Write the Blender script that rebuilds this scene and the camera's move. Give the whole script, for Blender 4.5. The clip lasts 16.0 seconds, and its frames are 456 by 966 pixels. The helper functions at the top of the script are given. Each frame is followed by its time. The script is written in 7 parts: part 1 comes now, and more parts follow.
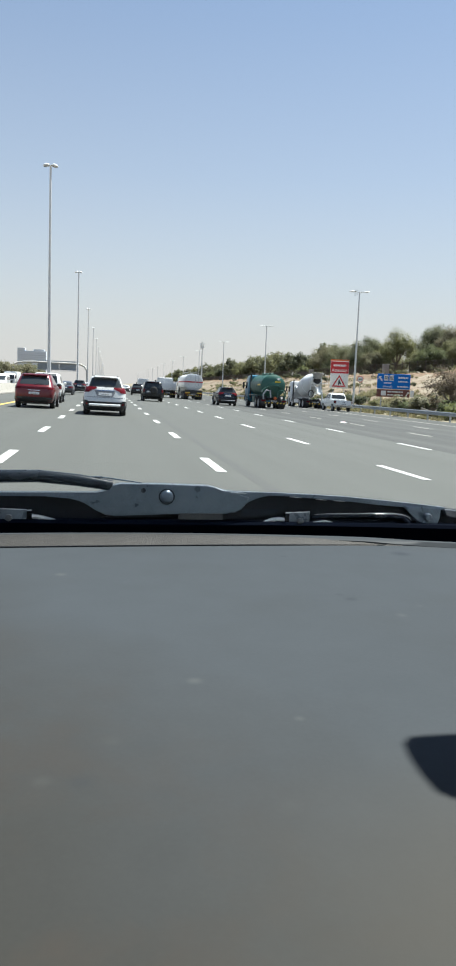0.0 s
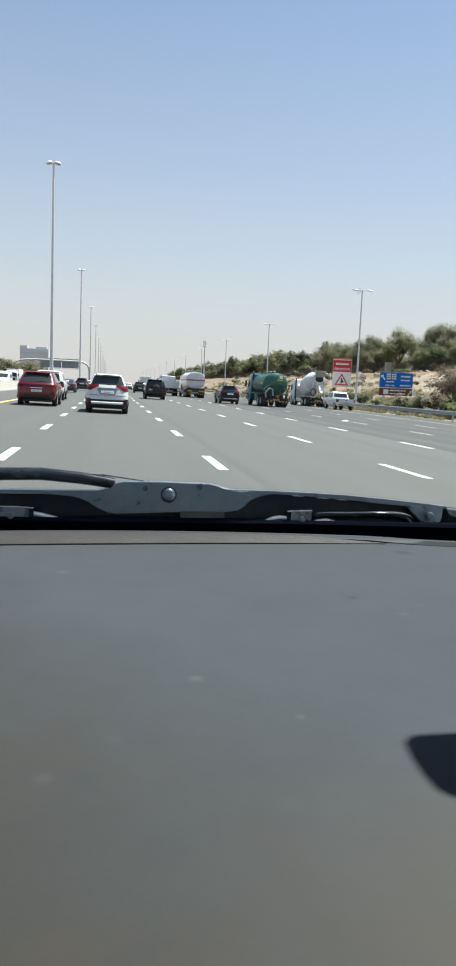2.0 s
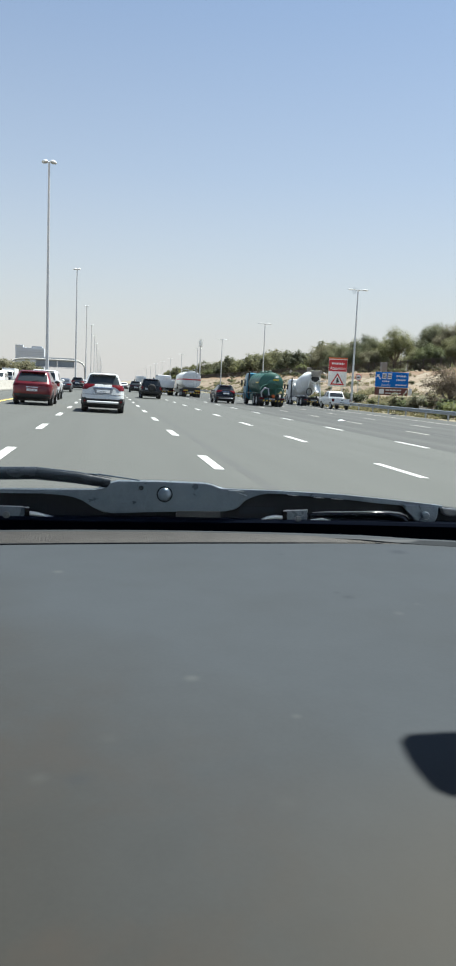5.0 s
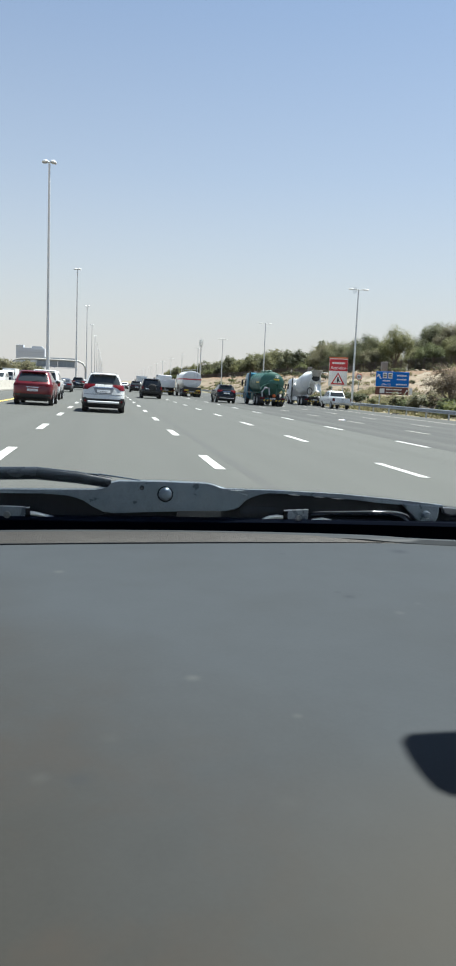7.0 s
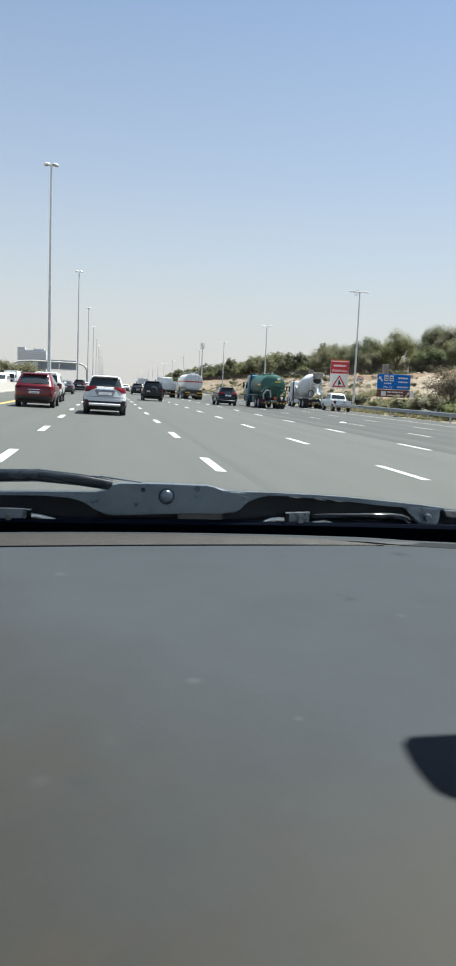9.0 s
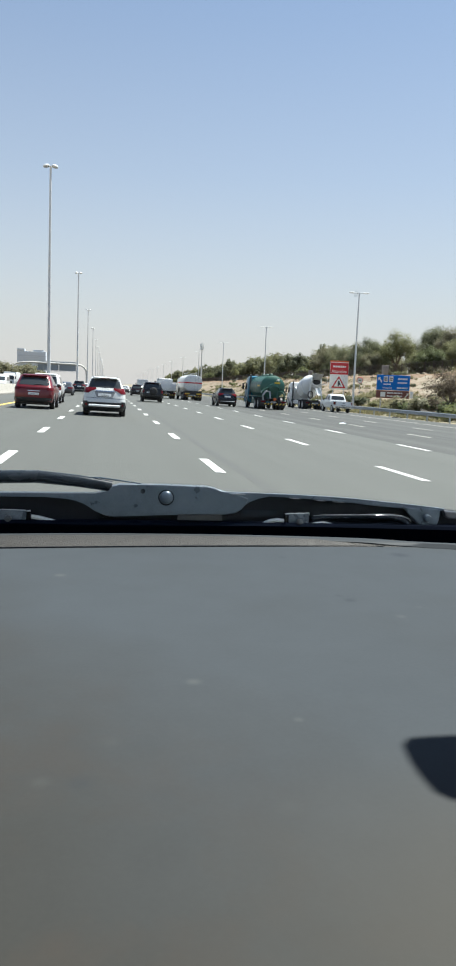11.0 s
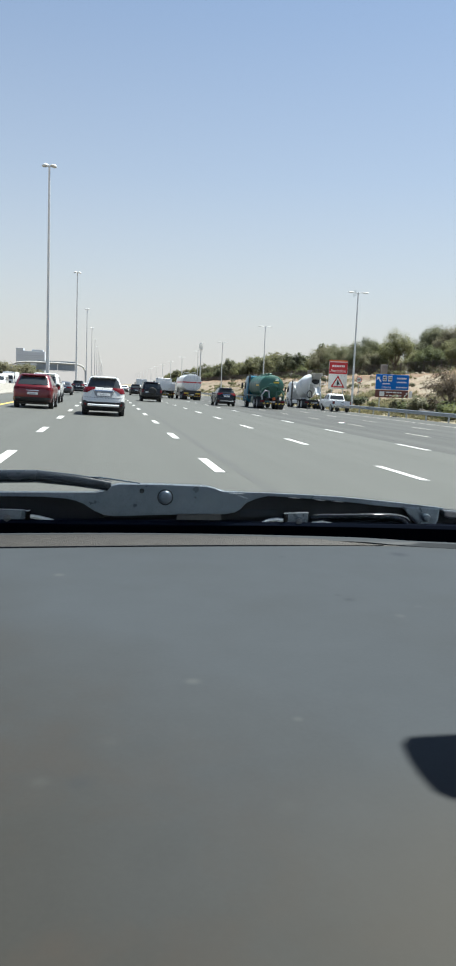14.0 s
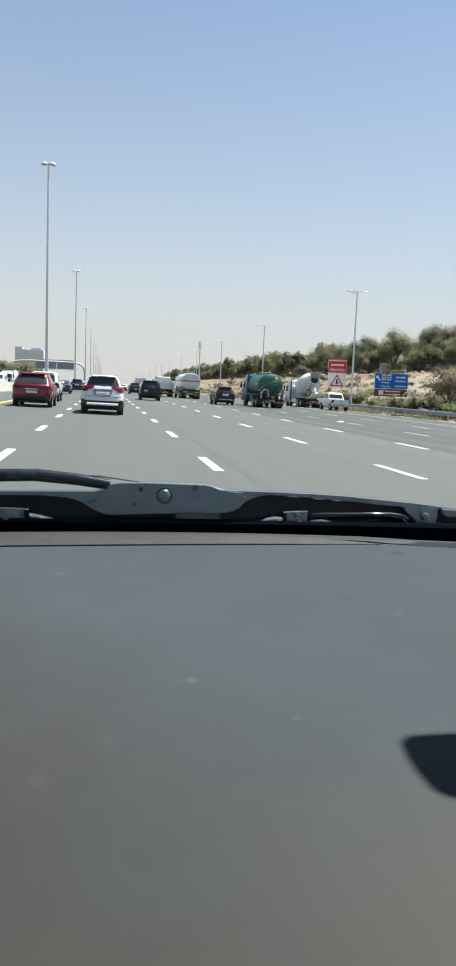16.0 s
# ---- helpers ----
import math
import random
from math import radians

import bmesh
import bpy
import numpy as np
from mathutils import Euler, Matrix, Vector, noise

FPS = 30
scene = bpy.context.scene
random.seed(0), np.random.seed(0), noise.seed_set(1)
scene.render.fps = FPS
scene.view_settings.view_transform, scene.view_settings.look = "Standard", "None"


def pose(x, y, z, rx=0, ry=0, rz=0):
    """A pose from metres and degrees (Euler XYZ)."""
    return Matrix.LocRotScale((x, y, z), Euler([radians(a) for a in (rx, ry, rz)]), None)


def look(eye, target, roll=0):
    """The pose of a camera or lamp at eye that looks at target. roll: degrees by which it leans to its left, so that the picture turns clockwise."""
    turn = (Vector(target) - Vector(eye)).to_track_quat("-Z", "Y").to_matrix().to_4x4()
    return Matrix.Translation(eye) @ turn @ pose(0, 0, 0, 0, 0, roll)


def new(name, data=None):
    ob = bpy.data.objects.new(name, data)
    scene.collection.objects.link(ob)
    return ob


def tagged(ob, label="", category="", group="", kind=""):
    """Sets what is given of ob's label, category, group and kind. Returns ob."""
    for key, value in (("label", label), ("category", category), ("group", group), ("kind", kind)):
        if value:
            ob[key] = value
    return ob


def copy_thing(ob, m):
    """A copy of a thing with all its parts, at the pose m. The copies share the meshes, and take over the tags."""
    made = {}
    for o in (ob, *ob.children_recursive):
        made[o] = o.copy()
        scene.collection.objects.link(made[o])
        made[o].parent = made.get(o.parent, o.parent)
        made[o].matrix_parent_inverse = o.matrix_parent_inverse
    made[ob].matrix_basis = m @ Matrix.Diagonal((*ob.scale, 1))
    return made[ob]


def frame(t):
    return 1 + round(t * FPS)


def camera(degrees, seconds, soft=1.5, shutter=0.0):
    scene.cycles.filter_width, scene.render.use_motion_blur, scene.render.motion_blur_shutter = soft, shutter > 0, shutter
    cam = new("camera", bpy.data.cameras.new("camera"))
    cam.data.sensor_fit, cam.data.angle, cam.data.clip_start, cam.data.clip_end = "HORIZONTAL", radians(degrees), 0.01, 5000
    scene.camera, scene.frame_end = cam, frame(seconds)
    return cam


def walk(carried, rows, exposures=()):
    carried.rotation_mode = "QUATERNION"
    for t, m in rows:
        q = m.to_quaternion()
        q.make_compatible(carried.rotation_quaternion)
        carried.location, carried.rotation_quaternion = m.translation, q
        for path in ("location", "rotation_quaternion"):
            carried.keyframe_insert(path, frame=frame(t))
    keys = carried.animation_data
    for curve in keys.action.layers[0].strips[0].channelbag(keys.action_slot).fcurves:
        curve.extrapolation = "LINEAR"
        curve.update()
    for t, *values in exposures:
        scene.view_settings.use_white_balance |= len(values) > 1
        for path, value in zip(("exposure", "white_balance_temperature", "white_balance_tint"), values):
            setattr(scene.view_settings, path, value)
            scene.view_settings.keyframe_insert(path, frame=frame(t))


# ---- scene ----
# Camera: a phone held over the dashboard, turning a little where it is.
EYE = (0.0, 0.0, 1.345)
cam = camera(34.0, 16.0, soft=2.3)
TURNS = [  # seconds, yaw, pitch, roll (degrees)
    (0.0, -9.31, -7.18, 2.19),
    (0.5, -9.19, -7.31, 2.28),
    (1.0, -9.04, -7.30, 2.32),
    (1.5, -9.25, -7.31, 2.25),
    (2.0, -9.16, -7.32, 2.36),
    (2.5, -9.42, -7.23, 2.30),
    (3.0, -9.44, -7.37, 2.31),
    (3.5, -9.40, -7.30, 2.32),
    (4.0, -9.44, -7.31, 2.44),
    (6.5, -9.54, -7.37, 2.30),
    (7.0, -9.43, -7.37, 2.31),
    (7.5, -9.43, -7.35, 2.42),
    (8.0, -9.36, -7.36, 2.39),
    (8.5, -9.26, -7.23, 2.32),
    (9.0, -9.33, -7.19, 2.37),
    (11.5, -9.35, -7.10, 2.28),
    (12.0, -9.32, -7.27, 2.37),
    (12.5, -9.34, -7.23, 2.30),
    (13.0, -9.41, -7.23, 2.32),
    (13.5, -9.33, -7.23, 2.32),
    (14.0, -9.42, -7.14, 2.25),
    (14.5, -9.36, -7.20, 2.19),
    (15.0, -9.38, -7.15, 2.31),
    (15.5, -9.50, -7.29, 2.38),
    (16.0, -9.50, -7.23, 2.30),
]


def aim(yaw, pitch, roll):
    y, p = radians(yaw), radians(pitch)
    way = Vector((-math.sin(y) * math.cos(p), math.cos(y) * math.cos(p), math.sin(p)))
    return look(EYE, Vector(EYE) + way, roll)


walk(cam, [(t, aim(y, p, r)) for t, y, p, r in TURNS], exposures=[(0.0, 1.24, 6250, 4), (16.0, 1.24, 6250, 4)])

# Daylight: a high midday sun ahead and to the right, dusty blue sky.
SUN_EL, SUN_AZ = radians(66), radians(60)  # azimuth from +y towards +x
world = bpy.data.worlds.new("desert_sky")
scene.world = world
world.use_nodes = True
wn = world.node_tree.nodes
sky = wn.new("ShaderNodeTexSky")
sky.sky_type, sky.sun_disc = "NISHITA", False
sky.sun_elevation, sky.sun_rotation = SUN_EL, SUN_AZ
sky.air_density, sky.dust_density, sky.ozone_density = 1.0, 0.3, 1.3
wn["Background"].inputs["Strength"].default_value = 0.06
wl = world.node_tree.links
wco, wsep = wn.new("ShaderNodeTexCoord"), wn.new("ShaderNodeSeparateXYZ")
whaze, wmix = wn.new("ShaderNodeValToRGB"), wn.new("ShaderNodeMix")
wmix.data_type = "RGBA"
wmix.inputs["B"].default_value = (5.0, 4.66, 4.62, 1)  # pale dust haze, thick at the horizon
whaze.color_ramp.elements[0].position, whaze.color_ramp.elements[0].color = 0.0, (0.97, 0.97, 0.97, 1)
whaze.color_ramp.elements[1].position, whaze.color_ramp.elements[1].color = 1.0, (0.0, 0.0, 0.0, 1)
for at, k in ((0.06, 0.87), (0.15, 0.63), (0.26, 0.40), (0.42, 0.20), (0.55, 0.06)):
    el = whaze.color_ramp.elements.new(at)
    el.color = (k, k, k, 1)
wl.new(wco.outputs["Generated"], wsep.inputs[0])
wl.new(wsep.outputs["Z"], whaze.inputs["Fac"])
wl.new(whaze.outputs["Color"], wmix.inputs["Factor"])
wl.new(sky.outputs["Color"], wmix.inputs["A"])
wl.new(wmix.outputs["Result"], wn["Background"].inputs["Color"])
sun = new("sun", bpy.data.lights.new("sun", "SUN"))
sun.data.energy, sun.data.angle, sun.data.color = 5.0, radians(0.9), (1.0, 0.96, 0.90)
to_sun = Vector((math.sin(SUN_AZ) * math.cos(SUN_EL), math.cos(SUN_AZ) * math.cos(SUN_EL), math.sin(SUN_EL)))
sun.matrix_world = look((0, 0, 60), Vector((0, 0, 60)) - to_sun)


# ---------------------------------------------------------------- materials
def surface(name, color, rough=0.6, metal=0.0, second=None, scale=4.0, amount=0.5, stretch=(1, 1, 1), bump=0.0,
            bump_scale=60.0, bump_depth=0.01, coat=0.0, spec=0.5, vary=0.0, fine=0.12, island=0.0, sub=0.0, sheen=0.0):
    """A node material: two scales of noise on the base colour, roughness that follows them, and fine relief."""
    m = bpy.data.materials.new(name)
    m.use_nodes = True
    nt = m.node_tree
    b = nt.nodes["Principled BSDF"]
    co = nt.nodes.new("ShaderNodeTexCoord")
    mp = nt.nodes.new("ShaderNodeMapping")
    mp.inputs["Scale"].default_value = stretch
    nt.links.new(co.outputs["Object"], mp.inputs["Vector"])
    big = nt.nodes.new("ShaderNodeTexNoise")
    big.inputs["Scale"].default_value, big.inputs["Detail"].default_value = scale, 6
    nt.links.new(mp.outputs["Vector"], big.inputs["Vector"])
    ramp = nt.nodes.new("ShaderNodeMapRange")
    ramp.inputs["From Min"].default_value, ramp.inputs["From Max"].default_value = 0.5 - 0.25, 0.5 + 0.25
    ramp.inputs["To Max"].default_value = amount
    nt.links.new(big.outputs["Fac"], ramp.inputs["Value"])
    mix = nt.nodes.new("ShaderNodeMix")
    mix.data_type = "RGBA"
    mix.inputs["A"].default_value = (*color, 1)
    mix.inputs["B"].default_value = (*(second or [c * 0.75 for c in color]), 1)
    nt.links.new(ramp.outputs["Result"], mix.inputs["Factor"])
    small = nt.nodes.new("ShaderNodeTexNoise")
    small.inputs["Scale"].default_value, small.inputs["Detail"].default_value = bump_scale, 4
    nt.links.new(mp.outputs["Vector"], small.inputs["Vector"])
    value = nt.nodes.new("ShaderNodeMapRange")
    value.inputs["From Min"].default_value, value.inputs["From Max"].default_value = 0.25, 0.75
    value.inputs["To Min"].default_value, value.inputs["To Max"].default_value = 1 - fine, 1 + fine
    nt.links.new(small.outputs["Fac"], value.inputs["Value"])
    last = value.outputs["Result"]
    for socket, amt in (("vary", vary), ("island", island)):
        if amt:
            src = nt.nodes.new("ShaderNodeObjectInfo" if socket == "vary" else "ShaderNodeNewGeometry")
            rng = nt.nodes.new("ShaderNodeMapRange")
            rng.inputs["To Min"].default_value, rng.inputs["To Max"].default_value = 1 - amt, 1 + amt
            nt.links.new(src.outputs["Random" if socket == "vary" else "Random Per Island"], rng.inputs["Value"])
            mul = nt.nodes.new("ShaderNodeMath")
            mul.operation = "MULTIPLY"
            nt.links.new(last, mul.inputs[0])
            nt.links.new(rng.outputs["Result"], mul.inputs[1])
            last = mul.outputs[0]
    hsv = nt.nodes.new("ShaderNodeHueSaturation")
    nt.links.new(mix.outputs["Result"], hsv.inputs["Color"])
    nt.links.new(last, hsv.inputs["Value"])
    nt.links.new(hsv.outputs["Color"], b.inputs["Base Color"])
    rr = nt.nodes.new("ShaderNodeMapRange")
    rr.inputs["To Min"].default_value, rr.inputs["To Max"].default_value = max(rough - 0.08, 0.02), min(rough + 0.08, 1)
    nt.links.new(big.outputs["Fac"], rr.inputs["Value"])
    nt.links.new(rr.outputs["Result"], b.inputs["Roughness"])
    b.inputs["Metallic"].default_value = metal
    b.inputs["Coat Weight"].default_value = coat
    b.inputs["Coat Roughness"].default_value = 0.05
    b.inputs["Specular IOR Level"].default_value = spec
    b.inputs["Subsurface Weight"].default_value = sub
    b.inputs["Sheen Weight"].default_value = sheen
    if bump:
        bp = nt.nodes.new("ShaderNodeBump")
        bp.inputs["Strength"].default_value, bp.inputs["Distance"].default_value = bump, bump_depth
        nt.links.new(small.outputs["Fac"], bp.inputs["Height"])
        nt.links.new(bp.outputs["Normal"], b.inputs["Normal"])
    return m


M = {
    "asphalt": surface("asphalt", (0.0646, 0.0667, 0.0602), 0.85, second=(0.0515, 0.0529, 0.0487), scale=1.2, stretch=(0.9, 0.02, 1), amount=0.35,
                       bump=0.4, bump_scale=45, bump_depth=0.006, fine=0.10),
    "asphalt_old": surface("asphalt_worn", (0.0565, 0.0580, 0.0528), 0.85, second=(0.0262, 0.0268, 0.0258), scale=0.62, stretch=(1, 0.006, 1),
                           amount=1.0, bump=0.4, bump_scale=45, bump_depth=0.006),
    "white_line": surface("white_road_paint", (0.46, 0.46, 0.44), 0.7, second=(0.35, 0.35, 0.335), scale=1.5, amount=0.5, bump=0.3, bump_scale=50, vary=0.08),
    "pale_line": surface("worn_road_paint", (0.364, 0.350, 0.308), 0.8, second=(0.210, 0.203, 0.182), scale=0.8, amount=0.8, bump=0.3, bump_scale=50, vary=0.1),
    "yellow_line": surface("yellow_road_paint", (0.75, 0.47, 0.08), 0.7, second=(0.6, 0.4, 0.12), scale=0.7, amount=0.6, bump=0.3, bump_scale=50),
    "sand": surface("dry_sand", (0.248, 0.205, 0.149), 0.95, second=(0.186, 0.155, 0.105), scale=0.12, amount=0.8, bump=0.5, bump_scale=3, bump_depth=0.1),
    "verge": surface("dry_verge", (0.22, 0.185, 0.125), 0.95, second=(0.15, 0.135, 0.075), scale=0.5, amount=0.9, bump=0.5, bump_scale=8, bump_depth=0.06),
    "concrete": surface("pale_concrete", (0.310, 0.291, 0.260), 0.85, second=(0.248, 0.232, 0.205), scale=1.5, amount=0.7, bump=0.3, bump_scale=30, vary=0.08),
    "galv": surface("galvanised_steel", (0.46, 0.48, 0.50), 0.5, 0.5, second=(0.36, 0.38, 0.40), scale=2, amount=0.6, bump=0.1, bump_scale=40),
    "pole": surface("grey_painted_steel", (0.64, 0.65, 0.65), 0.55, 0.1, second=(0.56, 0.57, 0.57), scale=1.0, amount=0.5, bump=0.05),
    "flood": surface("white_lamp_housing", (0.74, 0.75, 0.75), 0.45, second=(0.66, 0.67, 0.67), scale=2, amount=0.5),
    "lamp_glass": surface("lamp_lens", (0.7, 0.72, 0.74), 0.2, second=(0.6, 0.6, 0.62), scale=3),
    "bark": surface("bark", (0.16, 0.12, 0.085), 0.95, second=(0.09, 0.07, 0.05), scale=3, amount=0.9, bump=0.8, bump_scale=12, bump_depth=0.03),
    "fence": surface("dark_fence_steel", (0.06, 0.05, 0.045), 0.7, 0.2, second=(0.10, 0.08, 0.06), scale=2, amount=0.6),
    "fence_screen": surface("brown_reed_screen", (0.10, 0.082, 0.066), 0.95, second=(0.05, 0.045, 0.038), scale=1.0, stretch=(1, 1, 0.3), amount=0.9, bump=0.6, bump_scale=20),
    "white_paint": surface("white_car_paint", (0.78, 0.79, 0.79), 0.3, second=(0.72, 0.73, 0.73), scale=0.6, amount=0.5, coat=0.8, fine=0.02),
    "silver_paint": surface("silver_white_paint", (0.65, 0.655, 0.64), 0.3, 0.0, second=(0.60, 0.605, 0.59), scale=0.6, amount=0.5, coat=0.8, fine=0.02),
    "grey_paint": surface("dark_grey_paint", (0.06, 0.062, 0.072), 0.3, 0.3, second=(0.05, 0.05, 0.058), scale=0.6, amount=0.5, coat=0.6, fine=0.02),
    "black_paint": surface("black_car_paint", (0.006, 0.007, 0.010), 0.25, second=(0.009, 0.010, 0.013), scale=0.6, amount=0.5, spec=0.35, coat=0.2, fine=0.02),
    "red_paint": surface("deep_red_paint", (0.140, 0.005, 0.010), 0.30, 0.2, second=(0.12, 0.004, 0.009), scale=0.6, amount=0.5, coat=0.5, fine=0.02),
    "teal_paint": surface("teal_blue_paint", (0.012, 0.17, 0.27), 0.4, second=(0.02, 0.14, 0.21), scale=1.2, amount=0.7, coat=0.4, bump=0.03),
    "green_tank": surface("dark_green_tank_paint", (0.018, 0.108, 0.080), 0.48, second=(0.034, 0.100, 0.074), scale=0.9, amount=0.8, coat=0.2, bump=0.04, bump_scale=8),
    "white_tank": surface("white_tank_paint", (0.74, 0.75, 0.75), 0.4, second=(0.60, 0.60, 0.58), scale=0.9, amount=0.7, coat=0.3, bump=0.04, bump_scale=8),
    "hopper": surface("cement_dusted_steel", (0.26, 0.25, 0.23), 0.8, second=(0.36, 0.35, 0.33), scale=3, amount=0.9, bump=0.2, bump_scale=20),
    "plastic": surface("black_trim_plastic", (0.018, 0.018, 0.02), 0.6, second=(0.028, 0.028, 0.03), scale=5, amount=0.6, bump=0.1, bump_scale=120),
    "chassis": surface("dusty_black_chassis", (0.03, 0.03, 0.03), 0.75, second=(0.07, 0.06, 0.05), scale=2, amount=0.7),
    "tyre": surface("tyre_rubber", (0.02, 0.02, 0.021), 0.85, second=(0.05, 0.046, 0.04), scale=6, amount=0.6, bump=0.3, bump_scale=40),
    "rim": surface("alloy_rim", (0.5, 0.51, 0.52), 0.35, 0.9, second=(0.35, 0.35, 0.36), scale=6, amount=0.5),
    "glass": surface("tinted_car_glass", (0.028, 0.032, 0.034), 0.06, second=(0.045, 0.05, 0.054), scale=1, spec=0.5, fine=0.0),
    "red_lens": surface("red_lamp_lens", (0.125, 0.006, 0.010), 0.25, second=(0.085, 0.004, 0.007), scale=8, spec=0.25),
    "chrome": surface("chrome", (0.75, 0.76, 0.77), 0.15, 1.0, second=(0.65, 0.66, 0.67), scale=8),
    "plate": surface("number_plate_white", (0.75, 0.75, 0.74), 0.5, second=(0.68, 0.68, 0.66), scale=10),
    "plate_ink": surface("faded_plate_print", (0.22, 0.22, 0.23), 0.6, second=(0.28, 0.28, 0.28), scale=10),
    "tar": surface("dark_tar_seam", (0.050, 0.051, 0.048), 0.8, second=(0.060, 0.062, 0.057), scale=3, amount=0.7, bump=0.3, bump_scale=40),
    "tab": surface("dusty_grey_tab", (0.0150, 0.0172, 0.0190), 0.7, second=(0.021, 0.0235, 0.0255), scale=60, spec=0.3),
    "dull_steel": surface("dull_bright_steel", (0.085, 0.093, 0.105), 0.35, 0.7, second=(0.045, 0.050, 0.058), scale=40),
    # pale tone of the bright links and of the painted wiper highlights
    "pale_steel": surface("bright_steel_and_highlight", (0.42, 0.44, 0.46), 0.35, 0.5, second=(0.25, 0.27, 0.29), scale=60),
    "ink": surface("dark_print", (0.03, 0.03, 0.035), 0.6, second=(0.05, 0.05, 0.05), scale=10),
    "sign_blue": surface("blue_sign_sheeting", (0.004, 0.140, 0.54), 0.5, second=(0.006, 0.145, 0.50), scale=2, amount=0.5, fine=0.03, spec=0.2),
    "sign_brown": surface("brown_sign_sheeting", (0.13, 0.035, 0.025), 0.5, second=(0.11, 0.035, 0.03), scale=2, fine=0.03),
    "sign_red": surface("red_sign_sheeting", (0.50, 0.02, 0.025), 0.5, second=(0.42, 0.02, 0.03), scale=2, fine=0.03),
    "sign_white": surface("white_sign_sheeting", (0.78, 0.78, 0.76), 0.5, second=(0.70, 0.70, 0.68), scale=2, fine=0.03),
    "sign_back": surface("bare_aluminium_sign_back", (0.34, 0.37, 0.40), 0.55, 0.3, second=(0.28, 0.31, 0.34), scale=0.6, amount=0.6),
    "gantry": surface("cream_gantry_steel", (0.52, 0.50, 0.46), 0.6, second=(0.44, 0.42, 0.38), scale=0.8),
    "tower": surface("grey_tower_wall", (0.46, 0.50, 0.55), 0.8, second=(0.42, 0.46, 0.51), scale=0.05),
    "tower_glass": surface("tower_window_glass", (0.40, 0.44, 0.50), 0.5, second=(0.38, 0.42, 0.48), scale=0.1, vary=0.1),
    "orange": surface("orange_paint", (0.65, 0.14, 0.03), 0.5, second=(0.5, 0.1, 0.03), scale=1),
    "yellow": surface("yellow_reflective_tape", (0.75, 0.5, 0.04), 0.5, second=(0.6, 0.42, 0.05), scale=2),
    "bag": surface("white_plastic_bag", (0.75, 0.75, 0.76), 0.5, second=(0.6, 0.6, 0.62), scale=8, sub=0.1),
    "stone": surface("pale_limestone", (0.236, 0.192, 0.146), 0.9, second=(0.167, 0.133, 0.096), scale=0.8, amount=0.9, bump=0.6, bump_scale=6, bump_depth=0.06, island=0.15),
    # first tone carries painted sky sheen, second the warm dust near the seats
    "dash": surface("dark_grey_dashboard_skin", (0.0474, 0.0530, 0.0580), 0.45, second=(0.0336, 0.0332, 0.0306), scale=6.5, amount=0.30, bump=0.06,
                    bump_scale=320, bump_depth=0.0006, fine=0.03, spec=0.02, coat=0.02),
    "leather": surface("grained_dashboard_rim", (0.0138, 0.0115, 0.0078), 0.6, second=(0.0070, 0.0057, 0.0038), scale=20, amount=0.6, bump=0.9,
                       bump_scale=560, bump_depth=0.0015, fine=0.25, spec=0.4),
    "cowl": surface("matt_black_cowl", (0.0014, 0.0026, 0.0062), 0.95, second=(0.0018, 0.0032, 0.0072), scale=12, spec=0.02),
    "wiper": surface("worn_black_wiper_steel", (0.053, 0.075, 0.100), 0.30, 0.4, second=(0.088, 0.113, 0.142), scale=55, amount=0.7, bump=0.2, bump_scale=420, bump_depth=0.001, fine=0.18),
    # tone of the highlight line painted along the glossy blade back
    "worn_steel": surface("blade_highlight_tone", (0.20, 0.21, 0.22), 0.32, 0.5, second=(0.12, 0.13, 0.145), scale=50),
    "clip_steel": surface("dark_clip_steel", (0.042, 0.058, 0.078), 0.28, 0.3, second=(0.075, 0.095, 0.120), scale=70, amount=0.9, bump=0.2, bump_scale=300, bump_depth=0.001),
    # grey that paints the shade of the hollow round the plate
    "plate_surround": surface("grey_recess_shade", (0.23, 0.235, 0.245), 0.5, second=(0.19, 0.195, 0.205), scale=4),
    "arm_rubber": surface("black_arm_cover", (0.0095, 0.0130, 0.0175), 0.26, second=(0.016, 0.0205, 0.027), scale=30, amount=0.5, spec=0.3),
    "rubber": surface("black_wiper_rubber", (0.0026, 0.0040, 0.0062), 0.42, second=(0.0042, 0.0060, 0.0088), scale=30, amount=0.5, spec=0.12),
    "gloss_rubber": surface("glossy_black_rubber", (0.0016, 0.0024, 0.0038), 0.16, second=(0.003, 0.0042, 0.0060), scale=40, amount=0.5, spec=0.45),
    "lining": surface("dark_headlining", (0.020, 0.021, 0.024), 0.95, second=(0.015, 0.016, 0.018), scale=3, bump=0.2, bump_scale=90),
}


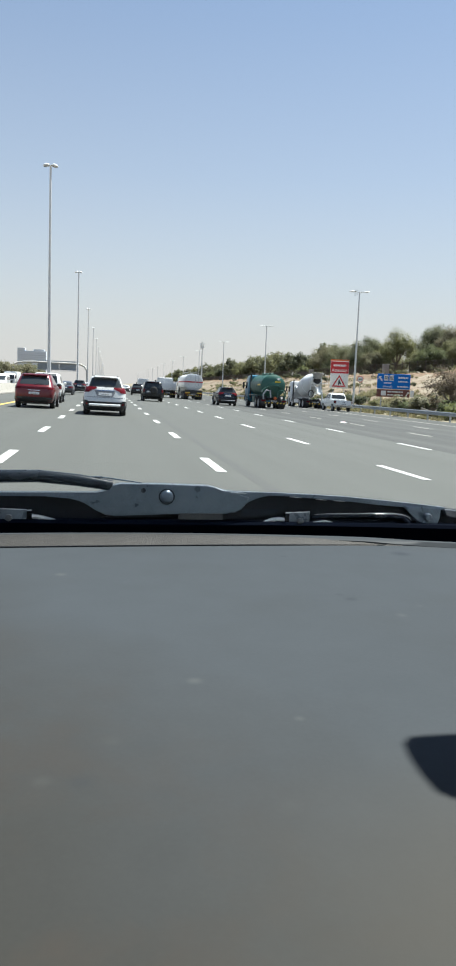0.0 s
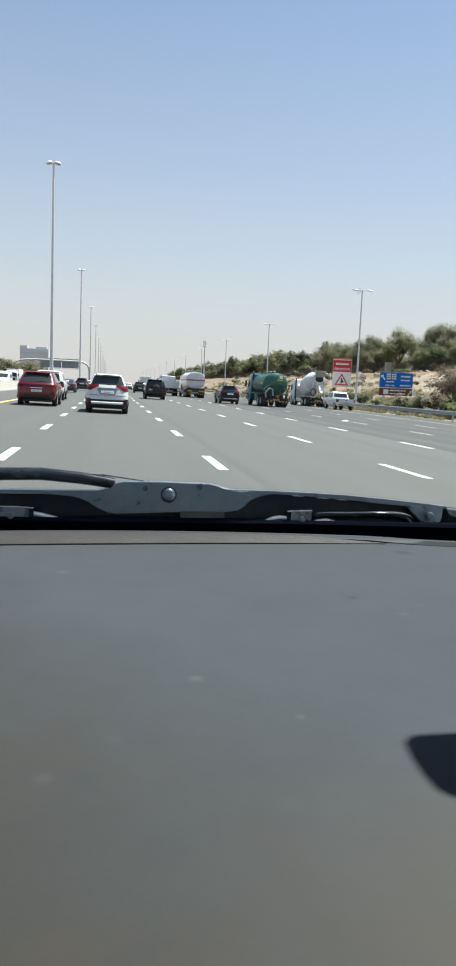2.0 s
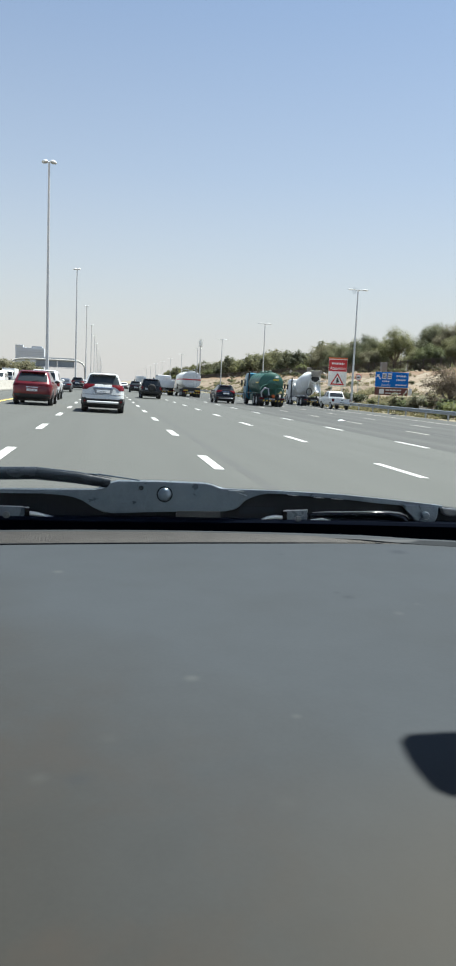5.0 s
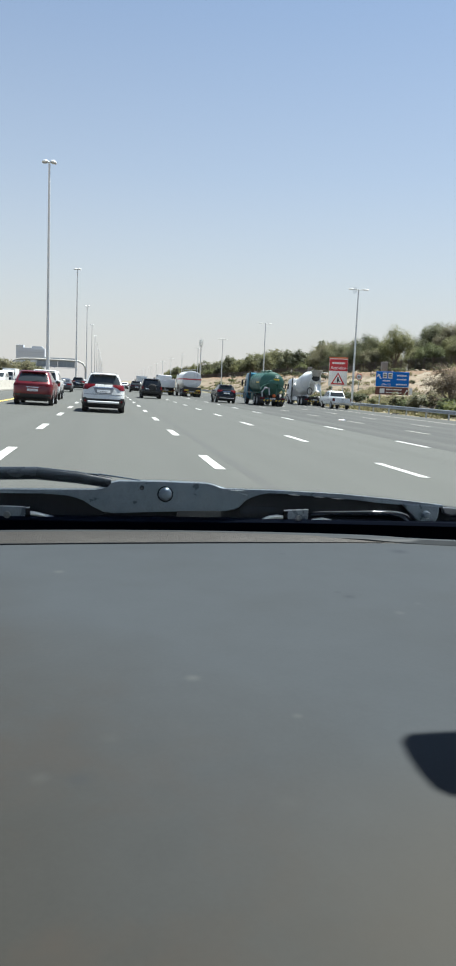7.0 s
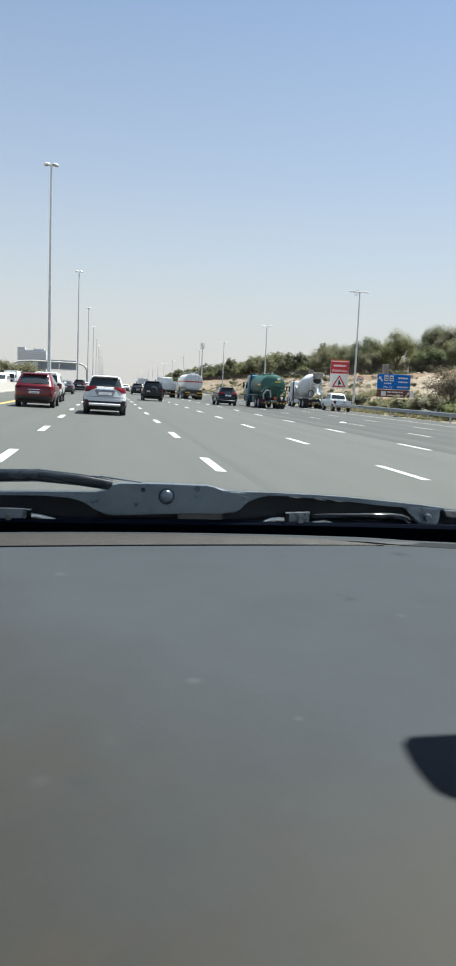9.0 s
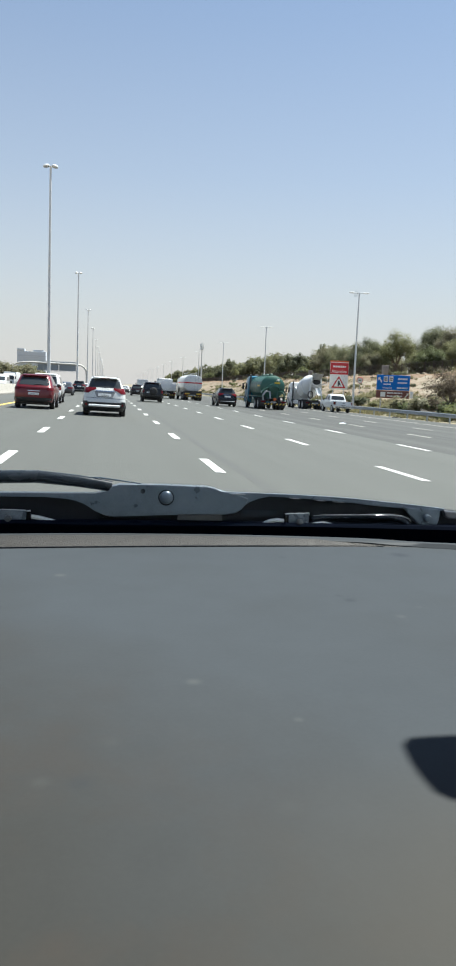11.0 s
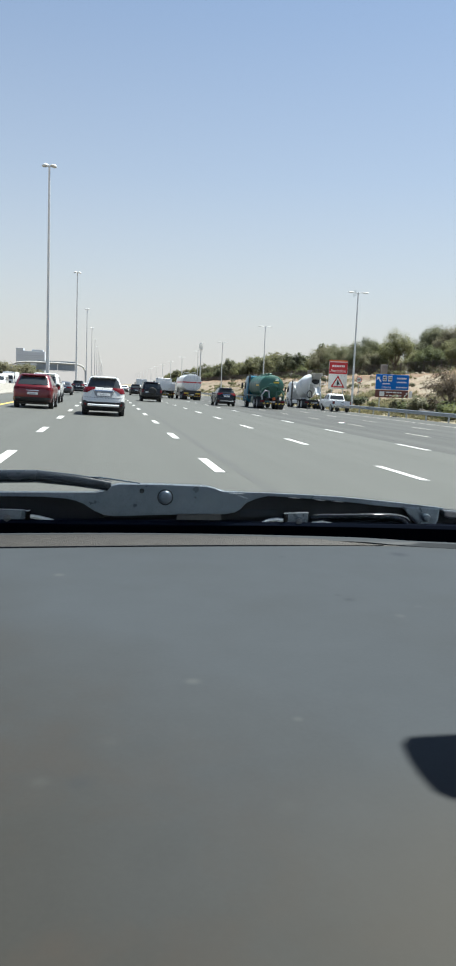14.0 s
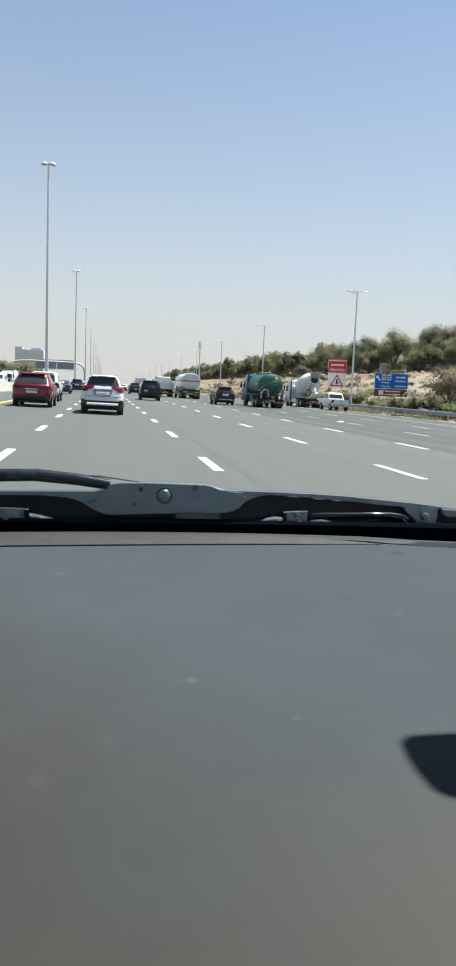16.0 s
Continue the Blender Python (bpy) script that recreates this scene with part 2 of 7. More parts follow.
def leaf_material(name, a, b, thin=0.5, own=0.62):
    """Leaves let part of the light through."""
    m = surface(name, a, 0.6, second=b, scale=0.35, amount=1.0, island=0.12, fine=0.1, vary=0.16, spec=0.1)
    nt = m.node_tree
    bs, out = nt.nodes["Principled BSDF"], nt.nodes["Material Output"]
    tr, mx = nt.nodes.new("ShaderNodeBsdfTranslucent"), nt.nodes.new("ShaderNodeMixShader")
    nt.links.new(bs.inputs["Base Color"].links[0].from_socket, tr.inputs["Color"])
    mx.inputs[0].default_value = thin
    nt.links.new(bs.outputs[0], mx.inputs[1])
    nt.links.new(tr.outputs[0], mx.inputs[2])
    nt.links.new(mx.outputs[0], out.inputs["Surface"])
    # each plant has its own colour: dark green, olive, yellow-green, dry grey-brown
    age, hue, blend = nt.nodes.new("ShaderNodeObjectInfo"), nt.nodes.new("ShaderNodeValToRGB"), nt.nodes.new("ShaderNodeMix")
    hue.color_ramp.elements[0].color = (0.062, 0.078, 0.043, 1)
    hue.color_ramp.elements[1].color = (0.156, 0.135, 0.093, 1)
    for at, c in ((0.28, (0.090, 0.100, 0.056)), (0.5, (0.143, 0.144, 0.076)), (0.66, (0.163, 0.167, 0.061)), (0.78, (0.138, 0.131, 0.084))):
        hue.color_ramp.elements.new(at).color = (*c, 1)
    nt.links.new(age.outputs["Random"], hue.inputs["Fac"])
    blend.data_type = "RGBA"
    blend.inputs["Factor"].default_value = own
    nt.links.new(hue.outputs["Color"], blend.inputs["B"])
    nt.links.new(bs.inputs["Base Color"].links[0].from_socket, blend.inputs["A"])
    nt.links.new(blend.outputs["Result"], tr.inputs["Color"])
    nt.links.new(blend.outputs["Result"], bs.inputs["Base Color"])
    return m


M["leaf"] = leaf_material("olive_leaf", (0.126, 0.132, 0.070), (0.168, 0.160, 0.092))
M["leaf_b"] = leaf_material("grey_green_leaf", (0.114, 0.120, 0.076), (0.158, 0.150, 0.102))
M["leaf_c"] = leaf_material("fresh_green_leaf", (0.098, 0.134, 0.042), (0.125, 0.147, 0.056))
M["dry_leaf"] = leaf_material("dry_brown_leaf", (0.142, 0.112, 0.082), (0.108, 0.090, 0.066), own=0.0)
M["scrub"] = leaf_material("olive_scrub", (0.150, 0.148, 0.078), (0.205, 0.182, 0.108), own=0.0)
M["grass"] = leaf_material("dry_grass", (0.205, 0.172, 0.100), (0.130, 0.132, 0.066), own=0.0)


# The bank: pale crumbling limestone, with green growth where the ground lies flatter.
def bank_material():
    m = surface("limestone_bank", (0.226, 0.175, 0.122), 0.95, second=(0.140, 0.102, 0.066), scale=0.9, stretch=(1.0, 0.45, 2.0), amount=0.9, bump=0.9, bump_scale=2.2, bump_depth=0.25, fine=0.2)
    nt = m.node_tree
    b = nt.nodes["Principled BSDF"]
    old = b.inputs["Base Color"].links[0].from_socket
    co = nt.nodes.new("ShaderNodeTexCoord")
    n = nt.nodes.new("ShaderNodeTexNoise")
    n.inputs["Scale"].default_value, n.inputs["Detail"].default_value = 0.5, 9
    mp = nt.nodes.new("ShaderNodeMapping")
    mp.inputs["Scale"].default_value = (1.0, 0.4, 1.6)
    nt.links.new(co.outputs["Object"], mp.inputs["Vector"])
    nt.links.new(mp.outputs["Vector"], n.inputs["Vector"])
    r = nt.nodes.new("ShaderNodeMapRange")
    r.inputs["From Min"].default_value, r.inputs["From Max"].default_value = 0.54, 0.62
    nt.links.new(n.outputs["Fac"], r.inputs["Value"])
    mix = nt.nodes.new("ShaderNodeMix")
    mix.data_type = "RGBA"
    mix.inputs["B"].default_value = (0.10, 0.095, 0.048, 1)
    nt.links.new(r.outputs["Result"], mix.inputs["Factor"])
    nt.links.new(old, mix.inputs["A"])
    nt.links.new(mix.outputs["Result"], b.inputs["Base Color"])
    # a ledge of reddish soil under the crest
    sep, add, span, soil = (nt.nodes.new("ShaderNode" + k) for k in ("SeparateXYZ", "Math", "MapRange", "Mix"))
    nt.links.new(co.outputs["Object"], sep.inputs[0])
    add.operation = "MULTIPLY_ADD"
    add.inputs[1].default_value = 2.0
    nt.links.new(n.outputs["Fac"], add.inputs[0])
    nt.links.new(sep.outputs["Z"], add.inputs[2])
    span.inputs["From Min"].default_value, span.inputs["From Max"].default_value = 4.7, 5.3
    nt.links.new(add.outputs[0], span.inputs["Value"])
    soil.data_type = "RGBA"
    soil.inputs["B"].default_value = (0.165, 0.105, 0.062, 1)
    nt.links.new(span.outputs["Result"], soil.inputs["Factor"])
    nt.links.new(mix.outputs["Result"], soil.inputs["A"])
    nt.links.new(soil.outputs["Result"], b.inputs["Base Color"])
    return m


M["bank"] = bank_material()
# bluish sky sheen put into the far pad colour, darker warm dust near left
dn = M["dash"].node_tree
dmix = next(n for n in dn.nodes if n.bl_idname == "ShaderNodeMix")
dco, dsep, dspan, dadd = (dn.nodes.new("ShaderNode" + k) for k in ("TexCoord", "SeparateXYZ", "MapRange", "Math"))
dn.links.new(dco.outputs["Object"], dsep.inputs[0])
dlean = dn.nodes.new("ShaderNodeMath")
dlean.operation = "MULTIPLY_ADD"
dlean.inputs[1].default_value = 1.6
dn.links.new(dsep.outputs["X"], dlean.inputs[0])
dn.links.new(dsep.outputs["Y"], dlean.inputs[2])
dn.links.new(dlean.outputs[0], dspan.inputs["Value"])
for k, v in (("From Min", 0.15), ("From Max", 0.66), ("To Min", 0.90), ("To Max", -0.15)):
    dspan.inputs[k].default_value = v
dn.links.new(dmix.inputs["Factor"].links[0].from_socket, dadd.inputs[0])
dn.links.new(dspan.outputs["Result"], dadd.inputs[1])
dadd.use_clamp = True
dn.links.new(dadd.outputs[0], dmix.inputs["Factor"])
# mottled dust, a few soft pale marks and two dark ones, and a broad paler warm patch at the near right
dbsdf = dn.nodes["Principled BSDF"]
dlast = dbsdf.inputs["Base Color"].links[0].from_socket
dmot, dgain = dn.nodes.new("ShaderNodeTexNoise"), dn.nodes.new("ShaderNodeMapRange")
dmot.inputs["Scale"].default_value, dmot.inputs["Detail"].default_value = 38, 3
dn.links.new(dco.outputs["Object"], dmot.inputs["Vector"])
for k, v in (("From Min", 0.3), ("From Max", 0.7), ("To Min", 0.975), ("To Max", 1.025)):
    dgain.inputs[k].default_value = v
dn.links.new(dmot.outputs["Fac"], dgain.inputs["Value"])
dhsv = dn.nodes.new("ShaderNodeHueSaturation")
dn.links.new(dgain.outputs["Result"], dhsv.inputs["Value"])
dn.links.new(dlast, dhsv.inputs["Color"])
dlast = dhsv.outputs["Color"]
# brownish blotches, stronger towards the near left
dblot, dblm, dblotmix, dbrown = (dn.nodes.new("ShaderNode" + k) for k in ("TexNoise", "MapRange", "Math", "Mix"))
dblot.inputs["Scale"].default_value, dblot.inputs["Detail"].default_value, dblot.inputs["Roughness"].default_value = 17, 5, 0.6
dn.links.new(dco.outputs["Object"], dblot.inputs["Vector"])
for k, v in (("From Min", 0.46), ("From Max", 0.68), ("To Min", 0.0), ("To Max", 0.62)):
    dblm.inputs[k].default_value = v
dn.links.new(dblot.outputs["Fac"], dblm.inputs["Value"])
dblotmix.operation, dblotmix.use_clamp = "MULTIPLY", True
dn.links.new(dblm.outputs["Result"], dblotmix.inputs[0])
dn.links.new(dspan.outputs["Result"], dblotmix.inputs[1])
dbrown.data_type = "RGBA"
dbrown.inputs["B"].default_value = (0.0445, 0.0375, 0.0320, 1)
dn.links.new(dblotmix.outputs[0], dbrown.inputs["Factor"])
dn.links.new(dlast, dbrown.inputs["A"])
dlast = dbrown.outputs["Result"]
PALE, DARK, WARM = (0.090, 0.095, 0.092), (0.022, 0.025, 0.031), (0.062, 0.058, 0.050)
for x, y, r, k, tone in ((0.062, 0.489, 0.0055, 0.38, PALE), (-0.046, 0.785, 0.0060, 0.5, PALE), (0.270, 0.631, 0.0055, 0.35, PALE), (0.120, 0.425, 0.0035, 0.3, PALE),
                         (0.005, 0.405, 0.0060, 0.08, PALE), (-0.030, 0.365, 0.0055, 0.12, PALE), (0.30, 0.66, 0.004, 0.2, PALE), (0.090, 0.330, 0.0070, 0.06, PALE),
                         (0.373, 0.888, 0.0120, 0.55, DARK), (0.239, 0.684, 0.0060, 0.55, DARK), (0.232, 0.700, 0.0040, 0.4, DARK), (0.215, 0.870, 0.0050, 0.35, DARK),
                         (-0.010, 0.362, 0.0070, 0.2, DARK), (0.200, 0.225, 0.135, 0.70, WARM)):
    dfar, dsoft, dput = dn.nodes.new("ShaderNodeVectorMath"), dn.nodes.new("ShaderNodeMapRange"), dn.nodes.new("ShaderNodeMix")
    dfar.operation = "DISTANCE"
    dfar.inputs[1].default_value = (x, y, 1.145)
    dn.links.new(dco.outputs["Object"], dfar.inputs[0])
    dsoft.interpolation_type = "SMOOTHSTEP"
    for name, v in (("From Min", 0.0), ("From Max", r * 1.5), ("To Min", k), ("To Max", 0.0)):
        dsoft.inputs[name].default_value = v
    dn.links.new(dfar.outputs["Value"], dsoft.inputs["Value"])
    dput.data_type = "RGBA"
    dput.inputs["B"].default_value = (*tone, 1)
    dn.links.new(dsoft.outputs["Result"], dput.inputs["Factor"])
    dn.links.new(dlast, dput.inputs["A"])
    dlast = dput.outputs["Result"]
dn.links.new(dlast, dbsdf.inputs["Base Color"])
M["dash"].node_tree.nodes["Principled BSDF"].inputs["Coat Roughness"].default_value = 0.36
M["dash"].node_tree.nodes["Principled BSDF"].inputs["Coat IOR"].default_value = 1.35


# ---------------------------------------------------------------- mesh helpers
def finish(bm, name, material, sharp=38):
    me = bpy.data.meshes.new(name)
    bmesh.ops.recalc_face_normals(bm, faces=bm.faces)
    for f in bm.faces:
        f.smooth = True
    bm.to_mesh(me)
    bm.free()
    me.materials.append(material)
    me.set_sharp_from_angle(angle=radians(sharp))
    return me


def part(name, bm, material, parent=None, label="", sharp=38):
    ob = new(name, finish(bm, name, material, sharp) if isinstance(bm, bmesh.types.BMesh) else bm)
    if parent:
        ob.parent = parent
    if label:
        tagged(ob, label)
    return ob


def thing(name, m, label, category, group="", kind=""):
    ob = new(name)
    ob.matrix_basis = m
    ob.empty_display_size = 0.2
    return tagged(ob, label, category, group, kind)


def B():
    return bmesh.new()


def box(bm, x0, x1, y0, y1, z0, z1, bevel=0.0, m=None):
    vs = [bm.verts.new((x, y, z)) for x in (x0, x1) for y in (y0, y1) for z in (z0, z1)]
    fs = [bm.faces.new([vs[i] for i in q]) for q in ((0, 1, 3, 2), (4, 6, 7, 5), (0, 4, 5, 1), (2, 3, 7, 6), (0, 2, 6, 4), (1, 5, 7, 3))]
    if m is not None:
        for v in vs:
            v.co = m @ v.co
    if bevel:
        es = {e for f in fs for e in f.edges}
        bmesh.ops.bevel(bm, geom=list(es), offset=bevel, segments=2, affect="EDGES", profile=0.5)
    return bm


def rings(bm, loops, cap=True, closed=True):
    made = [[bm.verts.new(p) for p in lp] for lp in loops]
    n = len(made[0])
    for a, b in zip(made, made[1:]):
        for i in range(n if closed else n - 1):
            j = (i + 1) % n
            bm.faces.new((a[i], a[j], b[j], b[i]))
    if cap:
        bm.faces.new(made[0][::-1])
        bm.faces.new(made[-1])
    return bm


def tube(bm, points, radii, n=8, flat=1.0):
    pts = [Vector(p) for p in points]
    if not hasattr(radii, "__len__"):
        radii = [radii] * len(pts)
    loops, side = [], None
    for i, p in enumerate(pts):
        d = (pts[min(i + 1, len(pts) - 1)] - pts[max(i - 1, 0)]).normalized()
        ref = Vector((0, 0, 1)) if abs(d.z) < 0.95 else Vector((1, 0, 0))
        if side is None:
            side = d.cross(ref).normalized()
        side = (side - d * side.dot(d)).normalized()
        up = side.cross(d)
        loops.append([p + side * (math.cos(a) * radii[i]) + up * (math.sin(a) * radii[i] * flat) for a in (2 * math.pi * k / n for k in range(n))])
    return rings(bm, loops)


def spin(bm, profile, m, n=24):
    """Turns (radius, height) round the z axis of m."""
    loops = [[m @ Vector((r * math.cos(a), r * math.sin(a), h)) for a in (2 * math.pi * k / n for k in range(n))] for r, h in profile]
    return rings(bm, loops)


def slab(bm, outline, origin, u, v, depth, bevel=0.0):
    """An outline in the plane u, v, extruded by depth along u x v, half to each side."""
    u, v, o = Vector(u), Vector(v), Vector(origin)
    w = u.cross(v).normalized() * depth / 2
    a = [bm.verts.new(o + u * x + v * y - w) for x, y in outline]
    b = [bm.verts.new(o + u * x + v * y + w) for x, y in outline]
    n = len(a)
    fs = [bm.faces.new(a[::-1]), bm.faces.new(b)]
    fs += [bm.faces.new((a[i], a[(i + 1) % n], b[(i + 1) % n], b[i])) for i in range(n)]
    if bevel:
        es = list(fs[0].edges) + list(fs[1].edges)
        bmesh.ops.bevel(bm, geom=es, offset=bevel, segments=2, affect="EDGES", profile=0.5)
    return bm


def strip(bm, cells):
    """Closed shell from a grid of outer points and a grid of inner points."""
    outer, inner = cells
    nz, nx = len(outer), len(outer[0])
    a = [[bm.verts.new(p) for p in row] for row in outer]
    b = [[bm.verts.new(p) for p in row] for row in inner]
    for i in range(nz - 1):
        for j in range(nx - 1):
            bm.faces.new((a[i][j], a[i][j + 1], a[i + 1][j + 1], a[i + 1][j]))
            bm.faces.new((b[i][j], b[i + 1][j], b[i + 1][j + 1], b[i][j + 1]))
    for i in range(nz - 1):
        bm.faces.new((a[i][0], a[i + 1][0], b[i + 1][0], b[i][0]))
        bm.faces.new((a[i][-1], b[i][-1], b[i + 1][-1], a[i + 1][-1]))
    for j in range(nx - 1):
        bm.faces.new((a[0][j], b[0][j], b[0][j + 1], a[0][j + 1]))
        bm.faces.new((a[-1][j], a[-1][j + 1], b[-1][j + 1], b[-1][j]))
    return bm


def smooth(t, a, b):
    t = min(max((t - a) / (b - a), 0), 1)
    return t * t * (3 - 2 * t)


# ---------------------------------------------------------------- road and ground
SLOPE = 0.019          # crossfall of the carriageway
LANE, LINE0 = 3.65, 1.898
DASH0, DASH_STEP, DASH_LEN = 12.27 - 8.02, 8.02, 2.39
CREST = -10.2


def gz(x):
    """Height of the paved ground at x."""
    return -SLOPE * x if x > CREST else -SLOPE * CREST - SLOPE * (CREST - x)


def bank_z(x):
    return float(np.interp(x, [25, 27, 29.5, 31.5, 35, 38, 40, 43, 46, 60, 130], [-0.52, -0.55, -0.35, 0.5, 1.9, 2.5, 3.3, 4.5, 4.8, 5.0, 4.2]))


def profile_sheet(bm, xs, ys, z):
    grid = [[bm.verts.new((x, y, z(x, y))) for x in xs] for y in ys]
    for a, b in zip(grid, grid[1:]):
        for i in range(len(xs) - 1):
            bm.faces.new((a[i], a[i + 1], b[i + 1], b[i]))
    return bm


ground = part("ground", profile_sheet(B(), [-4000, -400, -120, -60, -46, -44, CREST, 24.9, 25.5, 27, 29.5, 31.5, 35, 38, 40, 43, 46, 60, 130, 600, 4000],
                                      [-300, 0, 30, 420, 900, 2000, 4600],
                                      lambda x, y: (gz(x) - 0.06 if -44 <= x <= 24.9 else (gz(-44) - 0.06 if x < -44 else bank_z(min(x, 130)) - 0.12))),
              M["sand"])
tagged(ground, "pale dry desert sand reaching the horizon", "ground", kind="structure")
road = part("road", profile_sheet(B(), [CREST + 1.0, -5.6, 9.3], [-60, 0, 60, 200, 600, 1500, 4500], lambda x, y: gz(x)), M["asphalt"])
tagged(road, "wide grey asphalt motorway with worn wheel tracks", "road", kind="structure")
slow_road = part("road", profile_sheet(B(), [9.3, 24.8], [-60, 0, 60, 200, 600, 1500, 4500], lambda x, y: gz(x)), M["asphalt_old"])
tagged(slow_road, "darker worn asphalt of the slow lanes and the shoulder", "road", kind="structure")
far_road = part("road", profile_sheet(B(), [-33.0, CREST - 1.0], [-60, 0, 60, 200, 600, 1500, 4500], lambda x, y: gz(x)), M["asphalt_old"])
tagged(far_road, "grey asphalt carriageway beyond the median barrier", "road", kind="structure")


def verge_z(x, y):
    return float(np.interp(x, [24.75, 26, 27, 29.5], [-0.475, -0.5, -0.55, -0.33])) + (0.05 * noise.noise((x * 0.9, y * 0.5, 3)) if 24.8 < x < 29.3 else 0)


verge = part("verge", profile_sheet(B(), [24.75, 25.3, 26, 26.7, 27.4, 28.2, 29, 29.6], [20 + 1.5 * i for i in range(300)], verge_z), M["verge"])
tagged(verge, "strip of dry yellow grass and sand behind the guardrail", "verge", kind="structure")


def bank_height(x, y):
    base = bank_z(x)
    k = smooth(x, 29, 32) * (1 - smooth(x, 44.5, 47))
    ledge = noise.fractal((x * 0.35, y * 0.10, 1.7), 1.0, 2.0, 5) * 0.34 + noise.noise((x * 1.1, y * 0.5, 9.0)) * 0.20
    step = 0.20 * (abs((base * 1.1 + noise.noise((0.1 * y, 4, 2)) * 1.2) % 1.0 - 0.5) - 0.25)
    return base + k * (ledge + step)


bank = part("embankment", profile_sheet(B(), [29.2 + 0.45 * i for i in range(44)], [28 + 0.9 * i for i in range(440)], bank_height), M["bank"], sharp=60)
tagged(bank, "pale crumbling limestone embankment with patches of scrub", "embankment", kind="structure")


# Painted lines
def seam(x0, y0, y1, width, wander):
    n = 60
    left = [(x0 + wander * noise.noise((y0 + (y1 - y0) * i / n, x0, 0)), y0 + (y1 - y0) * i / n) for i in range(n + 1)]
    bm = B()
    vs = [(bm.verts.new((x - width / 2, y, gz(x) + 0.003)), bm.verts.new((x + width / 2, y, gz(x) + 0.003))) for x, y in left]
    for a, b in zip(vs, vs[1:]):
        bm.faces.new((a[0], a[1], b[1], b[0]))
    return bm


part("tar_seam", seam(2.30, 4, 150, 0.20, 0.04), M["tar"], road, "thin dark tar seam along the lane line")
part("tar_seam", seam(13.4, 15, 300, 0.14, 0.05), M["tar"], slow_road)
part("tar_seam", seam(17.0, 15, 300, 0.20, 0.05), M["tar"], slow_road)
part("yellow_edge_line", profile_sheet(B(), [-5.62, -5.40], [-20, 60, 200, 600, 2000], lambda x, y: gz(x) + 0.006), M["yellow_line"], road, "solid yellow edge line")
part("white_edge_line", profile_sheet(B(), [20.55, 20.75], [-20, 60, 200, 600, 2000], lambda x, y: gz(x) + 0.006), M["pale_line"], slow_road, "faded pale edge line")


# ---------------------------------------------------------------- vehicles: shared parts
class Shell:
    """Body made of plan slices: (z, rear y, front y, half width), rounded at the corners and crowned."""

    def __init__(self, slices, r=0.22, crown=0.06):
        self.s, self.r, self.c = slices, r, crown
        self.z = [q[0] for q in slices]

    def at(self, z):
        return [float(np.interp(z, self.z, [q[i] for q in self.s])) for i in (1, 2, 3)]

    def rear(self, x, z):
        y0, _, w = self.at(z)
        a, k = abs(x), w - self.r
        y = y0 + self.c * min(a / w, 1) ** 2
        if a > k:
            y += self.r - math.sqrt(max(self.r ** 2 - (min(a, w) - k) ** 2, 0))
        return y

    def front(self, x, z):
        _, y1, w = self.at(z)
        a, k = abs(x), w - self.r
        y = y1 - self.c * 1.6 * min(a / w, 1) ** 2
        if a > k:
            y -= self.r - math.sqrt(max(self.r ** 2 - (min(a, w) - k) ** 2, 0))
        return y

    def build(self, bm):
        loops = []
        fr = [-1, -0.985, -0.95, -0.88, -0.78, -0.6, -0.3, 0, 0.3, 0.6, 0.78, 0.88, 0.95, 0.985, 1]
        for z, _, _, w in self.s:
            back = [(f * w, self.rear(f * w, z), z) for f in fr]
            front = [(f * w, self.front(f * w, z), z) for f in reversed(fr)]
            mid = []
            y0, y1 = back[-1][1], front[0][1]
            sidep = [(w, y0 + (y1 - y0) * t, z) for t in (0.25, 0.5, 0.75)]
            sidem = [(-w, y1 + (y0 - y1) * t, z) for t in (0.25, 0.5, 0.75)]
            loops.append(back + sidep + front + sidem)
        return rings(bm, loops)

    def rear_patch(self, bm, z0, z1, x0, x1, out=0.008, rel=True, nx=10, nz=4, deep=0.03):
        """A panel on the rear face; x limits as shares of the half width, given at the foot and at the head."""
        outer, inner = [], []
        for i in range(nz + 1):
            z = z0 + (z1 - z0) * i / nz
            w = self.at(z)[2]
            a = x0[0] + (x0[1] - x0[0]) * i / nz
            b = x1[0] + (x1[1] - x1[0]) * i / nz
            xs = [w * (a + (b - a) * j / nx) for j in range(nx + 1)]
            outer.append([(x, self.rear(x, z) - out, z) for x in xs])
            inner.append([(x, self.rear(x, z) + deep, z) for x in xs])
        return strip(bm, (outer, inner))

    def side_patch(self, bm, sign, z0, z1, y0, y1, out=0.006, ny=6, nz=3, deep=0.03):
        outer, inner = [], []
        for i in range(nz + 1):
            z = z0 + (z1 - z0) * i / nz
            w = self.at(z)[2]
            a = y0[0] + (y0[1] - y0[0]) * i / nz
            b = y1[0] + (y1[1] - y1[0]) * i / nz
            ys = [a + (b - a) * j / ny for j in range(ny + 1)]
            outer.append([(sign * (w + out), y, z) for y in ys])
            inner.append([(sign * (w - deep), y, z) for y in ys])
        return strip(bm, (outer, inner))


WHEELS = {}


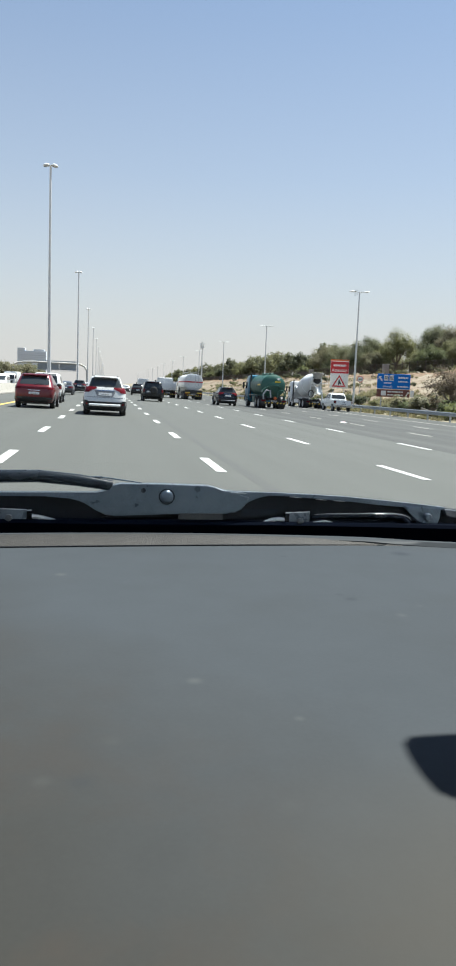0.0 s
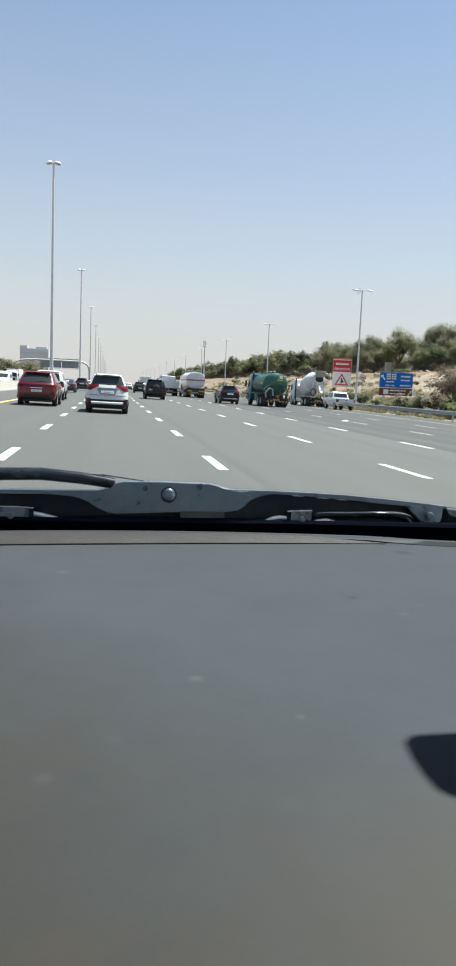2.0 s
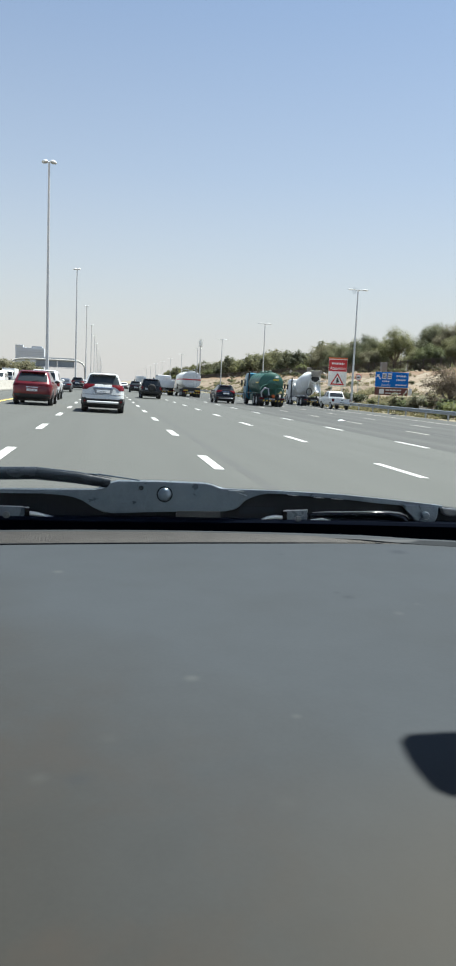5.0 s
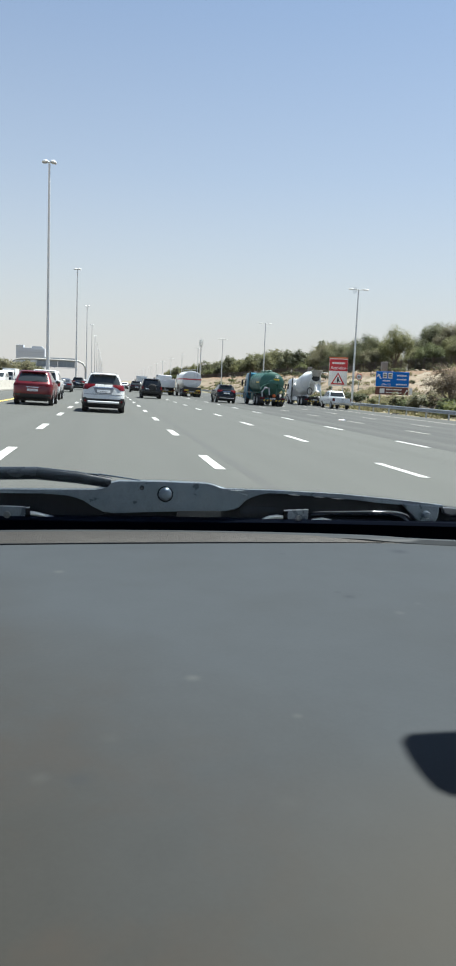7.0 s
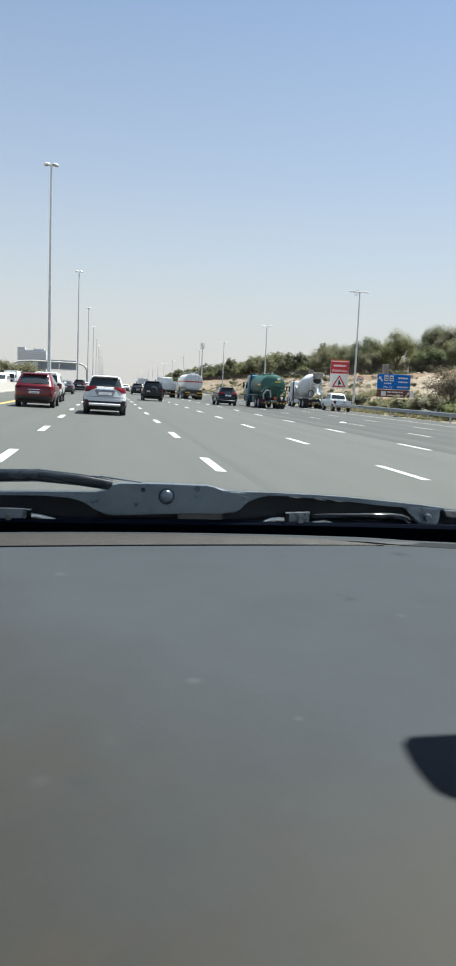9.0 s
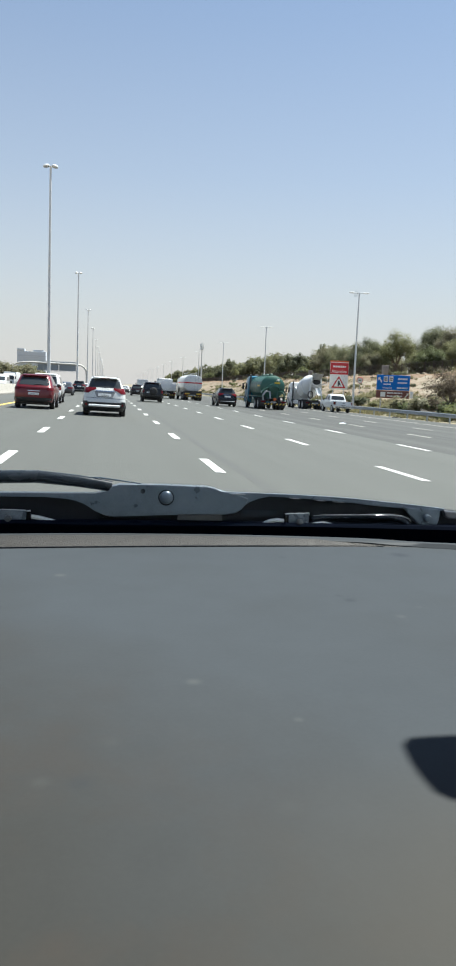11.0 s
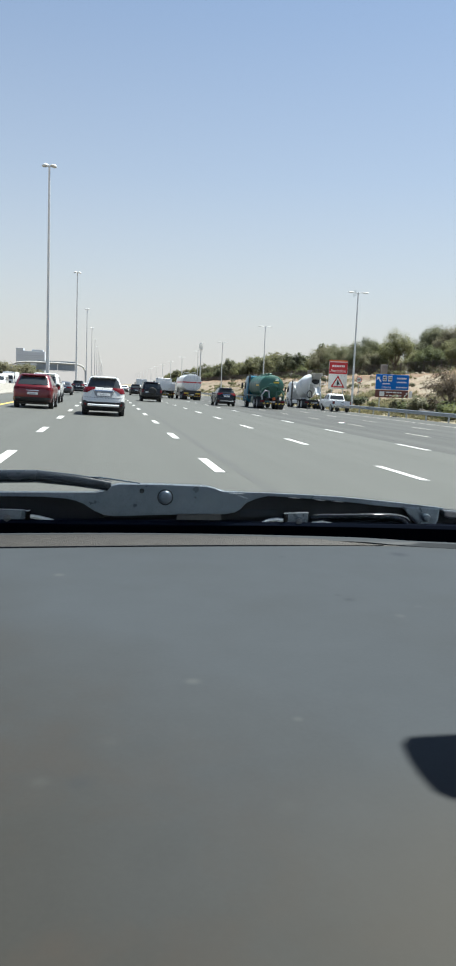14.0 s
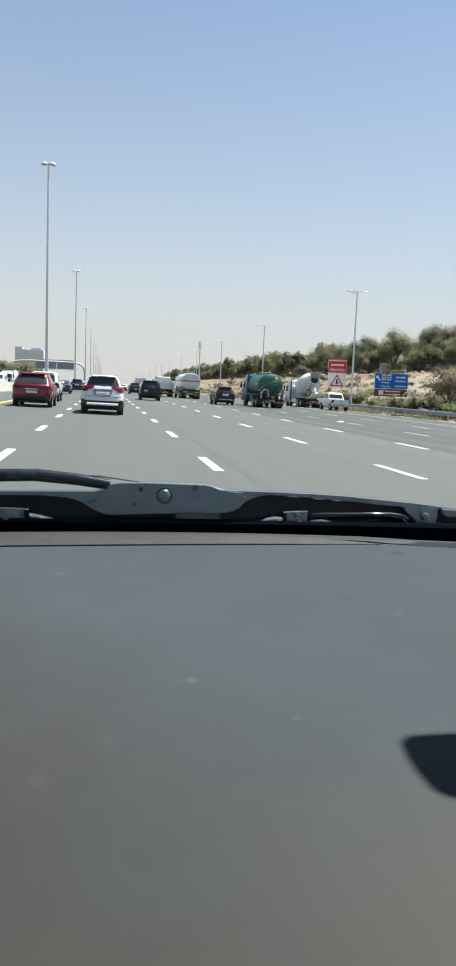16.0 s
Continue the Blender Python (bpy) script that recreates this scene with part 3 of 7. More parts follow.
def wheel(parent, x, y, r, width, side, rim="rim"):
    """A tyre and a rim of its own; side is +1 or -1, the way the hub faces."""
    key = (r, width, side, rim)
    if key not in WHEELS:
        m = pose(0, 0, 0, 0, 90 * side, 0)
        h = width / 2
        tyre = spin(B(), [(r * 0.62, -h), (r * 0.93, -h), (r * 0.99, -h * 0.7), (r, 0), (r * 0.99, h * 0.7), (r * 0.93, h), (r * 0.66, h * 0.96), (r * 0.62, h * 0.7), (r * 0.3, h * 0.6)], m, 28)
        rimb = spin(B(), [(r * 0.64, h * 0.75), (r * 0.64, h * 0.98), (r * 0.58, h * 0.98), (r * 0.52, h * 0.72), (r * 0.2, h * 0.82), (r * 0.14, h * 0.92), (0.02, h * 0.92)], m, 20)
        for k in range(5):
            a = 2 * math.pi * k / 5
            mm = m @ pose(0, 0, 0, 0, 0, math.degrees(a))
            box(rimb, r * 0.15, r * 0.58, -r * 0.055, r * 0.055, h * 0.78, h * 0.93, 0.0, mm)
        WHEELS[key] = (finish(tyre, "tyre", M["tyre"]), finish(rimb, "rim", M[rim]))
    t = part("wheel", WHEELS[key][0], None, parent)
    t.matrix_basis = pose(x, y, r)
    part("rim", WHEELS[key][1], None, t)
    return t


def bars(parent, origin, u, v, width, height, rows, material, seed=0, depth=0.006):
    """Rows of short bars in place of writing that cannot be read."""
    rnd = random.Random(seed)
    for r in range(rows):
        y0 = height * (1 - (r + 0.82) / rows)
        h = height / rows * 0.62
        x = 0.0
        while x < width * 0.98:
            w = min(width * rnd.uniform(0.12, 0.26), width - x)
            part("bar", slab(B(), [(x, y0), (x + w, y0), (x + w, y0 + h), (x, y0 + h)], origin, u, v, depth), material, parent)
            x += w + width * 0.04


def car(name, label, category, m, kind, paint, group=""):
    """A passenger car seen mostly from behind; its origin lies under the rear bumper."""
    c = thing(name, m, label, category, group)
    P = M[paint]
    if kind == "suv":       # rounded family SUV
        hw, belt = 0.905, 1.03
        low = Shell([(0.22, 0.30, 4.50, 0.80), (0.34, 0.10, 4.60, 0.86), (0.46, 0.02, 4.66, 0.895), (0.60, 0.0, 4.69, 0.905), (0.72, 0.04, 4.68, 0.905), (0.90, 0.09, 4.55, 0.90), (1.04, 0.13, 4.2, 0.885), (1.14, 0.17, 4.0, 0.865), (1.22, 0.225, 3.8, 0.82)], 0.26, 0.07)
        top = Shell([(1.00, 0.14, 3.55, 0.86), (1.12, 0.19, 3.35, 0.845), (1.22, 0.25, 3.15, 0.80), (1.36, 0.34, 2.9, 0.735), (1.50, 0.43, 2.62, 0.675), (1.60, 0.50, 2.40, 0.635), (1.66, 0.57, 2.25, 0.595), (1.70, 0.78, 2.0, 0.48)], 0.2, 0.08)
        wr, wy, win = 0.35, (0.98, 3.62), (1.20, 1.60)
    elif kind == "boxy":    # upright off-roader
        hw, belt = 0.94, 1.12
        low = Shell([(0.36, 0.16, 4.62, 0.82), (0.46, 0.04, 4.74, 0.90), (0.62, 0.0, 4.78, 0.935), (0.78, 0.02, 4.78, 0.94), (0.95, 0.05, 4.72, 0.94), (1.12, 0.07, 4.4, 0.925)], 0.16, 0.05)
        top = Shell([(1.09, 0.06, 3.7, 0.915), (1.22, 0.09, 3.45, 0.89), (1.45, 0.16, 3.1, 0.835), (1.66, 0.26, 2.8, 0.78), (1.76, 0.33, 2.6, 0.75), (1.83, 0.42, 2.45, 0.70), (1.86, 0.62, 2.2, 0.56)], 0.14, 0.06)
        wr, wy, win = 0.385, (1.0, 3.75), (1.24, 1.68)
    elif kind == "crossover":  # modern sloping SUV
        hw, belt = 0.93, 1.05
        low = Shell([(0.30, 0.18, 4.55, 0.83), (0.40, 0.05, 4.66, 0.89), (0.55, 0.0, 4.70, 0.92), (0.72, 0.01, 4.71, 0.93), (0.90, 0.03, 4.66, 0.93), (1.05, 0.07, 4.3, 0.91)], 0.24, 0.07)
        top = Shell([(1.02, 0.06, 3.65, 0.90), (1.12, 0.14, 3.4, 0.875), (1.30, 0.30, 3.05, 0.815), (1.48, 0.48, 2.65, 0.745), (1.58, 0.58, 2.4, 0.705), (1.64, 0.66, 2.25, 0.66), (1.67, 0.88, 2.0, 0.52)], 0.2, 0.08)
        wr, wy, win = 0.365, (1.0, 3.75), (1.15, 1.52)
    else:                   # sedan
        hw, belt = 0.90, 0.96
        low = Shell([(0.24, 0.20, 4.52, 0.80), (0.34, 0.05, 4.66, 0.87), (0.50, 0.0, 4.72, 0.895), (0.68, 0.01, 4.72, 0.90), (0.84, 0.06, 4.60, 0.895), (0.96, 0.12, 4.1, 0.87), (1.0, 0.22, 3.9, 0.80)], 0.28, 0.09)
        top = Shell([(0.94, 0.50, 3.60, 0.84), (1.06, 0.72, 3.3, 0.80), (1.24, 1.06, 2.95, 0.735), (1.36, 1.34, 2.65, 0.68), (1.42, 1.55, 2.4, 0.62), (1.45, 1.8, 2.2, 0.50)], 0.18, 0.08)
        wr, wy, win = 0.33, (0.95, 3.75), (1.04, 1.33)
    body = part("body", low.build(B()), P, c)
    part("cabin", top.build(B()), P, c)
    tall = top.z[-1]
    f = {"suv": 0.93, "boxy": 0.82}.get(kind, 0.87)
    part("rear_window", top.rear_patch(B(), win[0], win[1], (-f * 0.95, -f), (f * 0.95, f), 0.008, nx=14), M["glass"], c, "tinted rear window")
    yb = top.at(win[0])
    yt = top.at(win[1])
    for s in (-1, 1):
        part("side_window", top.side_patch(B(), s, win[0], win[1], (yb[0] + 0.55, yt[0] + 0.42), (yb[0] + 1.45, yt[0] + 1.20)), M["glass"], c)
        part("side_window", top.side_patch(B(), s, win[0], win[1], (yb[0] + 1.52, yt[0] + 1.26), (yb[1] - 0.62, yt[1] - 0.38)), M["glass"], c)
        for y in wy:
            wheel(c, s * (hw - 0.105), y, wr, 0.23, s)
            arch = B()
            pts = [(s * (hw + 0.004), y + (wr + 0.05) * math.cos(a), wr + (wr + 0.05) * math.sin(a)) for a in np.linspace(0.0, math.pi, 13)]
            tube(arch, pts, 0.035, 6)
            part("wheel_arch", arch, M["plastic"] if kind != "sedan" else P, c)
        mir = B()
        mm = pose(s * (hw + 0.09), yb[1] - 0.75, belt + 0.12)
        spin(mir, [(0.01, -0.10), (0.07, -0.09), (0.10, -0.02), (0.10, 0.03), (0.06, 0.09), (0.01, 0.10)], mm @ pose(0, 0, 0, 0, 90, 0) @ Matrix.Diagonal((0.8, 0.7, 1, 1)), 12)
        box(mir, -0.05, 0.05, -0.03, 0.03, -0.1, -0.04, 0, mm @ pose(-s * 0.08, 0, 0.03))
        part("wing_mirror", mir, M["plastic"] if paint != "white_paint" else P, c)
    part("windscreen", strip(B(), _front_patch(top, win)), M["glass"], c)
    # rear fittings
    if kind == "suv":
        for s in (-1, 1):
            part("tail_lamp", low_high(low, top, s, 0.98, 1.22, (0.78, 0.70, 0.56, 0.42, 0.46), 1.0), M["red_lens"], c, "red wraparound tail lamp with a pointed tip")
            part("reflector", spin(B(), [(0.001, 0.0), (0.055, 0.0), (0.055, 0.02), (0.001, 0.024)], pose(s * 0.76, low.rear(0.76, 0.50) - 0.012, 0.50, 90, 0, 0), 16), M["red_lens"], c)
            part("corner_cladding", low.rear_patch(B(), 0.23, 0.64, (s * 0.74, s * 0.80), (s * 0.998, s * 0.985), 0.020, nx=8), M["plastic"], c)
        part("bumper_cladding", low.rear_patch(B(), 0.23, 0.60, (-0.995, -0.90), (0.995, 0.90), 0.014, nx=16), M["plastic"], c, "black lower bumper cladding")
        part("bumper_trim", tube(B(), [(x, low.rear(x, 0.47) - 0.03, 0.455) for x in np.linspace(-0.66, 0.66, 11)], 0.055, 12), M["white_paint"] if paint != "black_paint" else M["dull_steel"], c, "silver skid strip" if paint != "black_paint" else "dark skid strip")
        # panel stands proud; its grey on pale cars imitates a shaded hollow
        part("plate_recess", low.rear_patch(B(), 0.82, 1.08, (-0.36, -0.52), (0.36, 0.52), 0.012), M["plate_surround"] if paint != "black_paint" else P, c)
        pl = part("number_plate", low.rear_patch(B(), 0.86, 0.98, (-0.31, -0.31), (0.31, 0.31), 0.024), M["plate"], c)
        part("chrome_strip", low.rear_patch(B(), 1.065, 1.10, (-0.44, -0.44), (0.44, 0.44), 0.022), M["chrome"], c)
        part("bumper_crease", low.rear_patch(B(), 0.775, 0.79, (-0.93, -0.93), (0.93, 0.93), 0.006, nx=16), M["dull_steel"], c)
    elif kind == "boxy":
        for s in (-1, 1):
            part("tail_lamp", low_high(low, top, s, 0.86, 1.14, 0.80, 1.0), M["red_lens"], c, "upright red tail lamp")
            part("reflector", low.rear_patch(B(), 0.55, 0.62, (s * 0.72, s * 0.72), (s * 0.92, s * 0.92), 0.016), M["red_lens"], c)
        part("bumper", low.rear_patch(B(), 0.45, 0.72, (-0.97, -0.97), (0.97, 0.97), 0.05, nx=16), P, c)
        part("bumper_step", low.rear_patch(B(), 0.70, 0.74, (-0.7, -0.7), (0.7, 0.7), 0.07, nx=12), M["plastic"], c)
        if paint == "black_paint":
            cover = B()
            spin(cover, [(0.02, 0.0), (0.30, 0.0), (0.345, 0.03), (0.355, 0.10), (0.34, 0.17), (0.29, 0.21), (0.12, 0.235), (0.02, 0.24)], pose(0.05, 0.05, 1.02, 90, 0, 0), 28)
            part("spare_wheel", cover, M["tyre"], c, "rear-mounted spare wheel")
            part("spare_rim", spin(B(), [(0.2, 0.235), (0.2, 0.25), (0.1, 0.26), (0.02, 0.26)], pose(0.05, 0.05, 1.02, 90, 0, 0), 20), M["plastic"], c)
        pl = part("number_plate", low.rear_patch(B(), 0.84, 0.96, (-0.62, -0.62), (-0.10, -0.10), 0.014) if paint == "black_paint" else low.rear_patch(B(), 0.84, 0.97, (-0.30, -0.30), (0.30, 0.30), 0.014), M["plate"], c)
        part("chrome_strip", low.rear_patch(B(), 1.00, 1.05, (-0.42, -0.42), (0.42, 0.42), 0.02), M["chrome"] if paint != "black_paint" else M["plastic"], c)
    elif kind == "crossover":
        part("light_bar", low.rear_patch(B(), 0.96, 1.00, (-0.9, -0.9), (0.9, 0.9), 0.014, nx=16), M["red_lens"], c, "full-width red light bar")
        for s in (-1, 1):
            part("tail_lamp", low_high(low, top, s, 0.91, 1.03, 0.66, 1.0), M["red_lens"], c)
            part("bumper_insert", low.rear_patch(B(), 0.47, 0.53, (s * 0.64, s * 0.66), (s * 0.90, s * 0.86), 0.028), M["dull_steel"], c, "bright bumper insert")
        part("bumper_cladding", low.rear_patch(B(), 0.31, 0.55, (-0.97, -0.93), (0.97, 0.93), 0.014, nx=16), M["plastic"], c, "black lower bumper cladding")
        pl = part("number_plate", low.rear_patch(B(), 0.68, 0.79, (-0.27, -0.27), (0.27, 0.27), 0.014), M["plate"], c)
        part("lettering_strip", low.rear_patch(B(), 0.86, 0.885, (-0.3, -0.3), (0.3, 0.3), 0.012), M["chrome"], c)
    else:
        for s in (-1, 1):
            part("tail_lamp", low_high(low, None, s, 0.74, 0.88, 0.46, 1.0), M["red_lens"], c, "red tail lamp")
        part("bumper_cladding", low.rear_patch(B(), 0.28, 0.40, (-0.9, -0.93), (0.9, 0.93), 0.014, nx=16), M["plastic"], c, "black lower bumper cladding")
        pl = part("number_plate", low.rear_patch(B(), 0.72, 0.83, (-0.29, -0.29), (0.29, 0.29), 0.012), M["plate"], c)
        part("chrome_strip", low.rear_patch(B(), 0.85, 0.875, (-0.42, -0.42), (0.42, 0.42), 0.012), M["chrome"], c)
    x0 = {"boxy": -0.50 if paint == "black_paint" else -0.2}.get(kind, -0.2)
    zz = {"suv": 0.875, "boxy": 0.855, "crossover": 0.69, "sedan": 0.73}[kind]
    bars(pl, (x0 + 0.05, low.rear(x0, zz) - 0.026, zz + 0.012), (1, 0, 0), (0, 0, 1), 0.3, 0.04, 1, M["plate_ink"], 3)
    # spoiler, brake light, rear wiper, roof rails, underbody
    ys = top.at(tall - 0.07)
    sp = B()
    if kind != "sedan":
        box(sp, -ys[2] * 0.86, ys[2] * 0.86, ys[0] - 0.16, ys[0] + 0.25, tall - 0.085, tall - 0.045, 0.015)
        part("spoiler", sp, P, c)
        part("brake_lamp", box(B(), -0.2, 0.2, ys[0] - 0.166, ys[0] - 0.14, tall - 0.078, tall - 0.055, 0.004), M["red_lens"], c)
        z = win[0] + 0.02
        part("rear_wiper", tube(B(), [(0.0, top.rear(0, z) - 0.02, z), (0.2, top.rear(0.2, z + 0.03) - 0.025, z + 0.03), (0.42, top.rear(0.42, z + 0.02) - 0.02, z + 0.02)], [0.018, 0.012, 0.008], 6), M["plastic"], c)
        for s in (-1, 1):
            part("roof_rail", tube(B(), [(s * ys[2] * 0.84, y, tall - 0.02 + dz) for y, dz in ((ys[0] + 0.25, -0.02), (ys[0] + 0.4, 0.02), (ys[0] + 1.3, 0.03), (ys[1] - 0.4, -0.01))], 0.018, 6), M["plastic"], c)
    part("underbody", box(B(), -hw * 0.72, hw * 0.72, 0.35, 4.2, 0.2, 0.45, 0.03), M["chassis"], c)
    part("exhaust_pipe", tube(B(), [(hw * 0.5, 0.6, 0.28), (hw * 0.5, 0.12, 0.27)], 0.03, 8), M["chassis"], c)
    return c


def _front_patch(top, win):
    outer, inner = [], []
    for i in range(5):
        z = win[0] + (win[1] - win[0]) * i / 4
        w = top.at(z)[2]
        xs = [w * (-0.86 + 1.72 * j / 10) for j in range(11)]
        outer.append([(x, top.front(x, z) + 0.008, z) for x in xs])
        inner.append([(x, top.front(x, z) - 0.03, z) for x in xs])
    return outer, inner


def low_high(low, top, s, z0, z1, a, b):
    """A lamp that wraps from the rear face round the corner."""
    outer, inner = [], []
    for i in range(5):
        z = z0 + (z1 - z0) * i / 4
        w = low.at(z)[2]
        at = a[i] if hasattr(a, "__len__") else a + 0.04 * (1 - i / 4)
        fr = [at + (b - at) * t for t in (0, 0.3, 0.55, 0.75, 0.9, 0.98)]
        fr = [min(q, 0.999) for q in fr]
        o = [(s * w * q * 1.004, low.rear(w * q, z) - 0.014, z) for q in fr]
        n = [(s * w * q * 0.98, low.rear(w * q, z) + 0.03, z) for q in fr]
        o.append((s * (w + 0.012), low.rear(w, z) + 0.22 + 0.1 * i / 4, z))
        n.append((s * (w - 0.03), low.rear(w, z) + 0.22 + 0.1 * i / 4, z))
        outer.append(o)
        inner.append(n)
    return strip(B(), (outer, inner))


def on_road(x, y, yaw=0.0):
    return pose(x, y, gz(x), 0, math.degrees(math.atan(SLOPE)) if x > CREST else -math.degrees(math.atan(SLOPE)), yaw)


# ---------------------------------------------------------------- lorries
def chassis(parent, length, axles, width=2.45, r=0.50, duals=True):
    """Frame rails, axles and wheels of a lorry; axle places from the rear."""
    for s in (-1, 1):
        part("frame_rail", box(B(), s * 0.42 - 0.05, s * 0.42 + 0.05, 0.15, length - 0.4, 0.72, 0.98, 0.01), M["chassis"], parent)
    for y, front in axles:
        part("axle", tube(B(), [(-width / 2 + 0.2, y, r), (width / 2 - 0.2, y, r)], 0.09, 8), M["chassis"], parent)
        for s in (-1, 1):
            wheel(parent, s * (width / 2 - 0.17), y, r, 0.32, s, "rim")
            if duals and not front:
                wheel(parent, s * (width / 2 - 0.52), y, r, 0.30, s, "rim")
    rear = min(a for a, f in axles)
    for s in (-1, 1):
        g = B()
        pts = [(s * (width / 2 - 0.33), rear + (r + 0.12) * math.cos(a), r + (r + 0.12) * math.sin(a)) for a in np.linspace(0.6, math.pi - 0.1, 9)]
        for p, q in zip(pts, pts[1:]):
            mid, d = (Vector(p) + Vector(q)) / 2, Vector(q) - Vector(p)
            box(g, -0.31, 0.31, -d.length / 2, d.length / 2, -0.012, 0.012, 0, Matrix.Translation(mid) @ d.to_track_quat("Y", "Z").to_matrix().to_4x4())
        part("mudguard", g, M["plastic"], parent)
        part("mud_flap", box(B(), s * (width / 2 - 0.33) - 0.3, s * (width / 2 - 0.33) + 0.3, rear - r - 0.16, rear - r - 0.13, 0.25, 0.8, 0.005), M["plastic"], parent)
    bum = part("rear_bumper", box(B(), -width / 2 + 0.05, width / 2 - 0.05, 0.0, 0.09, 0.45, 0.60, 0.015), M["chassis"], parent)
    for s in (-1, 1):
        part("tail_lamp", box(B(), s * 0.95 - 0.2, s * 0.95 + 0.2, -0.03, 0.06, 0.64, 0.78, 0.01), M["red_lens"], parent)
        for k in range(3):
            x = s * (0.25 + 0.3 * k)
            slabbed = slab(B(), [(x, 0.46), (x + 0.12, 0.46), (x + 0.2, 0.59), (x + 0.08, 0.59)], (0, -0.004, 0), (1, 0, 0), (0, 0, 1), 0.006)
            part("warning_stripe", slabbed, M["yellow"], bum)
    plate = part("number_plate", box(B(), -0.26, 0.26, -0.012, 0.004, 0.62, 0.74, 0.004), M["plate"], parent)
    bars(plate, (-0.2, -0.016, 0.635), (1, 0, 0), (0, 0, 1), 0.4, 0.09, 1, M["ink"], 5)


def cab(parent, y0, paint, width=2.42, top=3.05, sleeper=0.0):
    """A flat-fronted tilt cab; y0 its rear wall."""
    front = y0 + 1.95 + sleeper
    low = Shell([(0.48, y0 + 0.1, front - 0.05, width / 2 - 0.03), (0.75, y0, front, width / 2), (1.75, y0, front, width / 2), (2.3, y0, front - 0.10, width / 2 - 0.03), (2.75, y0 + 0.02, front - 0.30, width / 2 - 0.09), (top - 0.08, y0 + 0.06, front - 0.5, width / 2 - 0.16), (top, y0 + 0.3, front - 0.75, width / 2 - 0.35)], 0.16, 0.04)
    shell = part("cab", low.build(B()), M[paint], parent)
    for s in (-1, 1):
        part("side_window", low.side_patch(B(), s, 1.72, 2.42, (y0 + 0.75 + sleeper, y0 + 0.80 + sleeper), (front - 0.30, front - 0.42)), M["glass"], shell)
        part("door_seam", low.side_patch(B(), s, 0.8, 1.68, (y0 + 0.66 + sleeper, y0 + 0.66 + sleeper), (y0 + 0.69 + sleeper, y0 + 0.69 + sleeper), 0.003), M["ink"], shell)
        part("wing_mirror", box(B(), s * (width / 2 + 0.16) - 0.09, s * (width / 2 + 0.16) + 0.09, front - 0.12, front - 0.02, 1.75, 2.35, 0.03), M["plastic"], shell)
        part("mirror_arm", tube(B(), [(s * (width / 2 - 0.04), front - 0.2, 2.3), (s * (width / 2 + 0.16), front - 0.07, 2.3)], 0.018, 6), M["plastic"], shell)
        part("wheel_arch", tube(B(), [(s * (width / 2 - 0.02), front - 0.62 + 0.62 * math.cos(a), 0.5 + 0.62 * math.sin(a)) for a in np.linspace(0, math.pi, 11)], 0.06, 6), M["plastic"], shell)
        part("step", box(B(), s * (width / 2 - 0.1) - 0.1, s * (width / 2 - 0.1) + 0.08, y0 + 0.2, y0 + 0.75, 0.35, 0.42, 0.01), M["chassis"], shell)
        part("head_lamp", box(B(), s * 0.85 - 0.2, s * 0.85 + 0.2, front - 0.04, front + 0.02, 0.62, 0.82, 0.03), M["lamp_glass"], shell)
    outer, inner = [], []
    for i in range(5):
        z = 1.66 + 0.78 * i / 4
        w = low.at(z)[2]
        xs = [w * (-0.88 + 1.76 * j / 10) for j in range(11)]
        outer.append([(x, low.front(x, z) + 0.012, z) for x in xs])
        inner.append([(x, low.front(x, z) - 0.03, z) for x in xs])
    part("windscreen", strip(B(), (outer, inner)), M["glass"], shell)
    part("grille", box(B(), -0.7, 0.7, front - 0.03, front + 0.015, 0.95, 1.4, 0.02), M["plastic"], shell)
    part("exhaust_stack", tube(B(), [(-width / 2 + 0.18, y0 - 0.14, 0.9), (-width / 2 + 0.18, y0 - 0.14, top - 0.15), (-width / 2 + 0.18, y0 - 0.24, top + 0.12)], 0.075, 10), M["chassis"], parent)
    return shell


def tank_shell(parent, y0, y1, z, rx, rz, material, label, bulge=0.26, square=1.0):
    """An oval tank lying lengthways with dished ends; square below 1 fills out its corners."""
    loops = []
    n = 36
    ends = ((1.0, 0.02), (0.96, 0.30), (0.77, 0.62), (0.38, 0.88), (0.08, 0.98))
    prof = [(y0 - bulge * b, k) for b, k in ends] + [(y0 + 0.06, 1.0)]
    prof += [(y0 + (y1 - y0) * t, 1.0) for t in (0.25, 0.5, 0.75)]
    prof += [(y1 - 0.06, 1.0)] + [(y1 + bulge * b, k) for b, k in reversed(ends)]
    for y, k in prof:
        loops.append([(rx * k * math.copysign(abs(math.cos(a)) ** square, math.cos(a)), y, z + rz * k * math.copysign(abs(math.sin(a)) ** square, math.sin(a)))
                      for a in (2 * math.pi * i / n for i in range(n))])
    t = part("tank", rings(B(), loops), M[material], parent, label)
    return t


def hoop(y, z, rx, rz, half, proud):
    n = 36
    loops = []
    for dy, k in ((-half, 0.0), (-half, proud), (half, proud), (half, 0.0)):
        loops.append([((rx + k) * math.cos(a), y + dy, z + (rz + k) * math.sin(a)) for a in (2 * math.pi * i / n for i in range(n))])
    return rings(B(), loops, cap=False)


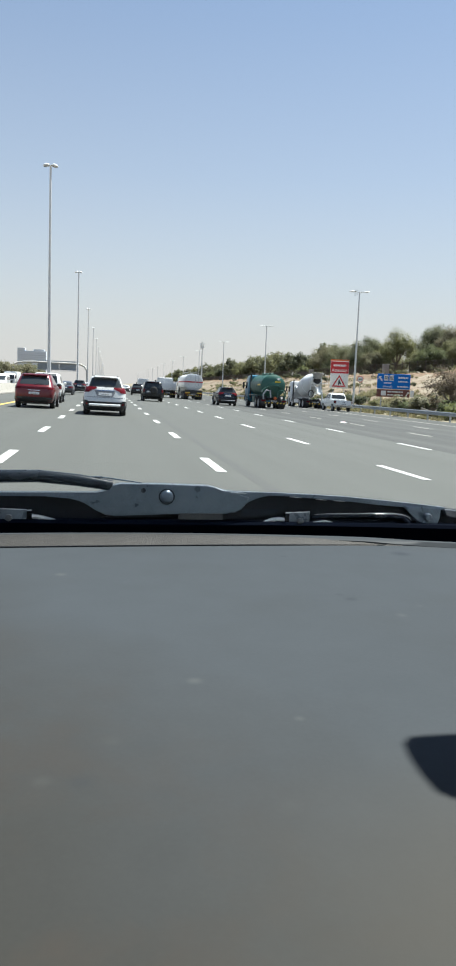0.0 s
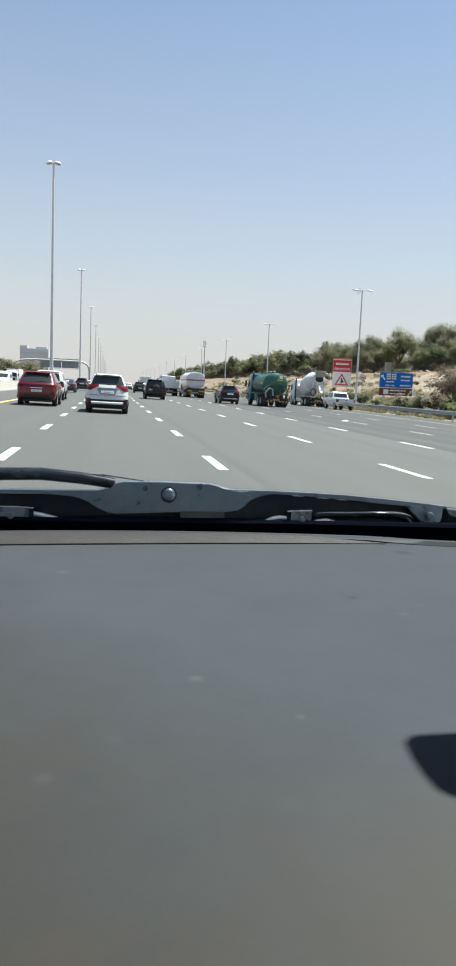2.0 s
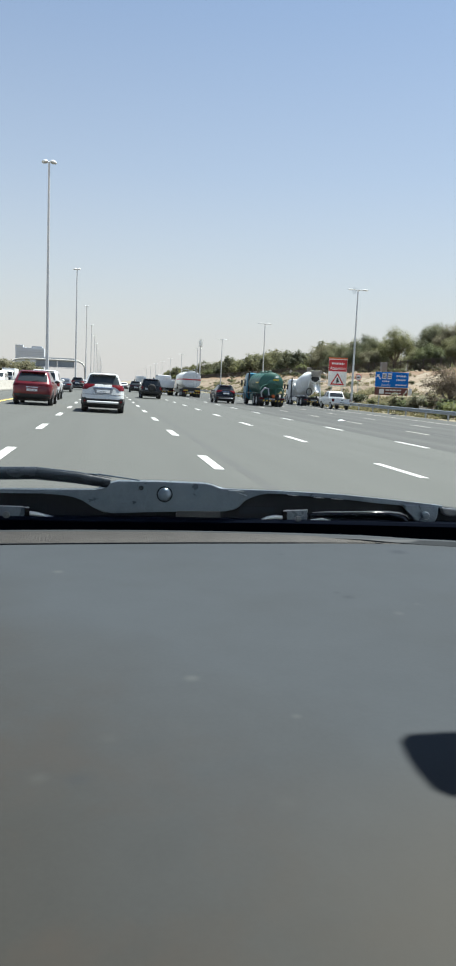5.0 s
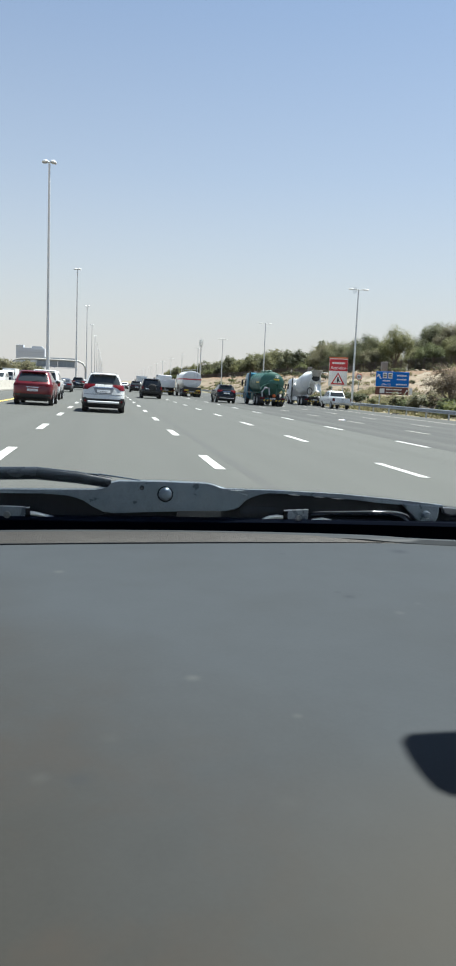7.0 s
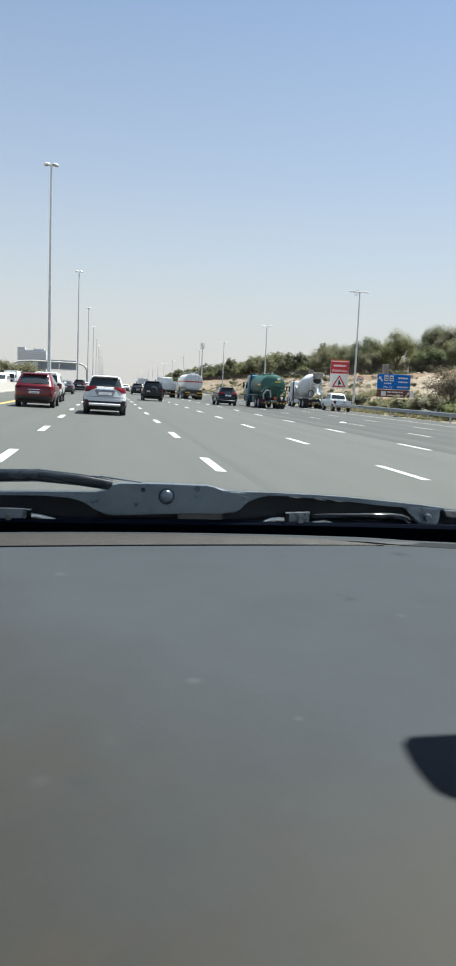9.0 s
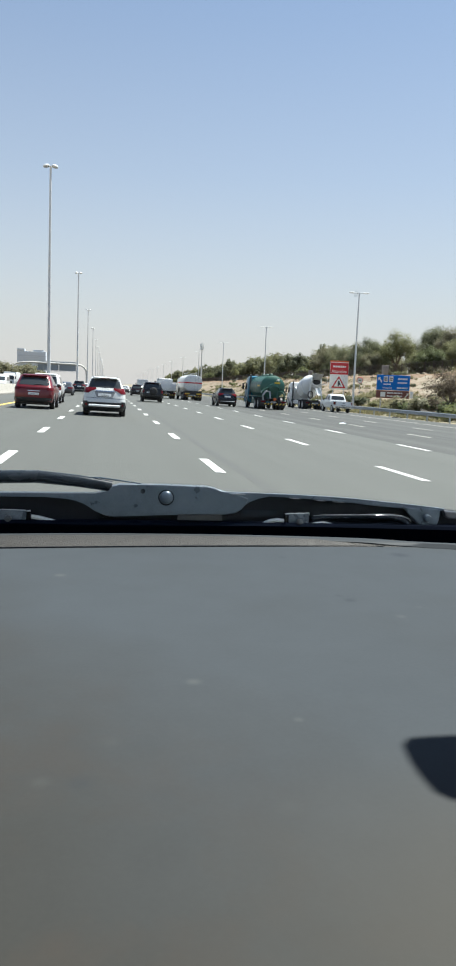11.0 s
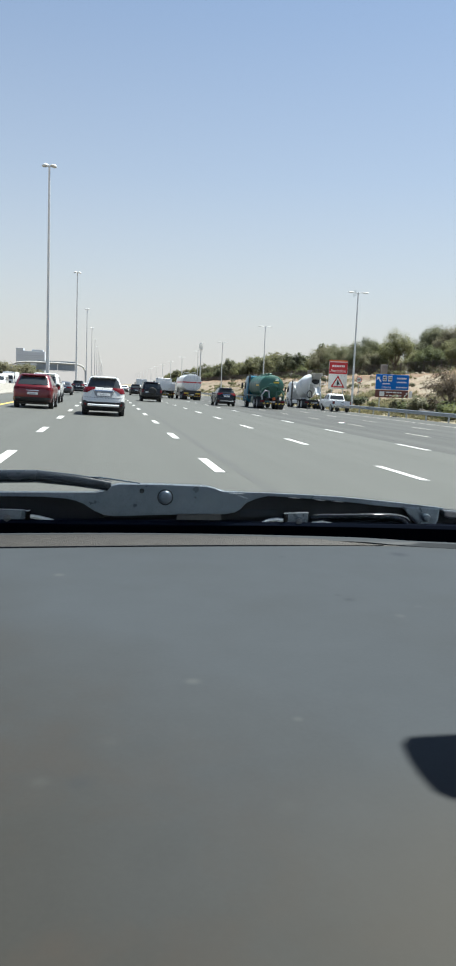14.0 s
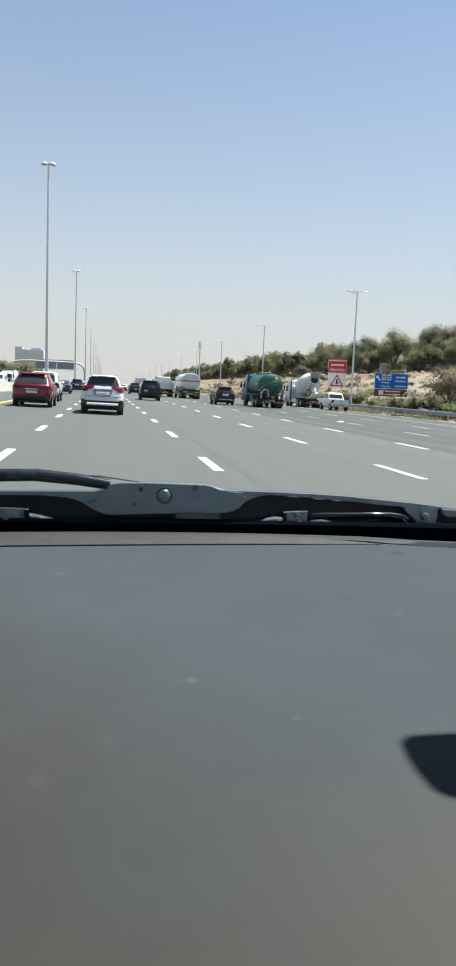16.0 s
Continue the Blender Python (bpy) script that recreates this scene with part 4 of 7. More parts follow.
def green_tanker(m):
    t = thing("tanker_lorry", m, "dark green sewage tanker lorry with a teal cab on the motorway", "lorry")
    chassis(t, 8.6, [(1.15, False), (2.5, False), (6.9, True)])
    cab(t, 6.3, "teal_paint")
    tank = tank_shell(t, 0.75, 5.95, 2.05, 1.12, 1.02, "green_tank", "oval dark green tank with raised hoops")
    for y in (0.85, 1.85, 2.85, 3.85, 4.85, 5.85):
        part("hoop", hoop(y, 2.05, 1.12, 1.02, 0.04, 0.022), M["green_tank"], tank)
    rear = spin(B(), [(0.02, 0.0), (0.42, 0.0), (0.45, 0.03), (0.45, 0.10), (0.40, 0.13)], pose(0, 0.52, 1.9, 90, 0, 0), 24)
    part("manhole", rear, M["green_tank"], tank)
    part("manhole_rim", tube(B(), [(0.55 * math.cos(a), 0.50, 1.75 + 0.55 * math.sin(a)) for a in np.linspace(0.1, math.pi - 0.1, 12)], 0.06, 8), M["green_tank"], tank)
    part("splash_guard", strip(B(), ([[(1.12 * math.cos(a), y, 1.45 + 0.62 * math.sin(a)) for a in np.linspace(0, math.pi, 17)] for y in (0.1, 0.42)],
                                     [[(1.06 * math.cos(a), y, 1.42 + 0.60 * math.sin(a)) for a in np.linspace(0, math.pi, 17)] for y in (0.1, 0.42)])), M["green_tank"], t)
    for s in (-1, 1):
        part("side_platform", box(B(), s * 1.13 - 0.09, s * 1.13 + 0.09, 0.4, 6.0, 1.12, 1.20, 0.01), M["green_tank"], t)
        for k in range(5):
            part("bracket", box(B(), s * 1.08 - 0.03, s * 1.08 + 0.03, 0.8 + k * 1.2, 0.88 + k * 1.2, 0.72, 1.13, 0.005), M["chassis"], t)
        part("hose", tube(B(), [(s * 0.95, 0.05, 0.85), (s * 1.02, 0.0, 1.25), (s * 0.75, -0.02, 1.65), (s * 0.35, 0.2, 1.6), (s * 0.3, 0.05, 1.0)], 0.07, 8), M["green_tank"] if s > 0 else M["galv"], t, "ribbed suction hose")
    part("outlet_valve", spin(B(), [(0.02, -0.2), (0.13, -0.2), (0.15, -0.05), (0.10, 0.0), (0.10, 0.25)], pose(0.12, 0.05, 0.95, 90, 0, 0), 14), M["orange"], t, "rusty orange outlet valve")
    part("tool_box", box(B(), -1.15, -0.75, 3.3, 4.5, 0.45, 1.05, 0.02), M["green_tank"], t)
    part("fuel_tank", tube(B(), [(0.95, 3.4, 0.75), (0.95, 4.6, 0.75)], 0.3, 16), M["chassis"], t)
    part("catwalk", box(B(), -0.3, 0.3, 1.0, 5.6, 3.05, 3.10, 0.01), M["green_tank"], t)
    for y in (1.8, 3.4, 5.0):
        part("hatch", spin(B(), [(0.22, 0.0), (0.22, 0.12), (0.18, 0.16), (0.02, 0.17)], pose(0, y, 3.08), 14), M["green_tank"], t)
    part("warning_panel", box(B(), 0.1, 0.6, 0.42, 0.45, 2.35, 2.48, 0.004), M["yellow"], t)
    bars(t, (-0.15, 0.545, 2.58), (1, 0, 0), (0, 0.35, 0.94), 0.75, 0.24, 2, M["sign_white"], 8, 0.02)
    part("yellow_band", slab(B(), [(1.0, 0), (2.2, 0), (2.2, 0.12), (1.0, 0.12)], (-1.145, 0, 2.05), (0, 1, 0), (0.05, 0, 1), 0.02), M["yellow"], t)
    return t


def white_tanker(m):
    t = thing("tanker_lorry", m, "white fuel tanker lorry with a red side stripe", "lorry")
    chassis(t, 11.5, [(1.1, False), (2.4, False), (3.7, False), (9.9, True)])
    cab(t, 9.2, "white_tank")
    tank = tank_shell(t, 0.6, 8.7, 2.25, 1.22, 1.05, "white_tank", "oval white tank", 0.12, 0.78)
    for z, mat, h in ((2.28, "sign_red", 0.06),):
        for s in (-1, 1):
            part("stripe", box(B(), s * 1.225 - 0.01, s * 1.225 + 0.01, 0.8, 8.5, z - h, z + h, 0), M[mat], tank, "red stripe")
    def dish(f, out):
        return float(np.interp(abs(f) / 1.22, [0.02, 0.3, 0.62, 0.88, 0.98, 1.0], [0.48, 0.485, 0.508, 0.554, 0.59, 0.66])) - out

    part("stripe", strip(B(), ([[(f, dish(f, 0.02), zz) for f in np.linspace(-1.2, 1.2, 25)] for zz in (2.20, 2.36)],
                               [[(f, dish(f, -0.05), zz) for f in np.linspace(-1.2, 1.2, 25)] for zz in (2.20, 2.36)])), M["sign_red"], tank)
    part("walkway", box(B(), -0.45, 0.45, 0.8, 8.4, 3.28, 3.36, 0.01), M["galv"], t)
    for s in (-1, 1):
        part("handrail", tube(B(), [(s * 0.45, 0.8, 3.35), (s * 0.45, 0.8, 3.6), (s * 0.45, 8.4, 3.6), (s * 0.45, 8.4, 3.35)], 0.025, 6), M["galv"], t)
        part("ladder_rail", tube(B(), [(s * 0.2 + 0.4, 0.25, 0.9), (s * 0.2 + 0.4, 0.22, 3.3)], 0.025, 6), M["galv"], t)
    for k in range(7):
        part("ladder_rung", tube(B(), [(0.2, 0.24, 1.1 + 0.33 * k), (0.6, 0.24, 1.1 + 0.33 * k)], 0.018, 6), M["galv"], t)
    part("rear_panel", box(B(), -1.15, 1.15, 0.12, 0.3, 0.68, 1.25, 0.02), M["chassis"], t, "dark rear valve cabinet")
    for s in (-1, 1):
        part("marker_board", box(B(), s * 0.75 - 0.3, s * 0.75 + 0.3, 0.09, 0.13, 0.78, 0.94, 0.004), M["yellow"], t, "yellow hazard board")
    return t


def mixer_truck(m):
    t = thing("concrete_mixer_lorry", m, "white concrete mixer lorry stopped on the shoulder", "lorry")
    chassis(t, 9.0, [(1.3, False), (2.65, False), (6.2, True), (7.7, True)])
    cab(t, 6.75, "white_tank", top=3.0)
    axis = pose(0, 0.9, 3.05, 90 + 14, 0, 180)
    drum = spin(B(), [(0.50, -0.55), (0.62, -0.5), (0.70, 0.0), (0.92, 0.7), (1.16, 1.6), (1.22, 2.3), (1.20, 3.2), (1.02, 4.1), (0.74, 4.6), (0.3, 4.75), (0.02, 4.76)], axis, 32)
    d = part("drum", drum, M["white_tank"], t, "dusty white mixing drum")
    for h, r in ((0.0, 0.72), (1.62, 1.18), (3.2, 1.22)):
        part("drum_band", spin(B(), [(r - 0.03, h - 0.07), (r + 0.02, h - 0.06), (r + 0.02, h + 0.06), (r - 0.03, h + 0.07)], axis, 32), M["white_tank"], d)
    part("drum_mouth", spin(B(), [(0.50, -0.56), (0.46, -0.56), (0.40, -0.2), (0.02, -0.19)], axis, 24), M["plastic"], d)
    part("hopper", spin(B(), [(0.34, -0.3), (0.40, -0.28), (0.66, 0.35), (0.62, 0.36), (0.36, -0.26)], pose(0, 0.05, 3.55), 20), M["hopper"], t, "dusty grey loading hopper")
    part("chute", strip(B(), ([[(0.3 * math.cos(a) + 0.15 * k, 0.1 - 0.62 * k, 2.55 - 0.75 * k + 0.28 * math.sin(a)) for a in np.linspace(math.pi, 2 * math.pi, 9)] for k in (0, 0.5, 1)],
                              [[(0.26 * math.cos(a) + 0.15 * k, 0.1 - 0.62 * k, 2.58 - 0.75 * k + 0.26 * math.sin(a)) for a in np.linspace(math.pi, 2 * math.pi, 9)] for k in (0, 0.5, 1)])), M["white_tank"], t, "discharge chute")
    for s in (-1, 1):
        part("rear_support", tube(B(), [(s * 0.75, 0.35, 0.98), (s * 0.62, 0.55, 2.6), (s * 0.45, 0.25, 3.3)], 0.07, 8), M["white_tank"], t)
        part("side_guard", box(B(), s * 1.15 - 0.02, s * 1.15 + 0.02, 3.4, 5.6, 0.5, 0.9, 0.01), M["white_tank"], t)
        part("fender", box(B(), s * 1.03 - 0.2, s * 1.03 + 0.2, 0.5, 3.4, 1.06, 1.12, 0.02), M["white_tank"], t)
    part("hose_reel", tube(B(), [(-0.6 + 0.28 * math.cos(a), 0.3, 1.6 + 0.38 * math.sin(a)) for a in np.linspace(0, 2 * math.pi, 18)], 0.05, 8), M["plastic"], t)
    part("platform", box(B(), 0.35, 1.1, -0.15, 0.5, 2.75, 2.80, 0.01), M["galv"], t)
    part("platform_rail", tube(B(), [(0.4, -0.15, 2.8), (0.4, -0.15, 3.7), (1.1, -0.15, 3.7), (1.1, -0.15, 2.8)], 0.02, 6), M["galv"], t)
    part("water_tank", tube(B(), [(-0.9, 6.2, 2.1), (0.9, 6.2, 2.1)], 0.34, 16), M["white_tank"], t)
    part("beacon", spin(B(), [(0.08, 0), (0.08, 0.12), (0.05, 0.17), (0.01, 0.18)], pose(0.6, 7.5, 3.0), 12), M["orange"], t, "orange rotating beacon")
    return t


def box_lorry(m, label, paint, box_mat, length=7.0, height=3.1, open_bed=False):
    t = thing("box_lorry", m, label, "lorry")
    chassis(t, length + 1.9, [(1.6, False), (length + 0.9, True)], 2.2, 0.42)
    cab(t, length, paint, 2.2, 2.6)
    if open_bed:
        for s in (-1, 1):
            part("side_board", box(B(), s * 1.1 - 0.03, s * 1.1 + 0.03, 0.1, length - 0.2, 1.05, 2.15, 0.01), M[box_mat], t)
            for k in range(6):
                part("stake", box(B(), s * 1.14 - 0.02, s * 1.14 + 0.02, 0.3 + k * (length - 0.8) / 5, 0.4 + k * (length - 0.8) / 5, 1.0, 2.2, 0.005), M[box_mat], t)
        part("tail_board", box(B(), -1.1, 1.1, 0.04, 0.1, 1.05, 2.0, 0.01), M[box_mat], t)
        part("bed", box(B(), -1.12, 1.12, 0.1, length - 0.1, 0.98, 1.06, 0.01), M["chassis"], t)
        part("headboard", box(B(), -1.1, 1.1, length - 0.25, length - 0.18, 1.05, 2.7, 0.02), M[box_mat], t)
    else:
        part("cargo_box", box(B(), -1.15, 1.15, 0.05, length - 0.15, 1.0, height, 0.03), M[box_mat], t)
        for s in (-1, 1):
            part("rear_door", box(B(), 0.02 if s > 0 else -1.1, 1.1 if s > 0 else -0.02, 0.02, 0.06, 1.05, height - 0.08, 0.008), M[box_mat], t)
            part("lock_rod", tube(B(), [(s * 0.3, 0.0, 1.1), (s * 0.3, 0.0, height - 0.12)], 0.02, 6), M["galv"], t)
    return t


def van(m, paint, label, face=0):
    t = thing("van", m, label, "van", "vehicles on the other carriageway")
    low = Shell([(0.30, 0.08, 5.0, 0.88), (0.45, 0.0, 5.15, 0.93), (0.95, 0.0, 5.1, 0.94), (1.25, 0.02, 4.5, 0.92), (1.8, 0.06, 3.7, 0.85), (2.1, 0.12, 3.3, 0.78), (2.18, 0.35, 3.0, 0.6)], 0.18, 0.05)
    part("body", low.build(B()), M[paint], t)
    outer = [[(x, low.front(x, z) + 0.012, z) for x in np.linspace(-0.76, 0.76, 9)] for z in (1.3, 1.5, 1.7, 1.85)]
    inner = [[(x, low.front(x, z) - 0.05, z) for x in np.linspace(-0.76, 0.76, 9)] for z in (1.3, 1.5, 1.7, 1.85)]
    part("windscreen", strip(B(), (outer, inner)), M["glass"], t)
    part("rear_window", low.rear_patch(B(), 1.3, 1.85, (-0.8, -0.75), (0.8, 0.75)), M["glass"], t)
    for s in (-1, 1):
        part("side_window", low.side_patch(B(), s, 1.3, 1.8, (0.4, 0.4), (3.9, 3.3)), M["glass"], t)
        part("head_lamp", box(B(), s * 0.68 - 0.16, s * 0.68 + 0.16, 4.98, 5.08, 0.78, 0.98, 0.03), M["lamp_glass"], t)
        for y in (1.0, 4.2):
            wheel(t, s * 0.84, y, 0.34, 0.22, s)
    return t


def pickup(m):
    t = thing("pickup", m, "white double-cab pickup stopped behind the mixer lorry", "pickup")
    low = Shell([(0.42, 0.1, 5.05, 0.82), (0.55, 0.0, 5.2, 0.88), (0.75, 0.0, 5.22, 0.90), (0.95, 0.02, 5.1, 0.90), (1.08, 0.03, 4.7, 0.885)], 0.12, 0.04)
    top = Shell([(1.05, 1.75, 4.2, 0.87), (1.2, 1.82, 3.95, 0.84), (1.45, 1.95, 3.55, 0.78), (1.66, 2.08, 3.25, 0.73), (1.74, 2.2, 3.05, 0.68), (1.77, 2.4, 2.9, 0.55)], 0.14, 0.05)
    part("body", low.build(B()), M["white_paint"], t)
    part("cabin", top.build(B()), M["white_paint"], t)
    part("bed_liner", box(B(), -0.74, 0.74, 0.12, 1.68, 1.07, 1.09, 0.0), M["plastic"], t)
    part("rear_window", top.rear_patch(B(), 1.22, 1.62, (-0.85, -0.85), (0.85, 0.85)), M["glass"], t)
    for s in (-1, 1):
        part("side_window", top.side_patch(B(), s, 1.2, 1.62, (2.0, 2.2), (2.8, 2.75)), M["glass"], t)
        part("side_window", top.side_patch(B(), s, 1.2, 1.62, (2.88, 2.83), (3.75, 3.25)), M["glass"], t)
        part("tail_lamp", low_high(low, None, s, 0.76, 1.04, 0.84, 1.0), M["red_lens"], t)
        for y in (0.95, 4.1):
            wheel(t, s * 0.79, y, 0.37, 0.24, s)
    part("rear_bumper", low.rear_patch(B(), 0.48, 0.62, (-0.95, -0.95), (0.95, 0.95), 0.05), M["chrome"], t)
    part("tailgate_handle", low.rear_patch(B(), 0.9, 0.96, (-0.12, -0.12), (0.12, 0.12), 0.012), M["plastic"], t)
    pl = part("number_plate", low.rear_patch(B(), 0.66, 0.76, (-0.28, -0.28), (0.28, 0.28), 0.014), M["plate"], t)
    bars(pl, (-0.2, low.rear(0, 0.68) - 0.03, 0.675), (1, 0, 0), (0, 0, 1), 0.4, 0.07, 1, M["ink"], 3)
    return t


# ---------------------------------------------------------------- vehicles: in their lanes
car("family_suv", "white family SUV with red wraparound tail lamps on the motorway", "car", on_road(-0.15, 32.6), "suv", "silver_paint")
car("crossover", "deep red crossover with a full-width light bar beside the yellow line", "car", on_road(-3.55, 37.2), "crossover", "red_paint")
car("off_roader", "white upright off-roader in the fast lane", "car", on_road(-3.9, 48.5), "boxy", "white_paint")
car("sedan", "dark grey sedan with red tail lamps beside the yellow line", "car", on_road(-4.65, 82), "sedan", "grey_paint")
car("family_suv", "black SUV far ahead in the fast lane", "car", on_road(-4.0, 106), "suv", "black_paint")
car("off_roader", "black off-roader with a rear-mounted spare wheel", "car", on_road(4.1, 70), "boxy", "black_paint")
car("crossover", "black crossover ahead of the off-roader", "car", on_road(4.35, 113), "crossover", "black_paint")
car("family_suv", "glossy black SUV with clear tail lamps in a middle lane", "car", on_road(11.0, 69), "suv", "black_paint")
car("sedan", "white sedan far ahead in traffic", "car", on_road(-3.7, 135), "sedan", "white_paint")
car("sedan", "dark sedan far ahead in traffic", "car", on_road(-3.6, 170), "sedan", "grey_paint")
car("sedan", "white sedan in the distant traffic", "car", on_road(3.6, 160), "sedan", "white_paint")
car("family_suv", "pale SUV in the distant traffic", "car", on_road(0.3, 150), "suv", "white_paint")
car("sedan", "black sedan in the distant traffic", "car", on_road(3.9, 205), "sedan", "black_paint")
car("family_suv", "white SUV in the distant traffic", "car", on_road(0.1, 235), "suv", "white_paint")
green_tanker(on_road(14.7, 66.0))
white_tanker(on_road(10.9, 97))
mixer_truck(on_road(22.6, 80.0))
pickup(on_road(22.7, 70.5))
box_lorry(on_road(7.9, 175), "white box lorry in the distant traffic", "white_tank", "white_tank")
box_lorry(on_road(7.9, 101), "pale open-bed lorry with stake sides", "white_tank", "white_tank", 6.0, 2.4, True)
# the other carriageway, coming towards the camera
for x, y, what in ((-14.5, 104, "van"), (-18.5, 150, "truck"), (-15.0, 175, "red"), (-22.5, 205, "truck2"), (-18, 118, "car"), (-14.8, 240, "car2"), (-26, 165, "car3")):
    m = on_road(x, y + 5, 180)
    if what == "van":
        van(m, "white_paint", "white van on the other carriageway")
    elif what == "truck":
        box_lorry(m, "white box lorry on the other carriageway", "white_tank", "white_tank")
    elif what == "truck2":
        box_lorry(m, "white lorry with a red box on the other carriageway", "white_tank", "sign_red")
    elif what == "red":
        box_lorry(m, "orange-red lorry on the other carriageway", "orange", "white_tank")
    elif what == "car":
        car("sedan", "silver sedan on the other carriageway", "car", m, "sedan", "silver_paint", "vehicles on the other carriageway")
    elif what == "car2":
        car("family_suv", "white SUV on the other carriageway", "car", m, "suv", "white_paint", "vehicles on the other carriageway")
    else:
        car("off_roader", "red off-roader on the other carriageway", "car", m, "boxy", "red_paint", "vehicles on the other carriageway")


# ---------------------------------------------------------------- lamp posts
def lamp_post(m, height, r, arm, label, group, flood=False):
    t = thing("street_lamp", m, label, "street lamp", group)
    part("pole", tube(B(), [(0, 0, 0), (0, 0, height * 0.5), (0, 0, height)], [r, r * 0.75, r * 0.5], 12), M["pole"], t)
    part("base_plate", box(B(), -r * 2, r * 2, -r * 2, r * 2, 0, 0.05, 0.01), M["galv"], t)
    part("door", box(B(), -r * 0.5, r * 0.5, -r * 1.03, -r * 0.9, 0.6, 1.1, 0.005), M["galv"], t)
    for s in (-1, 1):
        part("arm", tube(B(), [(0, 0, height - 0.08), (s * arm * 0.55, 0, height - 0.02), (s * arm, 0, height)], [r * 0.45, r * 0.35, r * 0.3], 8), M["pole"], t)
        if flood:  # a broad domed floodlight on each side
            head = part("lamp_head", spin(B(), [(0.48, -0.10), (0.54, -0.05), (0.54, 0.02), (0.46, 0.14), (0.28, 0.24), (0.02, 0.28)], pose(s * 0.66, 0, height - 0.02, 0, s * 10, 0), 18), M["flood"], t, "broad domed floodlight")
            part("lens", spin(B(), [(0.47, -0.17), (0.49, -0.10), (0.02, -0.10)], pose(s * 0.66, 0, height - 0.02, 0, s * 10, 0), 18), M["galv"], head)
            continue
        head = part("lamp_head", spin(B(), [(0.02, -0.40), (0.12, -0.35), (0.16, -0.1), (0.16, 0.15), (0.12, 0.34), (0.02, 0.38)],
                                      pose(s * (arm + 0.35), 0, height + 0.01, 0, 90, 0) @ Matrix.Diagonal((0.36, 1, 1, 1)), 14), M["pole"], t)
        part("lens", box(B(), s * (arm + 0.35) - 0.22, s * (arm + 0.35) + 0.22, -0.10, 0.10, height - 0.065, height - 0.04, 0.01), M["lamp_glass"], head)
    return t


def ground_at(x):
    return verge_z(x, 0) if x < 29 else bank_z(x)


post = lamp_post(pose(27, 80.5, ground_at(27)), 13.0, 0.13, 0.45, "slim grey double-armed street lamp behind the guardrail", "street lamps along the verge")
for k in list(range(1, 14)):
    copy_thing(post, pose(27, 80.5 + 49 * k, ground_at(27)))
mast = lamp_post(pose(-9.75, 128, gz(-9.75)), 35.6, 0.30, 0.6, "very tall grey lighting mast on the median barrier", "masts along the median", True)
for k in range(1, 13):
    copy_thing(mast, pose(-9.75, 128 + 116 * k, gz(-9.75)))


# ---------------------------------------------------------------- signs
def lettering(parent, text, size, origin, material, x_scale=1.0):
    cu = bpy.data.curves.new("lettering", "FONT")
    cu.body, cu.size, cu.align_x, cu.extrude = text, size, "CENTER", 0.004
    tmp = bpy.data.objects.new("lettering", cu)
    me = bpy.data.meshes.new_from_object(tmp)
    bpy.data.objects.remove(tmp)
    me.materials.append(material)
    ob = new("lettering", me)
    ob.parent = parent
    ob.matrix_basis = pose(*origin, 90, 0, 0) @ Matrix.Diagonal((x_scale, 1, 1, 1))
    return ob


def warning_sign(m):
    t = thing("warning_sign", m, "red and white roadside sign reading Attention over a warning triangle", "sign")
    for x in (-0.65, 0.65):
        part("post", tube(B(), [(x, 0.08, 0), (x, 0.08, 5.6)], 0.05, 8), M["galv"], t)
    board = part("board", box(B(), -1.1, 1.1, -0.02, 0.03, 2.45, 5.7, 0.02), M["sign_white"], t)
    part("red_field", box(B(), -1.08, 1.08, -0.028, -0.018, 4.22, 5.60, 0.0), M["sign_red"], board, "red upper field")
    part("rim", box(B(), -1.12, 1.12, -0.04, 0.04, 5.68, 5.84, 0.01), M["orange"], t, "orange top rim")
    lettering(board, "Attention", 0.52, (0, -0.030, 4.42), M["sign_white"], 0.92)
    bars(board, (-0.75, -0.032, 4.98), (1, 0, 0), (0, 0, 1), 1.5, 0.34, 1, M["sign_white"], 4)
    tri = B()
    slab(tri, [(-0.85, 2.62), (0.85, 2.62), (0, 4.06)], (0, -0.03, 0), (1, 0, 0), (0, 0, 1), 0.012)
    part("triangle", tri, M["sign_red"], board, "red-bordered triangle")
    part("triangle_field", slab(B(), [(-0.58, 2.78), (0.58, 2.78), (0, 3.77)], (0, -0.038, 0), (1, 0, 0), (0, 0, 1), 0.012), M["sign_white"], board)
    part("symbol", slab(B(), [(-0.10, 2.84), (0.02, 2.84), (0.08, 3.0), (0.24, 2.9), (0.26, 3.0), (0.12, 3.25), (0.08, 3.5), (-0.06, 3.5), (-0.1, 3.2)], (0, -0.046, 0), (1, 0, 0), (0, 0, 1), 0.01), M["ink"], board)
    return t


